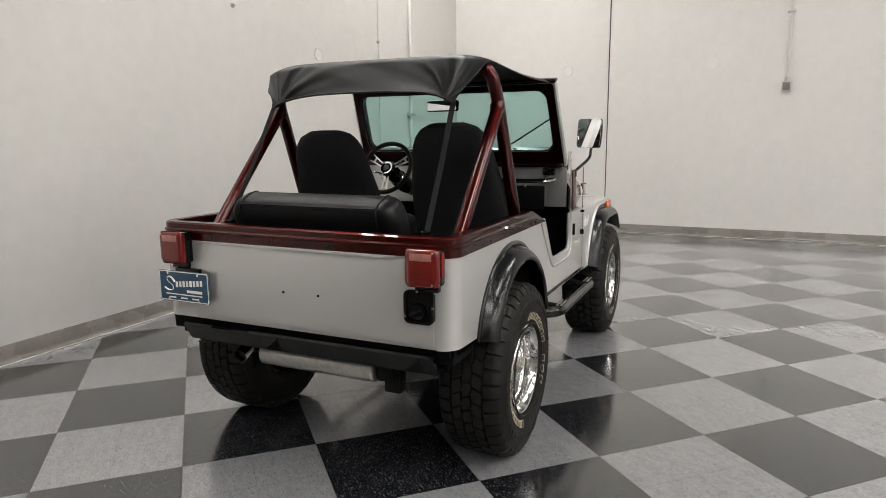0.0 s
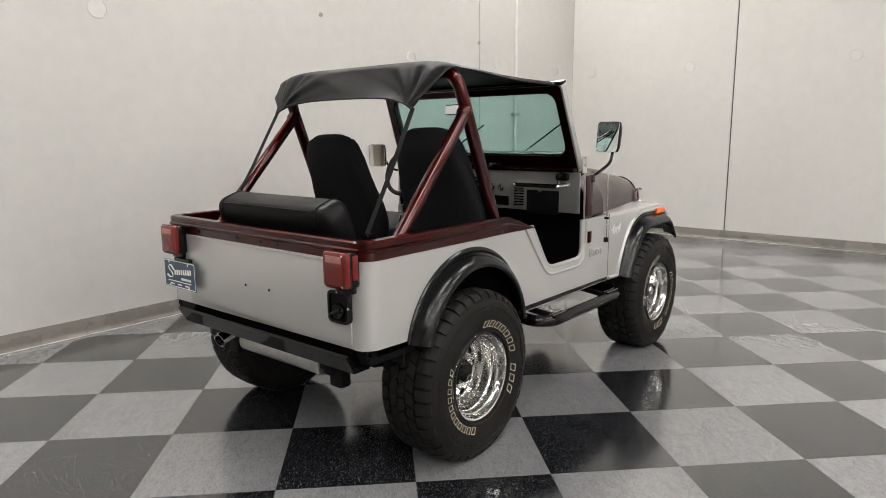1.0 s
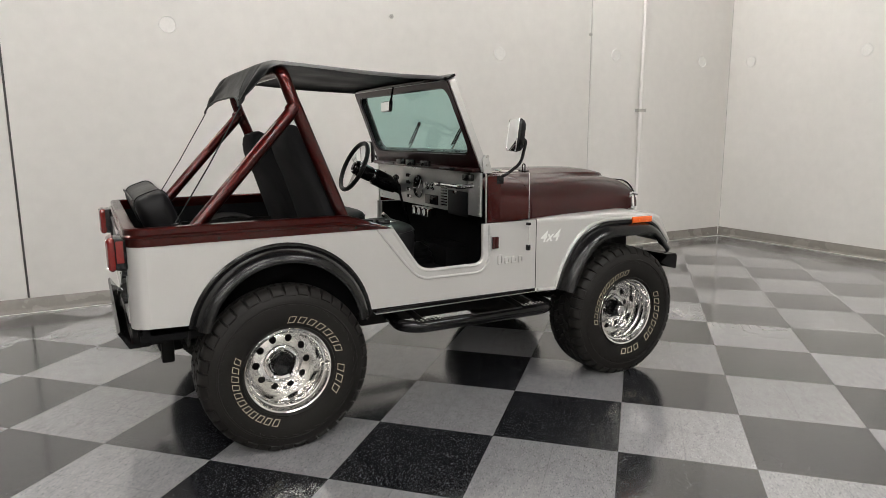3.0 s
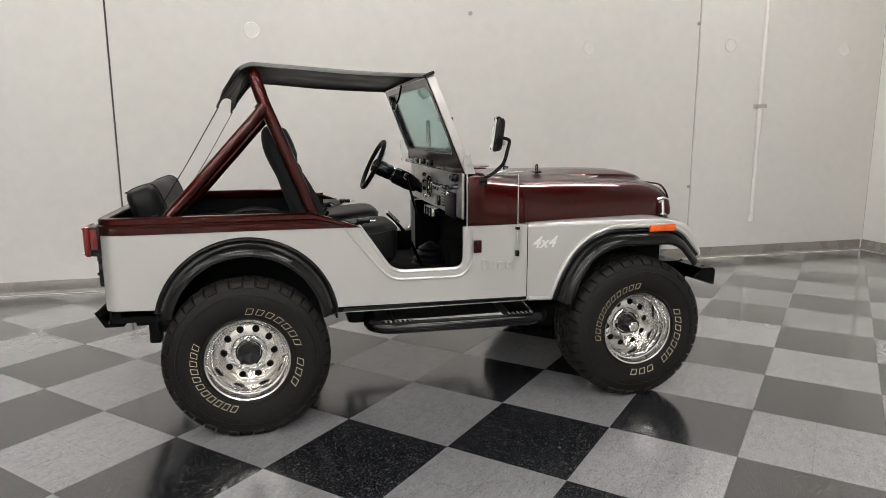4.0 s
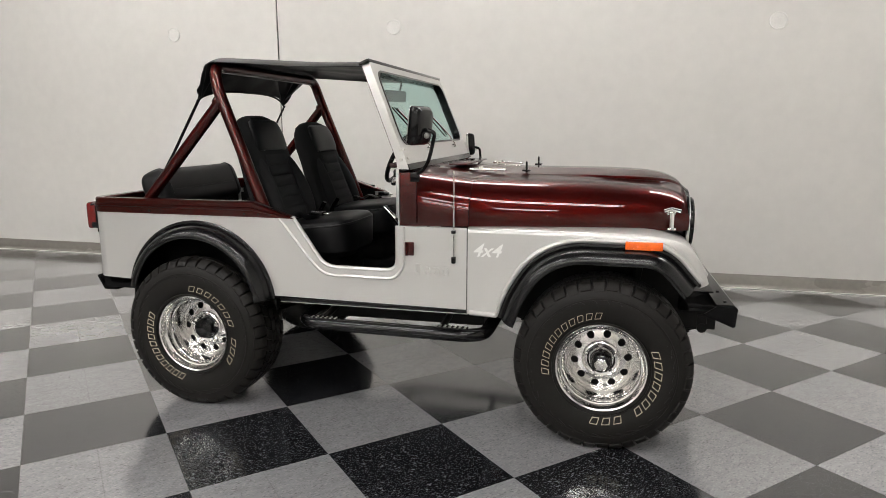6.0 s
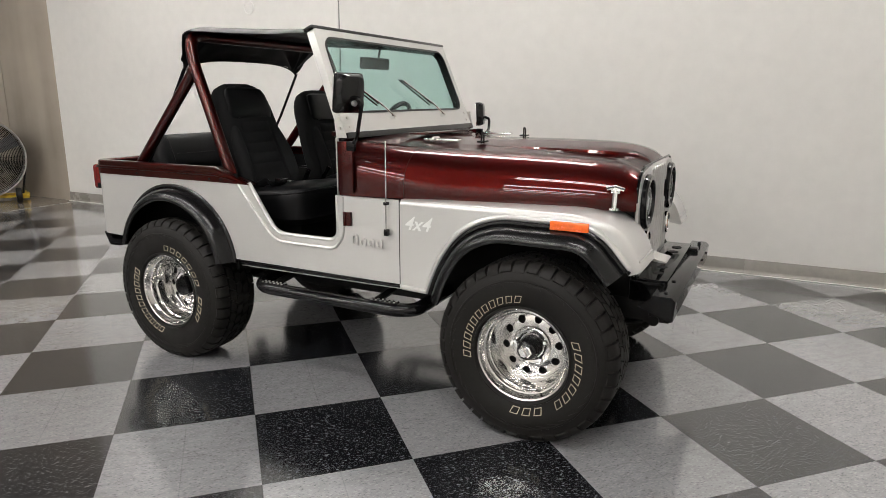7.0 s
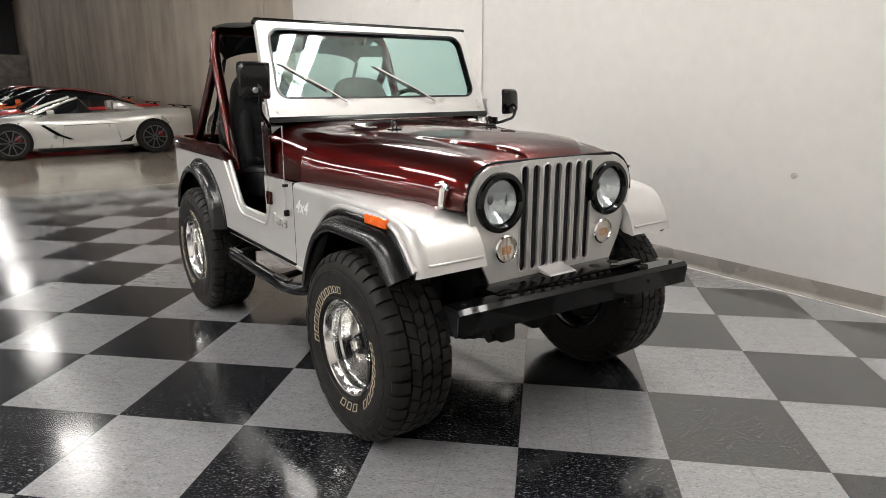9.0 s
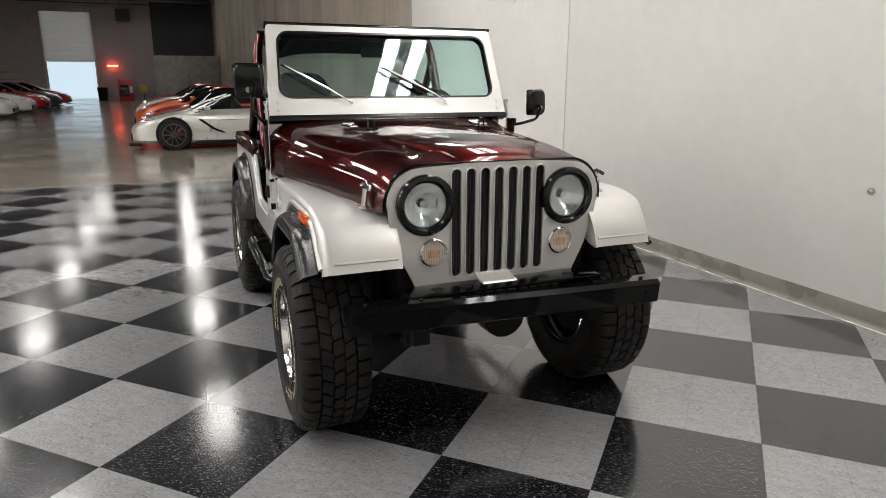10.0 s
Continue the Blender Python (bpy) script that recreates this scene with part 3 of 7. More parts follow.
outer, inner = rail_path(0.004), rail_path(-0.05)
prof = [(0.004, 1.029), (0.004, 1.062), (0.010, 1.067), (0.010, 1.074), (0.003, 1.080), (0.003, 1.101), (-0.003, 1.108), (-0.045, 1.108), (-0.05, 1.102), (-0.05, 1.082), (-0.02, 1.031)]
lines = [rail_path(o) for o, z in prof]
rings = []
for k in range(len(outer)):
    ring = []
    for (o, z), ln in zip(prof, lines):
        x, y = ln[k]
        d = rail_drop(outer[k][0])
        zz = z + d * (1 if z > 1.035 else 0.05)
        ring.append((x, y, max(zz, 1.027)))
    rings.append(ring)
part("top_rail", loft(rings), M_MAROON, jeep, "maroon painted top rail of the tub")
for y in (0.42, 0.1, -0.08, -0.2):
    part("rail_bolt", lathe([(0, -0.004), (0.008, -0.004), (0.008, 0.003)], sides=10, m=pose(-1.735, y, 1.05, 0, 0, -90)), M_CHASSIS, jeep)
for x in (-1.35, -0.78, -0.7):
    for s in (-1, 1):
        part("rail_bolt", lathe([(0, -0.004), (0.006, -0.004), (0.006, 0.003)], sides=10, m=pose(x, s * (SIDE + 0.004), 1.045, 0, 0, 0 if s < 0 else 180)), M_CHASSIS, jeep)

# inner liner, floor, wheel boxes
bm = box(-1.70, 0.36, -SIDE + 0.022, SIDE - 0.022, 0.60, 0.635)
for s in (-1, 1):
    box(-1.66, -0.60, s * (SIDE - 0.020), s * (SIDE - 0.030), 0.63, 1.075, bm=bm)
for s in (-1, 1):
    plate([(x, z) for x, z in [(-0.56, 1.0), (-1.69, 1.0), (-1.69, 0.63), (-0.45, 0.63), (-0.45, 0.83)]], s * (SIDE - 0.026), s * (SIDE - 0.020), bm)
    box(-1.50, -0.66, s * 0.47, s * (SIDE - 0.03), 0.63, 0.93, 0.03, bm)
for s in (-1, 1):
    box(-0.46, 0.04, s * (SIDE - 0.026), s * (SIDE - 0.0195), 0.63, 0.778, bm=bm)
    box(0.07, 0.38, s * (SIDE - 0.026), s * (SIDE - 0.0195), 0.63, 1.005, bm=bm)
box(-1.71, -1.70, -SIDE + 0.03, SIDE - 0.03, 0.63, 1.0, bm=bm)
part("floor_liner", bm, M_LINER, jeep, "black lined floor and wheel boxes")
bm = box(-0.62, -0.56, -0.70, 0.70, 0.63, 0.74, 0.01)
box(0.25, 0.30, -0.67, 0.67, 0.63, 1.10, 0.0, bm)
box(0.25, 0.30, -0.52, 0.52, 1.095, 1.20, 0.0, bm)
box(0.10, 0.30, -0.20, 0.16, 0.63, 0.80, 0.04, bm)
part("bulkhead", bm, M_LINER, jeep, "black firewall and tunnel")


# fender flares
def flare(path, s, mat=M_FLARE):
    """path: rows of (x, z, inward unit x, inward unit z)."""
    # a flat flange with its ridge, a groove, then the rounded brow
    prof = [(-0.010, SIDE - 0.002), (-0.010, SIDE + 0.007), (-0.004, SIDE + 0.012), (0.004, SIDE + 0.013), (0.010, SIDE + 0.010), (0.014, SIDE + 0.018), (0.020, SIDE + 0.036), (0.030, SIDE + 0.055), (0.043, SIDE + 0.069), (0.057, SIDE + 0.077), (0.068, SIDE + 0.079), (0.076, SIDE + 0.076), (0.079, SIDE + 0.068), (0.060, SIDE + 0.050), (0.040, SIDE + 0.010), (0.030, SIDE - 0.030)]
    rings = [[(x + ix * d, s * y, z + iz * d) for d, y in prof] for x, z, ix, iz in path]
    part("fender_flare", loft(rings, close=True), mat, jeep)


def rear_row(a, r=0.436):
    return (ARCH_R[0] + r * math.cos(radians(a)), ARCH_R[1] + r * math.sin(radians(a)), -math.cos(radians(a)), -math.sin(radians(a)))


def inward_rows(points):
    rows = []
    for i, (x, z) in enumerate(points):
        a, b = points[max(0, i - 1)], points[min(len(points) - 1, i + 1)]
        dx, dz = b[0] - a[0], b[1] - a[1]
        k = math.hypot(dx, dz)
        rows.append((x, z, dz / k, -dx / k))
    return rows


FRONT_EDGE = [(p.x, p.z) for p in round_path([(0.560, 0, 0.585), (0.605, 0, 0.715), (0.705, 0, 0.872), (0.865, 0, 0.955), (1.305, 0, 0.952), (1.44, 0, 0.795)], 0.125, 9)]
for s in (-1, 1):
    flare([rear_row(a) for a in [168 - k * (162 / 26) for k in range(27)]] + [(-0.625, 0.60, -1, 0)], s)
    flare(inward_rows(FRONT_EDGE), s)

# front fenders: side skirt, rounded shoulder, flat top that curves down in front
TOPLINE = [(p.x, p.z) for p in round_path([(0.398, 0, 1.012), (0.80, 0, 1.012), (1.24, 0, 1.008), (1.39, 0, 0.975), (1.465, 0, 0.885), (1.495, 0, 0.795)], 0.12, 6)]
for s in (-1, 1):
    skirt = [(0.398, 0.59), (0.548, 0.585)] + FRONT_EDGE[1:] + [(1.46, 0.797), TOPLINE[-1]] + TOPLINE[::-1][1:]
    # the shoulder's radius grows towards the front
    rows = []
    for i, (x, z) in enumerate(TOPLINE):
        a, b = TOPLINE[max(0, i - 1)], TOPLINE[min(len(TOPLINE) - 1, i + 1)]
        dx, dz = b[0] - a[0], b[1] - a[1]
        k = math.hypot(dx, dz)
        rows.append((x, z, dz / k, -dx / k, 0.022 + 0.024 * min(1.0, max(0.0, (x - 1.37) / 0.08))))
    edge = [(x + nx * rad, z + nz * rad) for x, z, nx, nz, rad in rows]
    bm = plate(skirt[:-len(TOPLINE)] + edge[::-1], s * SIDE, s * (SIDE - 0.012))
    rings = []
    for x, z, nx, nz, rad in rows:
        off = [(SIDE - rad * (1 - math.cos(radians(a))), rad * (1 - math.sin(radians(a)))) for a in range(0, 91, 15)]
        off += [(0.66, -0.002), (0.55, -0.004), (0.44, -0.004), (0.44, 0.012), (SIDE - 0.02, 0.016 + rad * 0.3), (SIDE - 0.012, rad)]
        rings.append([(x + nx * d, s * y, z + nz * d) for y, d in off])
    loft(rings, bm)
    fender = part("front_fender", bm, M_SILVER, jeep)
    bead = [(x - ix * 0.022, s * (SIDE + 0.001), z - iz * 0.022) for x, z, ix, iz in inward_rows(FRONT_EDGE)]
    bead = [(0.412, s * (SIDE + 0.001), 0.597)] + bead
    part("fender_bead", tube(bead, 0.012, sides=10), M_SILVER, fender)
    part("side_marker", box(1.125, 1.287, s * (SIDE + 0.002), s * (SIDE + 0.022), 0.942, 0.980, 0.006), M_ORANGE, fender, "orange side marker lens")
    part("inner_fender", box(0.42, 1.40, s * 0.40, s * 0.43, 0.60, 1.0), M_CHASSIS, fender)
    web = [(x - 0.002, z - 0.003) for x, z in TOPLINE if x > 1.30]
    part("fender_web", plate(web + [(1.44, 0.80), (1.37, 0.84), (1.33, 0.93)], s * 0.441, s * 0.453), M_SILVER, fender)
    part("arch_roof", box(0.42, 1.38, s * 0.42, s * (SIDE - 0.016), 0.955, 0.966), M_CHASSIS, fender)
    part("splash_wall", box(0.40, 0.43, s * 0.40, s * 0.74, 0.60, 0.99), M_CHASSIS, fender)


# cowl and hood
def hood_ring(x, hw, zt, rc, zb, crown=0.030, rib=0.0, edge=0.2):
    """Half a section mirrored: side, round shoulder, crowned top and the raised centre with its own edge."""
    pts = []
    ys = hw - rc
    rv = min(rc * 0.88, zt - zb - 0.025)

    def top(y):
        return zt + crown * (1 - (y / ys) ** 2)

    for s in (-1, 1):
        half = [(hw, zb), (hw, zb + 0.015)]
        half += [(ys + rc * math.cos(radians(a)), zt - rv + rv * math.sin(radians(a))) for a in range(0, 90, 6)]
        half += [(y, top(y)) for y in (ys - (ys - edge - 0.03) * k / 3 for k in (0, 1, 2, 3))]
        half += [(edge + 0.007, top(edge) + rib * 0.08), (edge, top(edge) + rib * 0.8), (edge - 0.008, top(edge) + rib), (edge * 0.5, top(edge * 0.5) + rib), (0.0, top(0) + rib)]
        pts.append([(x, s * y, z) for y, z in half])
    return pts[0] + pts[1][::-1][1:]


def shell(rings, t=0.005):
    one = loft(rings, close=False, caps=False)
    bmesh.ops.recalc_face_normals(one, faces=one.faces)
    top_face = max(one.faces, key=lambda f: f.calc_center_median().z)
    bmesh.ops.solidify(one, geom=list(one.faces), thickness=t if top_face.normal.z > 0 else -t)
    return one


COWL = [(0.062, 0.738, 1.274, 0.17), (0.15, 0.728, 1.264, 0.18), (0.22, 0.720, 1.256, 0.187), (0.30, 0.710, 1.247, 0.193), (0.394, 0.70, 1.238, 0.20)]
part("cowl", shell([hood_ring(x, hw, zt, rc, 1.012, crown=0.015 + 0.047 * max(0, x - 0.062), edge=0.36) for x, hw, zt, rc in COWL]), M_MAROON, jeep, "maroon cowl below the windshield")
HOOD = [(0.397, 0.70, 1.238, 0.20, 0.0, 0.36), (0.50, 0.675, 1.236, 0.22, 0.0, 0.35), (0.60, 0.655, 1.234, 0.23, 0.001, 0.335), (0.75, 0.63, 1.231, 0.235, 0.004, 0.322), (0.90, 0.602, 1.227, 0.235, 0.009, 0.310), (1.05, 0.575, 1.221, 0.23, 0.014, 0.298), (1.15, 0.556, 1.215, 0.225, 0.017, 0.284), (1.23, 0.54, 1.208, 0.22, 0.019, 0.264), (1.29, 0.529, 1.200, 0.215, 0.019, 0.240), (1.335, 0.519, 1.190, 0.205, 0.018, 0.214), (1.362, 0.513, 1.181, 0.198, 0.016, 0.195), (1.380, 0.508, 1.173, 0.191, 0.014, 0.180), (1.40, 0.502, 1.163, 0.18, 0.011, 0.164), (1.412, 0.497, 1.153, 0.17, 0.005, 0.154), (1.418, 0.494, 1.148, 0.165, 0.0, 0.150)]
hood = part("hood", shell([hood_ring(x, hw, zt, rc, 1.012 - 0.012 * (x - 0.39), rib=rib, edge=ed) for x, hw, zt, rc, rib, ed in HOOD]), M_MAROON, jeep, "glossy maroon metallic hood with raised centre")
for s in (-1, 1):
    bm = box(0.33, 0.52, s * 0.36 - 0.022, s * 0.36 + 0.022, 1.26, 1.272, 0.004)
    tube([(0.389, s * 0.36 - 0.03, 1.274), (0.389, s * 0.36 + 0.03, 1.274)], 0.008, bm, 8)
    part("hood_hinge", bm, M_CHROME, hood, "chrome hood hinge")
    bm = tube(round_path([(0.62, s * 0.30 - 0.014, 1.25), (0.62, s * 0.30 - 0.014, 1.305), (0.62, s * 0.30 + 0.014, 1.305), (0.62, s * 0.30 + 0.014, 1.25)], 0.012, 3), 0.004, sides=8)
    box(0.60, 0.64, s * 0.30 - 0.03, s * 0.30 + 0.03, 1.256, 1.266, 0.003, bm)
    part("tie_down_loop", bm, M_BLACK, hood)
    # hood latch
    bm = tube([(1.335, s * 0.545, 1.01), (1.335, s * 0.535, 1.085)], 0.012, sides=10)
    tube([(1.30, s * 0.54, 1.095), (1.335, s * 0.535, 1.105), (1.375, s * 0.54, 1.095)], 0.009, bm, 8)
    box(1.315, 1.355, s * 0.515, s * 0.53, 1.075, 1.10, 0.004, bm)
    tube([(1.335, s * 0.545, 1.008), (1.335, s * 0.545, 1.018)], 0.022, bm, 12)
    part("hood_latch", bm, M_CHROME, jeep, "chrome T-handle hood latch")
part("cowl_vent", box(0.20, 0.30, -0.30, 0.30, 1.284, 1.292, 0.004), M_MAROON, jeep)


# grille with seven slots
def grille():
    w, top, bot, xg = 0.478, 1.172, 0.68, 1.425
    out = [(-0.36, bot), (0.36, bot), (0.42, 0.80), (0.468, 0.95), (w, 1.03)]
    out += [(0.335 + 0.143 * math.cos(radians(a)), 1.03 + 0.135 * math.sin(radians(a))) for a in range(12, 91, 13)]
    out += [(0.15, top + 0.004), (-0.15, top + 0.004)]
    out += [(-0.335 - 0.143 * math.sin(radians(a)), 1.03 + 0.135 * math.cos(radians(a))) for a in range(0, 79, 13)]
    out += [(-w, 1.03), (-0.468, 0.95), (-0.42, 0.80)]
    zs0, zs1, hw = 0.735, 1.135, 0.0228
    one = bmesh.new()
    outer = [one.verts.new((0, y, z)) for y, z in out]
    edges = [one.edges.new((outer[i], outer[(i + 1) % len(outer)])) for i in range(len(outer))]
    holes = []
    for k in range(7):
        yc = -0.189 + 0.063 * k
        ring = [(yc + hw * math.cos(radians(a)), zs1 + hw * math.sin(radians(a))) for a in range(0, 181, 30)] + [(yc - hw * math.cos(radians(a)), zs0 - hw * math.sin(radians(a))) for a in range(0, 181, 30)]
        holes.append(ring)
    for s in (-1, 1):
        holes.append([(s * 0.322 + 0.108 * math.cos(radians(a)), 1.02 + 0.108 * math.sin(radians(a))) for a in range(0, 360, 12)])
    for ring in holes:
        vs = [one.verts.new((0, y, z)) for y, z in ring]
        edges += [one.edges.new((vs[i], vs[(i + 1) % len(vs)])) for i in range(len(vs))]
    bmesh.ops.triangle_fill(one, use_beauty=True, use_dissolve=False, edges=edges)
    # drop the faces that filled the openings
    bad = []
    for f in one.faces:
        c = f.calc_center_median()
        for ring in holes:
            ins, j = False, len(ring) - 1
            for i in range(len(ring)):
                if (ring[i][1] > c.z) != (ring[j][1] > c.z) and c.y < (ring[j][0] - ring[i][0]) * (c.z - ring[i][1]) / (ring[j][1] - ring[i][1]) + ring[i][0]:
                    ins = not ins
                j = i
            if ins:
                bad.append(f)
                break
    bmesh.ops.delete(one, geom=bad, context="FACES")
    bmesh.ops.recalc_face_normals(one, faces=one.faces)
    bmesh.ops.solidify(one, geom=list(one.faces), thickness=0.012)
    cx = sum(v.co.x for v in one.verts) / len(one.verts)
    bmesh.ops.translate(one, vec=(xg - 0.006 - cx, 0, 0), verts=one.verts)
    return one, holes


gbm, gholes = grille()
gr = part("grille", gbm, M_SILVER, jeep, "silver seven-slot grille panel", sharp=25)
for ring in gholes[:7]:
    part("slot_rim", tube([(1.427, y, z) for y, z in ring + ring[:1]], 0.0042, sides=6), M_SILVER, gr)
bm = box(1.36, 1.37, -0.36, 0.36, 0.70, 1.15)
box(1.30, 1.355, -0.42, 0.42, 0.66, 1.08, 0.0, bm)
part("radiator", bm, M_CHASSIS, gr, "dark radiator core behind the slots")
bm = None
for k in range(44):
    y = -0.26 + 0.52 * k / 43
    bm = box(1.371, 1.398, y - 0.0022, y + 0.0022, 0.70, 1.15, bm=bm)
part("radiator_fin", bm, M_FIN, gr)
for s in (-1, 1):
    hl = part("headlight", lathe([(0.122, -0.012), (0.122, 0.014), (0.116, 0.022), (0.100, 0.024), (0.092, 0.016), (0.088, 0.008), (0.088, -0.02)], sides=40, m=pose(1.427, s * 0.322, 1.02, 0, 0, -90)), M_BLACK, jeep, "round headlight in a black ring")
    part("reflector", lathe([(0.0, -0.06), (0.03, -0.055), (0.06, -0.035), (0.088, 0.0)], sides=32, m=pose(1.427, s * 0.322, 1.02, 0, 0, -90)), M_REFLECT, hl)
    bm = lathe([(0.0, 0.022), (0.03, 0.021), (0.06, 0.016), (0.088, 0.006), (0.0881, 0.002), (0.0, 0.016)], sides=32, m=pose(1.427, s * 0.322, 1.02, 0, 0, -90))
    part("lens", bm, M_CLEAR, hl)
    bm = tube([(1.40, s * 0.322, 1.02), (1.432, s * 0.322, 1.02)], 0.013, sides=12)
    part("bulb_shield", bm, M_CHROME, hl)
    sg = part("turn_signal", lathe([(0.058, 0.0), (0.058, 0.016), (0.053, 0.021), (0.049, 0.014), (0.049, 0.0)], sides=28, m=pose(1.425, s * 0.292, 0.828, 0, 0, -90)), M_CHROME, jeep, "round signal lamp with chrome ring")
    part("lens", lathe([(0.0, 0.018), (0.028, 0.016), (0.049, 0.010), (0.049, 0.0)], sides=24, m=pose(1.425, s * 0.292, 0.828, 0, 0, -90)), M_REDCLEAR, sg, "pale amber ribbed lens")
    pale, warm = None, None
    for k in range(13):
        o = -0.042 + 0.007 * k
        h = math.sqrt(0.0475 ** 2 - o * o)
        y, x = s * 0.292 + o, 1.4425 - 2.2 * o * o
        if abs(o) < 0.024:
            warm = box(x - 0.004, x + 0.0012, y - 0.0024, y + 0.0024, 0.806 + 0.15 * abs(o), 0.842 - 0.15 * abs(o), 0.0, warm)
        pale = box(x - 0.005, x, y - 0.0018, y + 0.0018, 0.828 - h, 0.828 + h, 0.0, pale)
    part("lens_rib", pale, M_RIB, sg, "clear ribs of the lens")
    part("bulb", warm, M_AMBER, sg, "amber bulb seen through the ribs")
    for q in (-1, 1):
        part("lens_screw", lathe([(0, 0.022), (0.005, 0.022), (0.006, 0.016)], sides=8, m=pose(1.425, s * 0.292 + q * 0.053, 0.828, 0, 0, -90)), M_STEEL, sg)
# radiator badge tab
seal = [(1.415, y, z + 0.004) for y, z in [(-0.482, 1.03)] + [(-0.335 - 0.147 * math.cos(radians(a)), 1.03 + 0.142 * math.sin(radians(a))) for a in range(10, 91, 10)] + [(0.335 + 0.147 * math.sin(radians(a)), 1.03 + 0.142 * math.cos(radians(a))) for a in range(0, 81, 10)] + [(0.482, 1.03)]]
part("hood_seal", tube(seal, 0.006, sides=8), M_BUMPER, jeep, "black rubber hood seal")
part("crank_cover", plate([(1.425, 0.722), (1.44, 0.712), (1.50, 0.700), (1.506, 0.694), (1.50, 0.690), (1.425, 0.700)], -0.100, 0.052), M_SILVER, jeep)

# pressed bead along the fenders' front edge
for s in (-1, 1):
    part("front_bead", tube([(1.4825, s * 0.705, 0.832), (1.4865, s * 0.68, 0.832), (1.4875, s * 0.60, 0.832), (1.4885, s * 0.50, 0.832), (1.4885, s * 0.455, 0.832)], 0.0055, sides=8), M_SILVER, jeep)

# ---- windshield ----
WB, WT = (0.075, 1.288), (-0.123, 1.786)
WL = math.hypot(WT[0] - WB[0], WT[1] - WB[1])
WTILT = math.degrees(math.atan2(WB[0] - WT[0], WT[1] - WB[1]))
# local frame: x across, y forward (out), z up along the frame
WIND = pose(WB[0], 0, WB[1], 0, 0, -90) @ pose(0, 0, 0, WTILT, 0, 0)


def rounded(x0, x1, z0, z1, r, n=5):
    out = []
    for cx, cz, a0 in ((x1 - r, z1 - r, 0), (x0 + r, z1 - r, 90), (x0 + r, z0 + r, 180), (x1 - r, z0 + r, 270)):
        out += arc(cx, cz, r, a0, a0 + 90, n)
    return out


def ring_plate(outer, inner, y0, y1, bm=None, m=None):
    """A flat frame between two outlines of equally many points."""
    rings = [[(x, y, z) for x, z in o] for o, y in ((outer, y0), (inner, y0), (inner, y1), (outer, y1), (outer, y0))]
    return loft(rings, bm, close=True, caps=False, m=m)


def taper(pts, w0, w1, h):
    """Widen an outline towards its foot."""
    return [(x * (w0 + (w1 - w0) * z / h) / w1, z) for x, z in pts]


f_out = taper(rounded(-0.683, 0.683, 0.0, WL, 0.018), 0.715, 0.683, WL)
f_in = taper(rounded(-0.630, 0.630, 0.108, WL - 0.036, 0.068), 0.715, 0.683, WL)
g_in = taper(rounded(-0.620, 0.620, 0.118, WL - 0.047, 0.060), 0.715, 0.683, WL)
f_lip = taper(rounded(-0.672, 0.672, 0.004, WL - 0.004, 0.018), 0.715, 0.683, WL)
wind = part("windshield_frame", ring_plate(f_out, f_in, -0.019, 0.022, m=WIND), M_SILVER, jeep, "silver outside, maroon inside windshield frame", sharp=25)
part("inner_frame", ring_plate(f_lip, f_in, -0.025, -0.0195, m=WIND), M_MAROON_SHADED, wind, "maroon inner frame, its shade put into the colour", sharp=25)
part("gasket", ring_plate(f_in, g_in, -0.016, 0.027, m=WIND), M_FLARE, wind, "black rubber gasket")
pane = part("pane", plate(g_in, -0.003, 0.003, m=WIND), M_GLASS, wind, "faintly green laminated glass")
pane.visible_shadow = False
part("header_channel", box(-0.69, 0.69, -0.03, 0.026, WL, WL + 0.016, 0.005, m=WIND), M_BLACK, wind)
part("foot_seal", box(-0.716, 0.716, -0.03, 0.031, -0.020, 0.012, 0.004, m=WIND), M_FLARE, wind)
for s in (-1, 1):
    bm = plate([(-0.02, -0.015), (0.035, -0.015), (0.01, 0.07), (-0.015, 0.085), (-0.03, 0.06)], -0.004, 0.004, m=pose(0.07, s * 0.728, 1.30))
    part("pivot_bracket", bm, M_SILVER, wind)
    for zz in (0.03, 0.075):
        part("bracket_bolt", lathe([(0, -0.008), (0.009, -0.008), (0.009, 0.0)], sides=8, m=pose(0.07, s * 0.732, 1.30 + zz, 0, 0, 0 if s < 0 else 180)), M_STEEL, wind)
    for zz in (0.04, 0.085):
        part("frame_screw", lathe([(0, 0.006), (0.007, 0.006), (0.008, 0.0)], sides=8, m=WIND @ pose(-s * 0.665, 0.022, zz)), M_STEEL, wind)

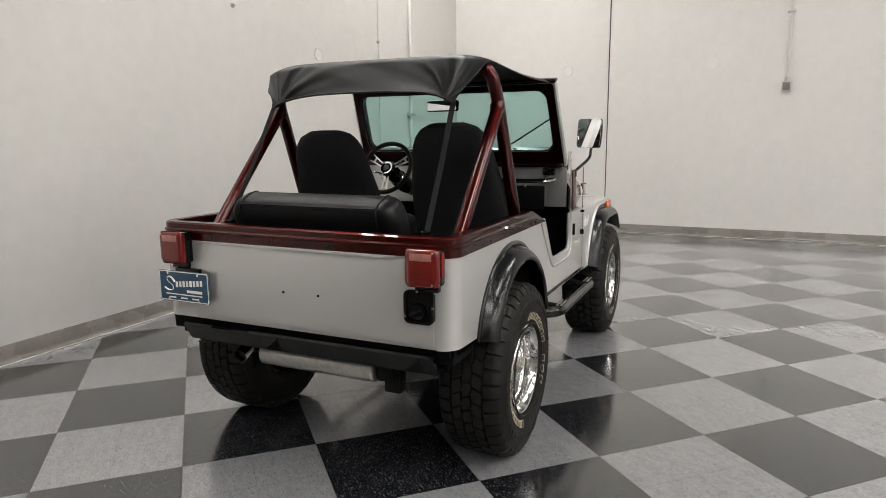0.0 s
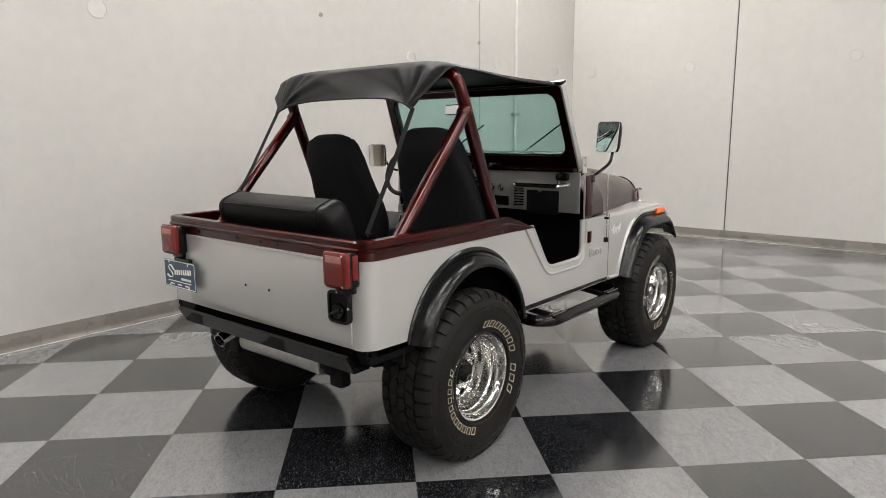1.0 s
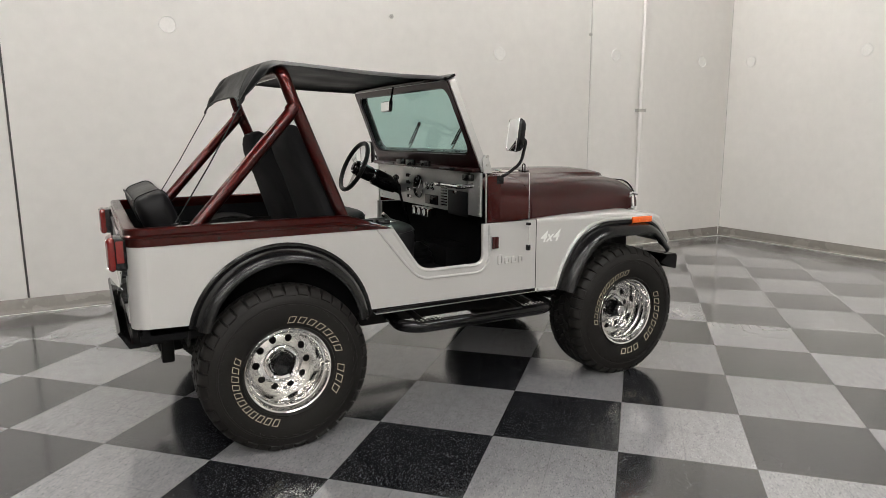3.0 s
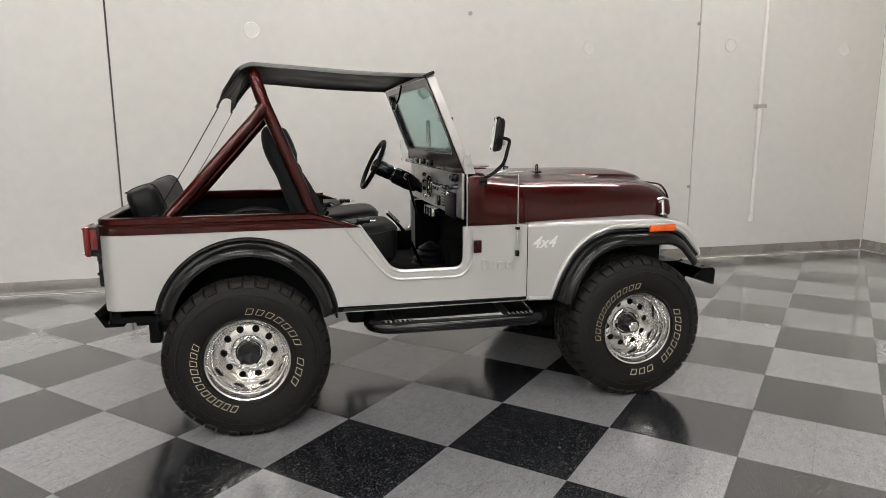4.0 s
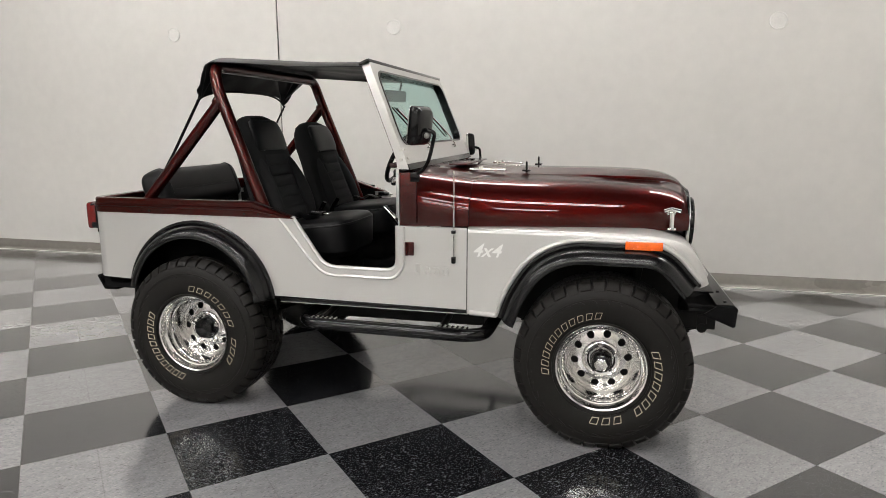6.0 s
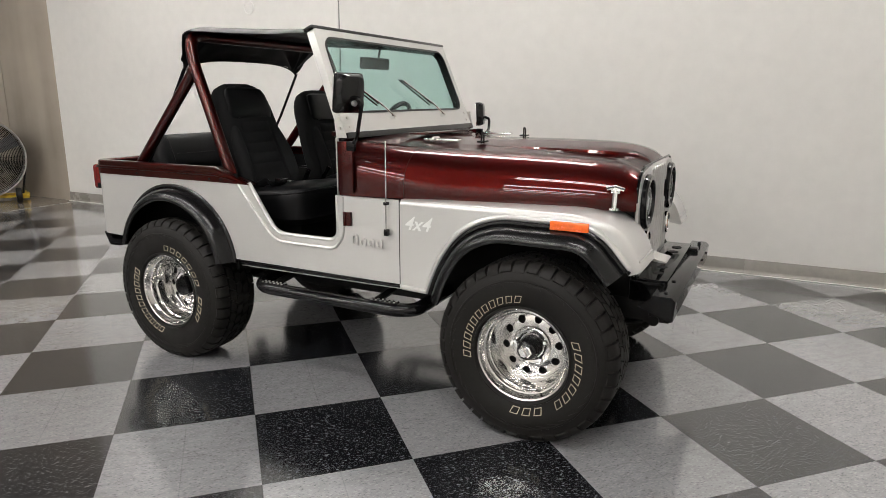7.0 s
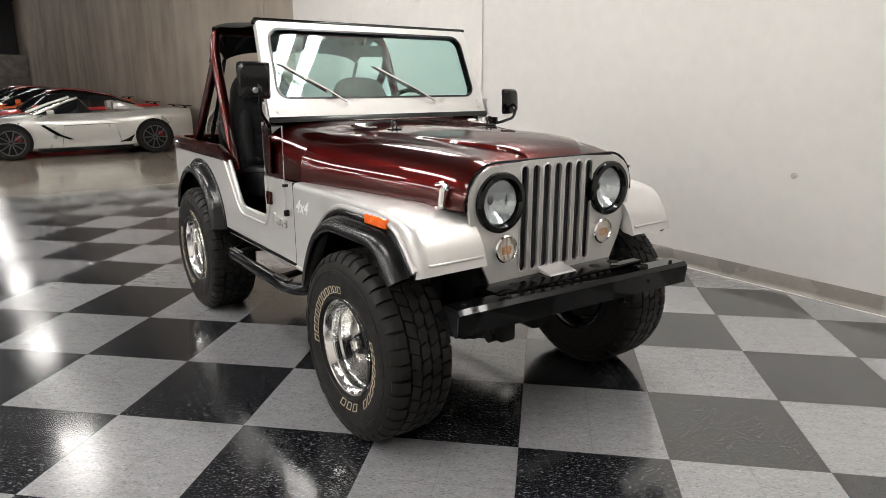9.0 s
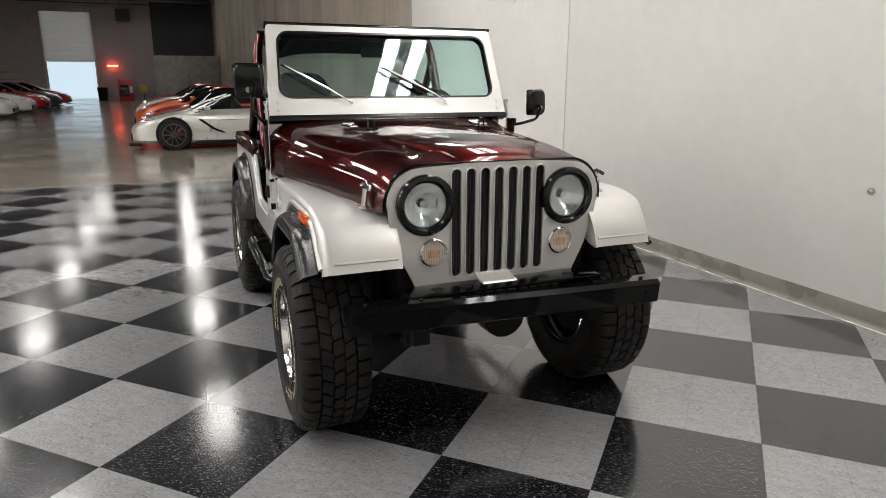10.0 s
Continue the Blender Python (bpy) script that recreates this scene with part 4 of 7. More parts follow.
# wipers: arm and blade, parked on the lower glass
for pivot, tip in (((0.26, 0.075), (0.625, 0.30)), ((-0.325, 0.075), (0.055, 0.29))):
    d = Vector((tip[0] - pivot[0], 0, tip[1] - pivot[1]))
    p0 = Vector((pivot[0], 0.035, pivot[1]))
    bm = tube([p0 + Vector((0, -0.012, 0)), p0 + Vector((0, 0.014, 0))], 0.011, sides=12)
    tube([p0 + Vector((0, 0.012, 0)), p0 + d * 0.3 + Vector((0, 0.022, 0)), p0 + d * 0.95 + Vector((0, 0.012, 0))], 0.005, bm, 8)
    part("wiper", joined(None, bm, WIND), M_CHROME, wind, "chrome wiper arm with black blade")
    bm = tube([p0 + d * 0.32 + Vector((0, 0.010, 0)), p0 + d * 0.62 + Vector((0, 0.014, 0)), p0 + d * 0.98 + Vector((0, 0.006, 0))], 0.0035, sides=6)
    tube([p0 + d * 0.30 + Vector((0, -0.004, 0)), p0 + d * 1.0 + Vector((0, -0.004, 0))], 0.004, bm, 6)
    part("wiper_blade", joined(None, bm, WIND), M_FLARE, wind)

# inner mirror
IMT = pose(-0.195, 0, 1.662, 0, 4, -11)
im = part("inner_mirror", box(-0.010, 0.012, -0.115, 0.115, -0.033, 0.033, 0.010, m=IMT), M_BLACK, jeep)
part("mirror_glass", box(-0.0125, -0.0105, -0.107, 0.107, -0.026, 0.026, m=IMT), M_MIRROR, im)
part("mirror_stem", tube(round_path([(-0.185, 0, 1.67), (-0.165, 0, 1.70), (-0.15, 0, 1.78)], 0.02, 3), 0.006, sides=8), M_BLACK, im)

# ---- soft top ----
def top_surface():
    one = bmesh.new()
    nu, nv = 60, 150
    rows = []
    for i in range(nu + 1):
        u = i / nu
        row = []
        for j in range(nv + 1):
            v = -1 + 2 * j / nv
            if u < 0.68:
                t = u / 0.68
                x = -0.115 + (-1.0 + 0.115) * t
                w = 0.665 - 0.045 * t - 0.015 * math.sin(math.pi * t)
                edge = abs(v) ** 20
                z = 1.806 + 0.054 * t - 0.012 * math.sin(math.pi * t) * (1 - 0.3 * v * v) - edge * (0.030 + 0.012 * math.sin(math.pi * t * 0.9)) * (1 - t) - 0.038 * t * t * abs(v) ** 8
                z += 0.004 * math.sin(9 * v + 3 * t) * math.sin(math.pi * t)
                y = v * w
            else:
                t = (u - 0.68) / 0.32
                drop = 0.167 + 0.050 * abs(v) ** 3.5
                a = min(1.0, t * 5.0)
                x = -1.0 - 0.040 * math.sin(a * math.pi / 2) - t * (0.105 + 0.035 * abs(v) ** 2)
                z = 1.860 - drop * (t ** 1.18) - (0.038 - 0.024 * t) * abs(v) ** 8
                w = 0.62 - 0.12 * t ** 1.2
                y = v * w
                # creases that fan out in straight lines from the strapped corners
                fold = 0.0
                for sg in (-1, 1):
                    across, rise = (0.94 - sg * v) * 0.56, (1.04 - t) * 0.20
                    far = math.hypot(across, rise)
                    turn = math.atan2(rise, across)
                    crease = math.asin(0.985 * math.sin(8.5 * turn + 0.8 * sg)) / 1.4
                    fine = math.asin(0.985 * math.sin(21.0 * turn + 2.0 * sg)) / 1.4
                    reach = min(1.0, far / 0.10) * min(1.0, 4.0 * t)
                    fold += (0.016 * crease * math.exp(-((far / 0.50) ** 2)) + 0.0065 * fine * math.exp(-((far / 0.34) ** 2))) * reach
                # long slack folds across the middle
                slack = 7.0 * v + 5.5 * t
                fold += 0.0055 * (math.asin(0.97 * math.sin(slack)) / 1.33) * math.exp(-((v - 0.15) / 0.55) ** 2) * math.sin(math.pi * min(1.0, t * 1.1)) ** 0.7
                fold += 0.002 * math.sin(13 * v + 4 * t) * t
                x += fold
                z += 0.2 * fold
            row.append(one.verts.new((x, y, z)))
        rows.append(row)
    for a, b in zip(rows, rows[1:]):
        for j in range(nv):
            one.faces.new((a[j], a[j + 1], b[j + 1], b[j]))
    bmesh.ops.recalc_face_normals(one, faces=one.faces)
    bmesh.ops.solidify(one, geom=list(one.faces), thickness=0.003)
    return one


top = part("soft_top", top_surface(), M_TOP, jeep, "black vinyl bikini top, creased at the rear", sharp=60)
hem = []
for j in range(25):
    v = -1 + j / 12
    hem.append((-1.145 - 0.035 * v * v, v * 0.50, 1.693 - 0.050 * abs(v) ** 3.5 - 0.014 * abs(v) ** 12))
part("rear_hem", tube(hem, 0.006, sides=6), M_TOP, top)
for s in (-1, 1):
    st = Vector((-1.172, s * 0.50, 1.632))
    en = Vector((-1.517, s * 0.525, 1.075))
    d = (en - st).normalized()
    side_v = Vector((0, 1, 0))
    nrm = d.cross(side_v).normalized()
    rings = [[p + side_v * a + nrm * b for a, b in ((-0.013, -0.0012), (0.013, -0.0012), (0.013, 0.0012), (-0.013, 0.0012))] for p in (st, (st + en) / 2 + nrm * 0.006, en)]
    part("strap", loft(rings), M_CLOTH, top, "black webbing strap")
    part("strap_buckle", box(-0.02, 0.02, -0.018, 0.018, -0.01, 0.01, 0.004, m=Matrix.Translation(en + Vector((0.01, 0, 0.012)))), M_BLACK, top)

# ---- roll bar ----
hoop = [(-0.675, -0.645, 0.95), (-0.735, -0.645, 1.10), (-0.965, -0.63, 1.68), (-0.995, -0.60, 1.80), (-0.995, 0.60, 1.80), (-0.965, 0.63, 1.68), (-0.735, 0.645, 1.10), (-0.675, 0.645, 0.95)]
rb = part("roll_bar", tube(round_path(hoop, 0.11, 8), 0.031, sides=18), M_MAROON, jeep, "glossy maroon tubular roll bar")
for s in (-1, 1):
    part("brace", tube([(-0.945, s * 0.632, 1.625), (-1.42, s * 0.645, 1.10), (-1.51, s * 0.645, 1.0)], 0.030, sides=16), M_MAROON, rb)
    bm = lathe([(0.033, -0.02), (0.036, -0.012), (0.036, 0.012), (0.033, 0.02)], sides=16, m=Matrix.Translation((-0.958, s * 0.632, 1.615)) @ Vector((-0.475, 0, -0.525)).to_track_quat("Y", "Z").to_matrix().to_4x4())
    part("weld", bm, M_MAROON, rb)
    part("foot_plate", box(-0.74, -0.62, s * 0.60, s * 0.70, 0.93, 0.945, 0.004), M_MAROON, rb)


# ---- seats ----
def seat(y, lift=0.0):
    lean = radians(19)
    up, back = Vector((-math.sin(lean), 0, math.cos(lean))), Vector((-math.cos(lean), 0, -math.sin(lean)))
    foot = Vector((-0.71, y, 0.86 + lift))
    st = [(0.0, 0.20, 0.05), (0.03, 0.242, 0.066), (0.12, 0.262, 0.072), (0.25, 0.260, 0.066), (0.36, 0.250, 0.064), (0.43, 0.236, 0.064), (0.49, 0.222, 0.072), (0.54, 0.212, 0.077), (0.59, 0.198, 0.075), (0.63, 0.180, 0.066), (0.665, 0.150, 0.052), (0.685, 0.105, 0.033)]
    rings = [oval(*(foot + up * h), w, t, ((0, 1, 0), back), 3.2, 28) for h, w, t in st]
    s = part("seat_back", loft(rings), M_CLOTH, jeep, "black cloth high-back bucket seat")
    neck = [tuple(foot + up * 0.475 - back * 0.067 + Vector((0, q * 0.125, 0)) + up * 0.02 * (1 - abs(q))) for q in (-1, -0.6, -0.2, 0.2, 0.6, 1)]
    part("headrest_seam", tube(neck, 0.006, sides=6), M_VINYL, s)
    pad = [oval(*(foot + up * h - back * 0.052), w, t, ((0, 1, 0), back), 4.0, 28) for h, w, t in ((0.465, 0.13, 0.006), (0.475, 0.158, 0.020), (0.50, 0.170, 0.030), (0.56, 0.168, 0.032), (0.61, 0.158, 0.028), (0.64, 0.140, 0.022), (0.655, 0.11, 0.006))]
    part("headrest_pad", loft(pad), M_VINYL, s, "padded black headrest")
    # ribbed insert on the front of the backrest
    for k in range(6):
        h0 = 0.08 + 0.062 * k
        c = foot + up * (h0 + 0.029) - back * 0.064
        ring = [oval(*(c + up * dz), 0.135 - 0.004 * k, tt, ((0, 1, 0), back), 3.0, 16) for dz, tt in ((-0.029, 0.004), (-0.02, 0.009), (0.0, 0.011), (0.02, 0.009), (0.029, 0.004))]
        part("rib", loft(ring), M_CLOTH, s)
    for sg in (-1, 1):
        bol = [foot + up * h - back * b + Vector((0, sg * w, 0)) for h, w, b in ((0.02, 0.17, 0.03), (0.12, 0.19, 0.065), (0.26, 0.185, 0.065), (0.40, 0.165, 0.035), (0.47, 0.15, 0.0))]
        part("bolster", tube(round_path(bol, 0.05, 3), 0.042, sides=14, flat=0.75), M_CLOTH, s)
    # boxed cushion with a welted top edge, rising to the front
    def slab(z0, z1, grow, r):
        bm = bmesh.new()
        rings = []
        for q, k in ((z0, 1.0 - r), (z0 + r * 0.25, 1.0), (z1 - 0.045, 1.01), (z1 - 0.020, 1.0), (z1 - 0.004, 0.965), (z1 + 0.008, 0.90), (z1 + 0.016, 0.76), (z1 + 0.020, 0.45)):
            ring = []
            for p in oval(0, 0, 0, 0.255 * k + grow, 0.245 * k + grow, ((0, 1, 0), (1, 0, 0)), 4.6, 72):
                rise = 0.11 * (p[0] + 0.24)
                ring.append((p[0] - 0.52, y + p[1], q + rise * min(1.0, (q - 0.80) / 0.14)))
            rings.append(ring)
        return loft(rings, bm)
    cu = part("seat_cushion", slab(0.80, 0.952, 0.0, 0.10), M_VINYL, jeep, "black vinyl seat cushion with a welted edge")
    welt = [(p[0] - 0.52, y + p[1], 0.930 + 0.11 * (p[0] + 0.24)) for p in oval(0, 0, 0, 0.254, 0.244, ((0, 1, 0), (1, 0, 0)), 4.6, 72)]
    part("welt", tube(welt + welt[:1], 0.0055, sides=6), M_VINYL, cu)
    for k in range(5):
        x = -0.68 + 0.075 * k
        z = 0.938 + 0.11 * (x + 0.76)
        part("rib", tube([(x, y - 0.165, z - 0.012), (x, y - 0.12, z), (x, y + 0.12, z), (x, y + 0.165, z - 0.012)], 0.034, sides=10, flat=0.35), M_CLOTH, cu)
    bm = box(-0.66, -0.34, y - 0.18, y + 0.18, 0.64, 0.84, 0.03)
    part("seat_riser", bm, M_CHASSIS, jeep)
    # lap belt gathered on the outer side of the cushion
    out = -1 if y < 0 else 1
    yb = y + out * 0.17
    loop = [(-0.74, yb + out * 0.06, 0.94), (-0.68, yb, 1.012), (-0.62, yb + out * 0.02, 0.992), (-0.57, yb, 1.026), (-0.52, yb + out * 0.015, 1.002), (-0.46, yb - out * 0.01, 1.03)]
    belt = part("seat_belt", tube(round_path(loop, 0.02, 3), 0.022, sides=8, flat=0.25), M_VINYL, jeep, "black lap belt with a bright tongue")
    part("belt_buckle", box(-0.50, -0.43, yb - 0.022, yb + 0.022, 1.02, 1.044, 0.006), M_BLACK, belt)
    part("buckle_tongue", box(-0.43, -0.395, yb - 0.015, yb + 0.015, 1.028, 1.034, 0.002), M_CHROME, belt)
    part("belt_stalk", tube(round_path([(-0.70, y - out * 0.27, 0.80), (-0.66, y - out * 0.27, 0.98), (-0.62, y - out * 0.26, 1.04)], 0.03, 3), 0.013, sides=8, flat=0.5), M_BLACK, belt)


seat(-0.365, 0.03)
seat(0.36)

# rear bench: rolled backrest and a cushion
rings = []
for k in range(33):
    v = math.sin(math.pi / 2 * (k / 16 - 1))
    q = max(0.0, (abs(v) - 0.84) / 0.16)
    grow = 0.35 + 0.65 * math.sqrt(max(0.0, 1 - q * q))
    rings.append(oval(-1.56, v * 0.425 - 0.025, 1.115 - 0.018 * (1 - grow), 0.080 * grow, 0.120 * grow, ((0.94, 0, 0.34), (-0.34, 0, 0.94)), 4.0, 36))
rs = part("rear_seat_back", loft(rings), M_VINYL, jeep, "black vinyl rear bench backrest")
for k in range(6):
    y = -0.32 + 0.118 * k
    part("seat_seam", tube([(-1.50, y, 1.03), (-1.477, y, 1.08), (-1.49, y, 1.15), (-1.513, y, 1.195)], 0.003, sides=6), M_VINYL, rs)
part("seat_seam", tube([(-1.478, -0.34, 1.12), (-1.478, 0.30, 1.12)], 0.003, sides=6), M_VINYL, rs)
for y in (-0.37, 0.32):
    ring = oval(-1.56, y, 1.115, 0.0805, 0.1205, ((0.94, 0, 0.34), (-0.34, 0, 0.94)), 4.0, 36)
    part("welt", tube(ring + ring[:1], 0.0045, sides=6), M_VINYL, rs)
part("welt", tube([(-1.668, y, 1.196) for y in (-0.37, -0.2, 0.1, 0.32)], 0.0045, sides=6), M_VINYL, rs)
rings = [oval(x, -0.02, z, w, h, ((0, 1, 0), (0, 0, 1)), 3.4, 24) for x, z, w, h in ((-1.50, 0.86, 0.38, 0.045), (-1.48, 0.86, 0.40, 0.06), (-1.3, 0.865, 0.41, 0.065), (-1.12, 0.87, 0.41, 0.065), (-1.06, 0.865, 0.39, 0.05))]
part("rear_seat_cushion", loft(rings), M_VINYL, jeep, "black vinyl rear bench cushion")
part("rear_seat_leg", box(-1.45, -1.10, -0.36, 0.32, 0.635, 0.81, 0.02), M_CHASSIS, jeep)

# ---- dash and controls ----
dash = part("dashboard", box(0.040, 0.052, -0.69, 0.69, 1.045, 1.288, 0.003), M_DASH, jeep, "bare aluminium dash panel with gauges")
# shade under the glass is put into this darker maroon
part("dash_top", box(-0.005, 0.09, -0.70, 0.70, 1.288, 1.312, 0.010), M_MAROON_SHADED, dash, "maroon dash top, its shade put into the colour")
for y in (-0.42, 0.42):
    part("defrost_vent", box(-0.012, 0.0, y - 0.09, y + 0.09, 1.294, 1.308, 0.005), M_BLACK, dash)
for y in (-0.16, 0.05, 0.20):
    part("wiper_cover", box(-0.028, 0.0, y - 0.05, y + 0.05, 1.300, 1.338, 0.012), M_BLACK, dash, "black cover of the wiper linkage")
part("corner_box", box(0.0, 0.04, -0.655, -0.575, 1.238, 1.280, 0.012), M_BLACK, dash, "small black switch box")
part("dash_side", box(0.036, 0.050, -0.72, -0.60, 1.045, 1.288, 0.004), M_DASH, dash)
for z in (1.06, 1.11, 1.16, 1.21):
    part("dash_screw", lathe([(0, -0.004), (0.005, -0.004), (0.005, 0)], sides=8, m=pose(0.036, -0.705, z, 0, 0, -90)), M_STEEL, dash)


def gauge(y, z, r, parent):
    g = part("gauge", lathe([(r, 0.0), (r, -0.012), (r * 0.94, -0.016), (r * 0.88, -0.010), (r * 0.88, 0.0)], sides=28, m=pose(0.040, y, z, 0, 0, -90)), M_CHROME, parent, "round gauge with chrome bezel")
    part("dial", lathe([(0, -0.006), (r * 0.9, -0.006), (r * 0.9, 0.0)], sides=24, m=pose(0.040, y, z, 0, 0, -90)), M_BLACK, parent)
    bm = None
    for k in range(9):
        a = radians(-45 + 270 * k / 8)
        bm = box(-0.0075, -0.0065, -0.0015, 0.0015, r * 0.60, r * 0.80, bm=bm, m=pose(0.040, y, z, math.degrees(a) - 90, 0, 0))
    box(-0.008, -0.0065, -0.002, 0.002, -r * 0.15, r * 0.62, bm=bm, m=pose(0.040, y, z, 35, 0, 0))
    part("dial_marks", bm, M_WHITE, parent)


gauge(0.03, 1.165, 0.074, dash)
for y, z in ((-0.10, 1.178), (-0.17, 1.178)):
    gauge(y, z, 0.026, dash)
part("radio", box(0.028, 0.040, -0.225, -0.065, 1.065, 1.125, 0.004), M_BLACK, dash, "dark radio")
bm = None
for k in range(7):
    for q in (-0.335, -0.297):
        bm = box(0.034, 0.040, q, q + 0.032, 1.072 + 0.017 * k, 1.080 + 0.017 * k, bm=bm)
part("speaker_slots", bm, M_BLACK, dash)
part("glove_box", box(0.030, 0.041, -0.585, -0.36, 1.03, 1.172, 0.006), M_VINYL, dash, "black glove box door")
part("glove_lock", lathe([(0, -0.012), (0.012, -0.012), (0.014, 0)], sides=14, m=pose(0.03, -0.455, 1.162, 0, 0, -90)), M_CHROME, dash)
part("grab_bar", tube(round_path([(0.04, -0.27, 1.215), (-0.02, -0.30, 1.205), (-0.02, -0.60, 1.205), (0.04, -0.645, 1.215)], 0.02, 4), 0.013, sides=10), M_CHROME, dash, "chrome passenger grab bar")
for k in range(4):
    for y in (0.125, 0.16):
        part("knob", lathe([(0, -0.026), (0.011, -0.026), (0.012, -0.012), (0.006, -0.010), (0.006, 0.0)], sides=12, m=pose(0.04, y + 0.005 * k, 1.095 + 0.045 * k, 0, 0, -90)), M_CHROME if y < 0.14 else M_BLACK, dash)
for y in (-0.66, -0.33, 0.0, 0.33, 0.66):
    part("dash_screw", lathe([(0, -0.004), (0.006, -0.004), (0.006, 0)], sides=8, m=pose(0.04, y, 1.277, 0, 0, -90)), M_STEEL, dash)
pod = part("gauge_pod", box(0.0, 0.06, -0.15, 0.07, 0.985, 1.042, 0.006), M_CHROME, jeep, "chrome pod of three small gauges")
for y in (-0.11, -0.04, 0.03):
    part("dial", lathe([(0, -0.003), (0.023, -0.003), (0.024, 0)], sides=20, m=pose(0.0, y, 1.013, 0, 0, -90)), M_WHITE, pod)
    part("dial_mark", box(-0.0045, -0.003, y - 0.002, y + 0.002, 1.003, 1.028), M_BLACK, pod)
    part("bezel", lathe([(0.028, 0.0), (0.028, -0.005), (0.024, -0.007), (0.0225, -0.003)], sides=20, m=pose(0.0, y, 1.013, 0, 0, -90)), M_BLACK, pod)

# steering wheel and column
ST = Vector((-0.285, 0.35, 1.288))
AX = Vector((0.40, 0, -0.20)).normalized()
to_axis = Matrix.Translation(ST) @ AX.to_track_quat("Y", "Z").to_matrix().to_4x4()
ring = [(0.166 * math.cos(2 * math.pi * k / 40), 0, 0.166 * math.sin(2 * math.pi * k / 40)) for k in range(41)]
sw = part("steering_wheel", tube(ring, 0.0145, sides=10, m=to_axis), M_VINYL, jeep, "black rimmed three-spoke steering wheel")
for a in (90, 210, 330):
    sp = to_axis @ pose(0, 0.01, 0, 0, a, 0)
    for w in (-1, 1):
        part("spoke", loft([[(x, 0.010, w * (c + 0.0045)), (x, 0.010, w * (c - 0.0045)), (x, 0.015, w * (c - 0.0045)), (x, 0.015, w * (c + 0.0045))] for x, c in ((0.03, 0.010), (0.10, 0.014), (0.160, 0.022))], m=sp), M_STEEL, sw)
    for x in (0.125,):
        part("spoke_web", box(x - 0.006, x + 0.006, 0.0105, 0.0145, -0.016, 0.016, m=sp), M_STEEL, sw)
part("hub", lathe([(0.0, 0.0), (0.036, 0.0), (0.044, 0.004), (0.050, 0.02), (0.052, 0.08), (0.0, 0.08)], sides=24, m=to_axis), M_BLACK, sw)
part("horn_ring", lathe([(0.030, -0.004), (0.040, -0.006), (0.043, 0.0), (0.040, 0.004)], sides=28, m=to_axis), M_CHROME, sw)
part("horn_button", lathe([(0, -0.010), (0.018, -0.009), (0.028, -0.002)], sides=20, m=to_axis), M_BLACK, sw)
col = part("steering_column", tube([ST + AX * 0.06, ST + AX * 0.20, ST + AX * 0.60], 0.034, sides=14), M_BLACK, jeep)
part("column_collar", lathe([(0.0, 0.05), (0.046, 0.05), (0.050, 0.07), (0.050, 0.12), (0.046, 0.135)], sides=18, m=to_axis), M_BLACK, col)
part("column_band", lathe([(0.047, 0.135), (0.049, 0.137), (0.049, 0.148), (0.047, 0.150)], sides=18, m=to_axis), M_CHROME, col)
part("column_shroud", lathe([(0.045, 0.150), (0.056, 0.16), (0.058, 0.26), (0.044, 0.33), (0.0, 0.34)], sides=18, m=to_axis), M_BLACK, col)
part("turn_stalk", tube([ST + AX * 0.14, ST + AX * 0.12 + Vector((0, 0.16, 0.02))], 0.005, sides=6), M_CHROME, col)

# shift levers, boot, hand brake
boot = []
for k, (z, r) in enumerate(((0.64, 0.12), (0.66, 0.125), (0.675, 0.105), (0.695, 0.11), (0.71, 0.09), (0.73, 0.095), (0.745, 0.07), (0.765, 0.072), (0.78, 0.045), (0.80, 0.02))):
    boot.append([(0.03 + r * math.cos(2 * math.pi * i / 20), 0.05 + r * 1.2 * math.sin(2 * math.pi * i / 20), z) for i in range(20)])
part("shift_boot", loft(boot), M_VINYL, jeep, "pleated black shifter boot")
lev = part("shift_lever", tube(round_path([(0.03, 0.06, 0.76), (-0.06, 0.06, 1.02), (-0.11, 0.06, 1.21)], 0.05, 4), 0.008, sides=8), M_BLACK, jeep)
part("knob", lathe([(0, -0.02), (0.016, -0.016), (0.02, 0.0), (0.014, 0.018), (0, 0.02)], sides=14, m=pose(-0.115, 0.06, 1.225)), M_BLACK, lev)
tl = part("transfer_lever", tube(round_path([(-0.04, -0.05, 0.66), (-0.13, -0.05, 0.86), (-0.21, -0.05, 0.96)], 0.05, 4), 0.010, sides=8), M_BLACK, jeep)
part("lever_grip", tube([(-0.19, -0.05, 0.945), (-0.26, -0.05, 1.015)], 0.014, sides=12), M_CHROME, tl, "bright ribbed lever grip")
part("floor_hump", box(-0.30, 0.30, -0.16, 0.20, 0.63, 0.665, 0.015), M_LINER, jeep)

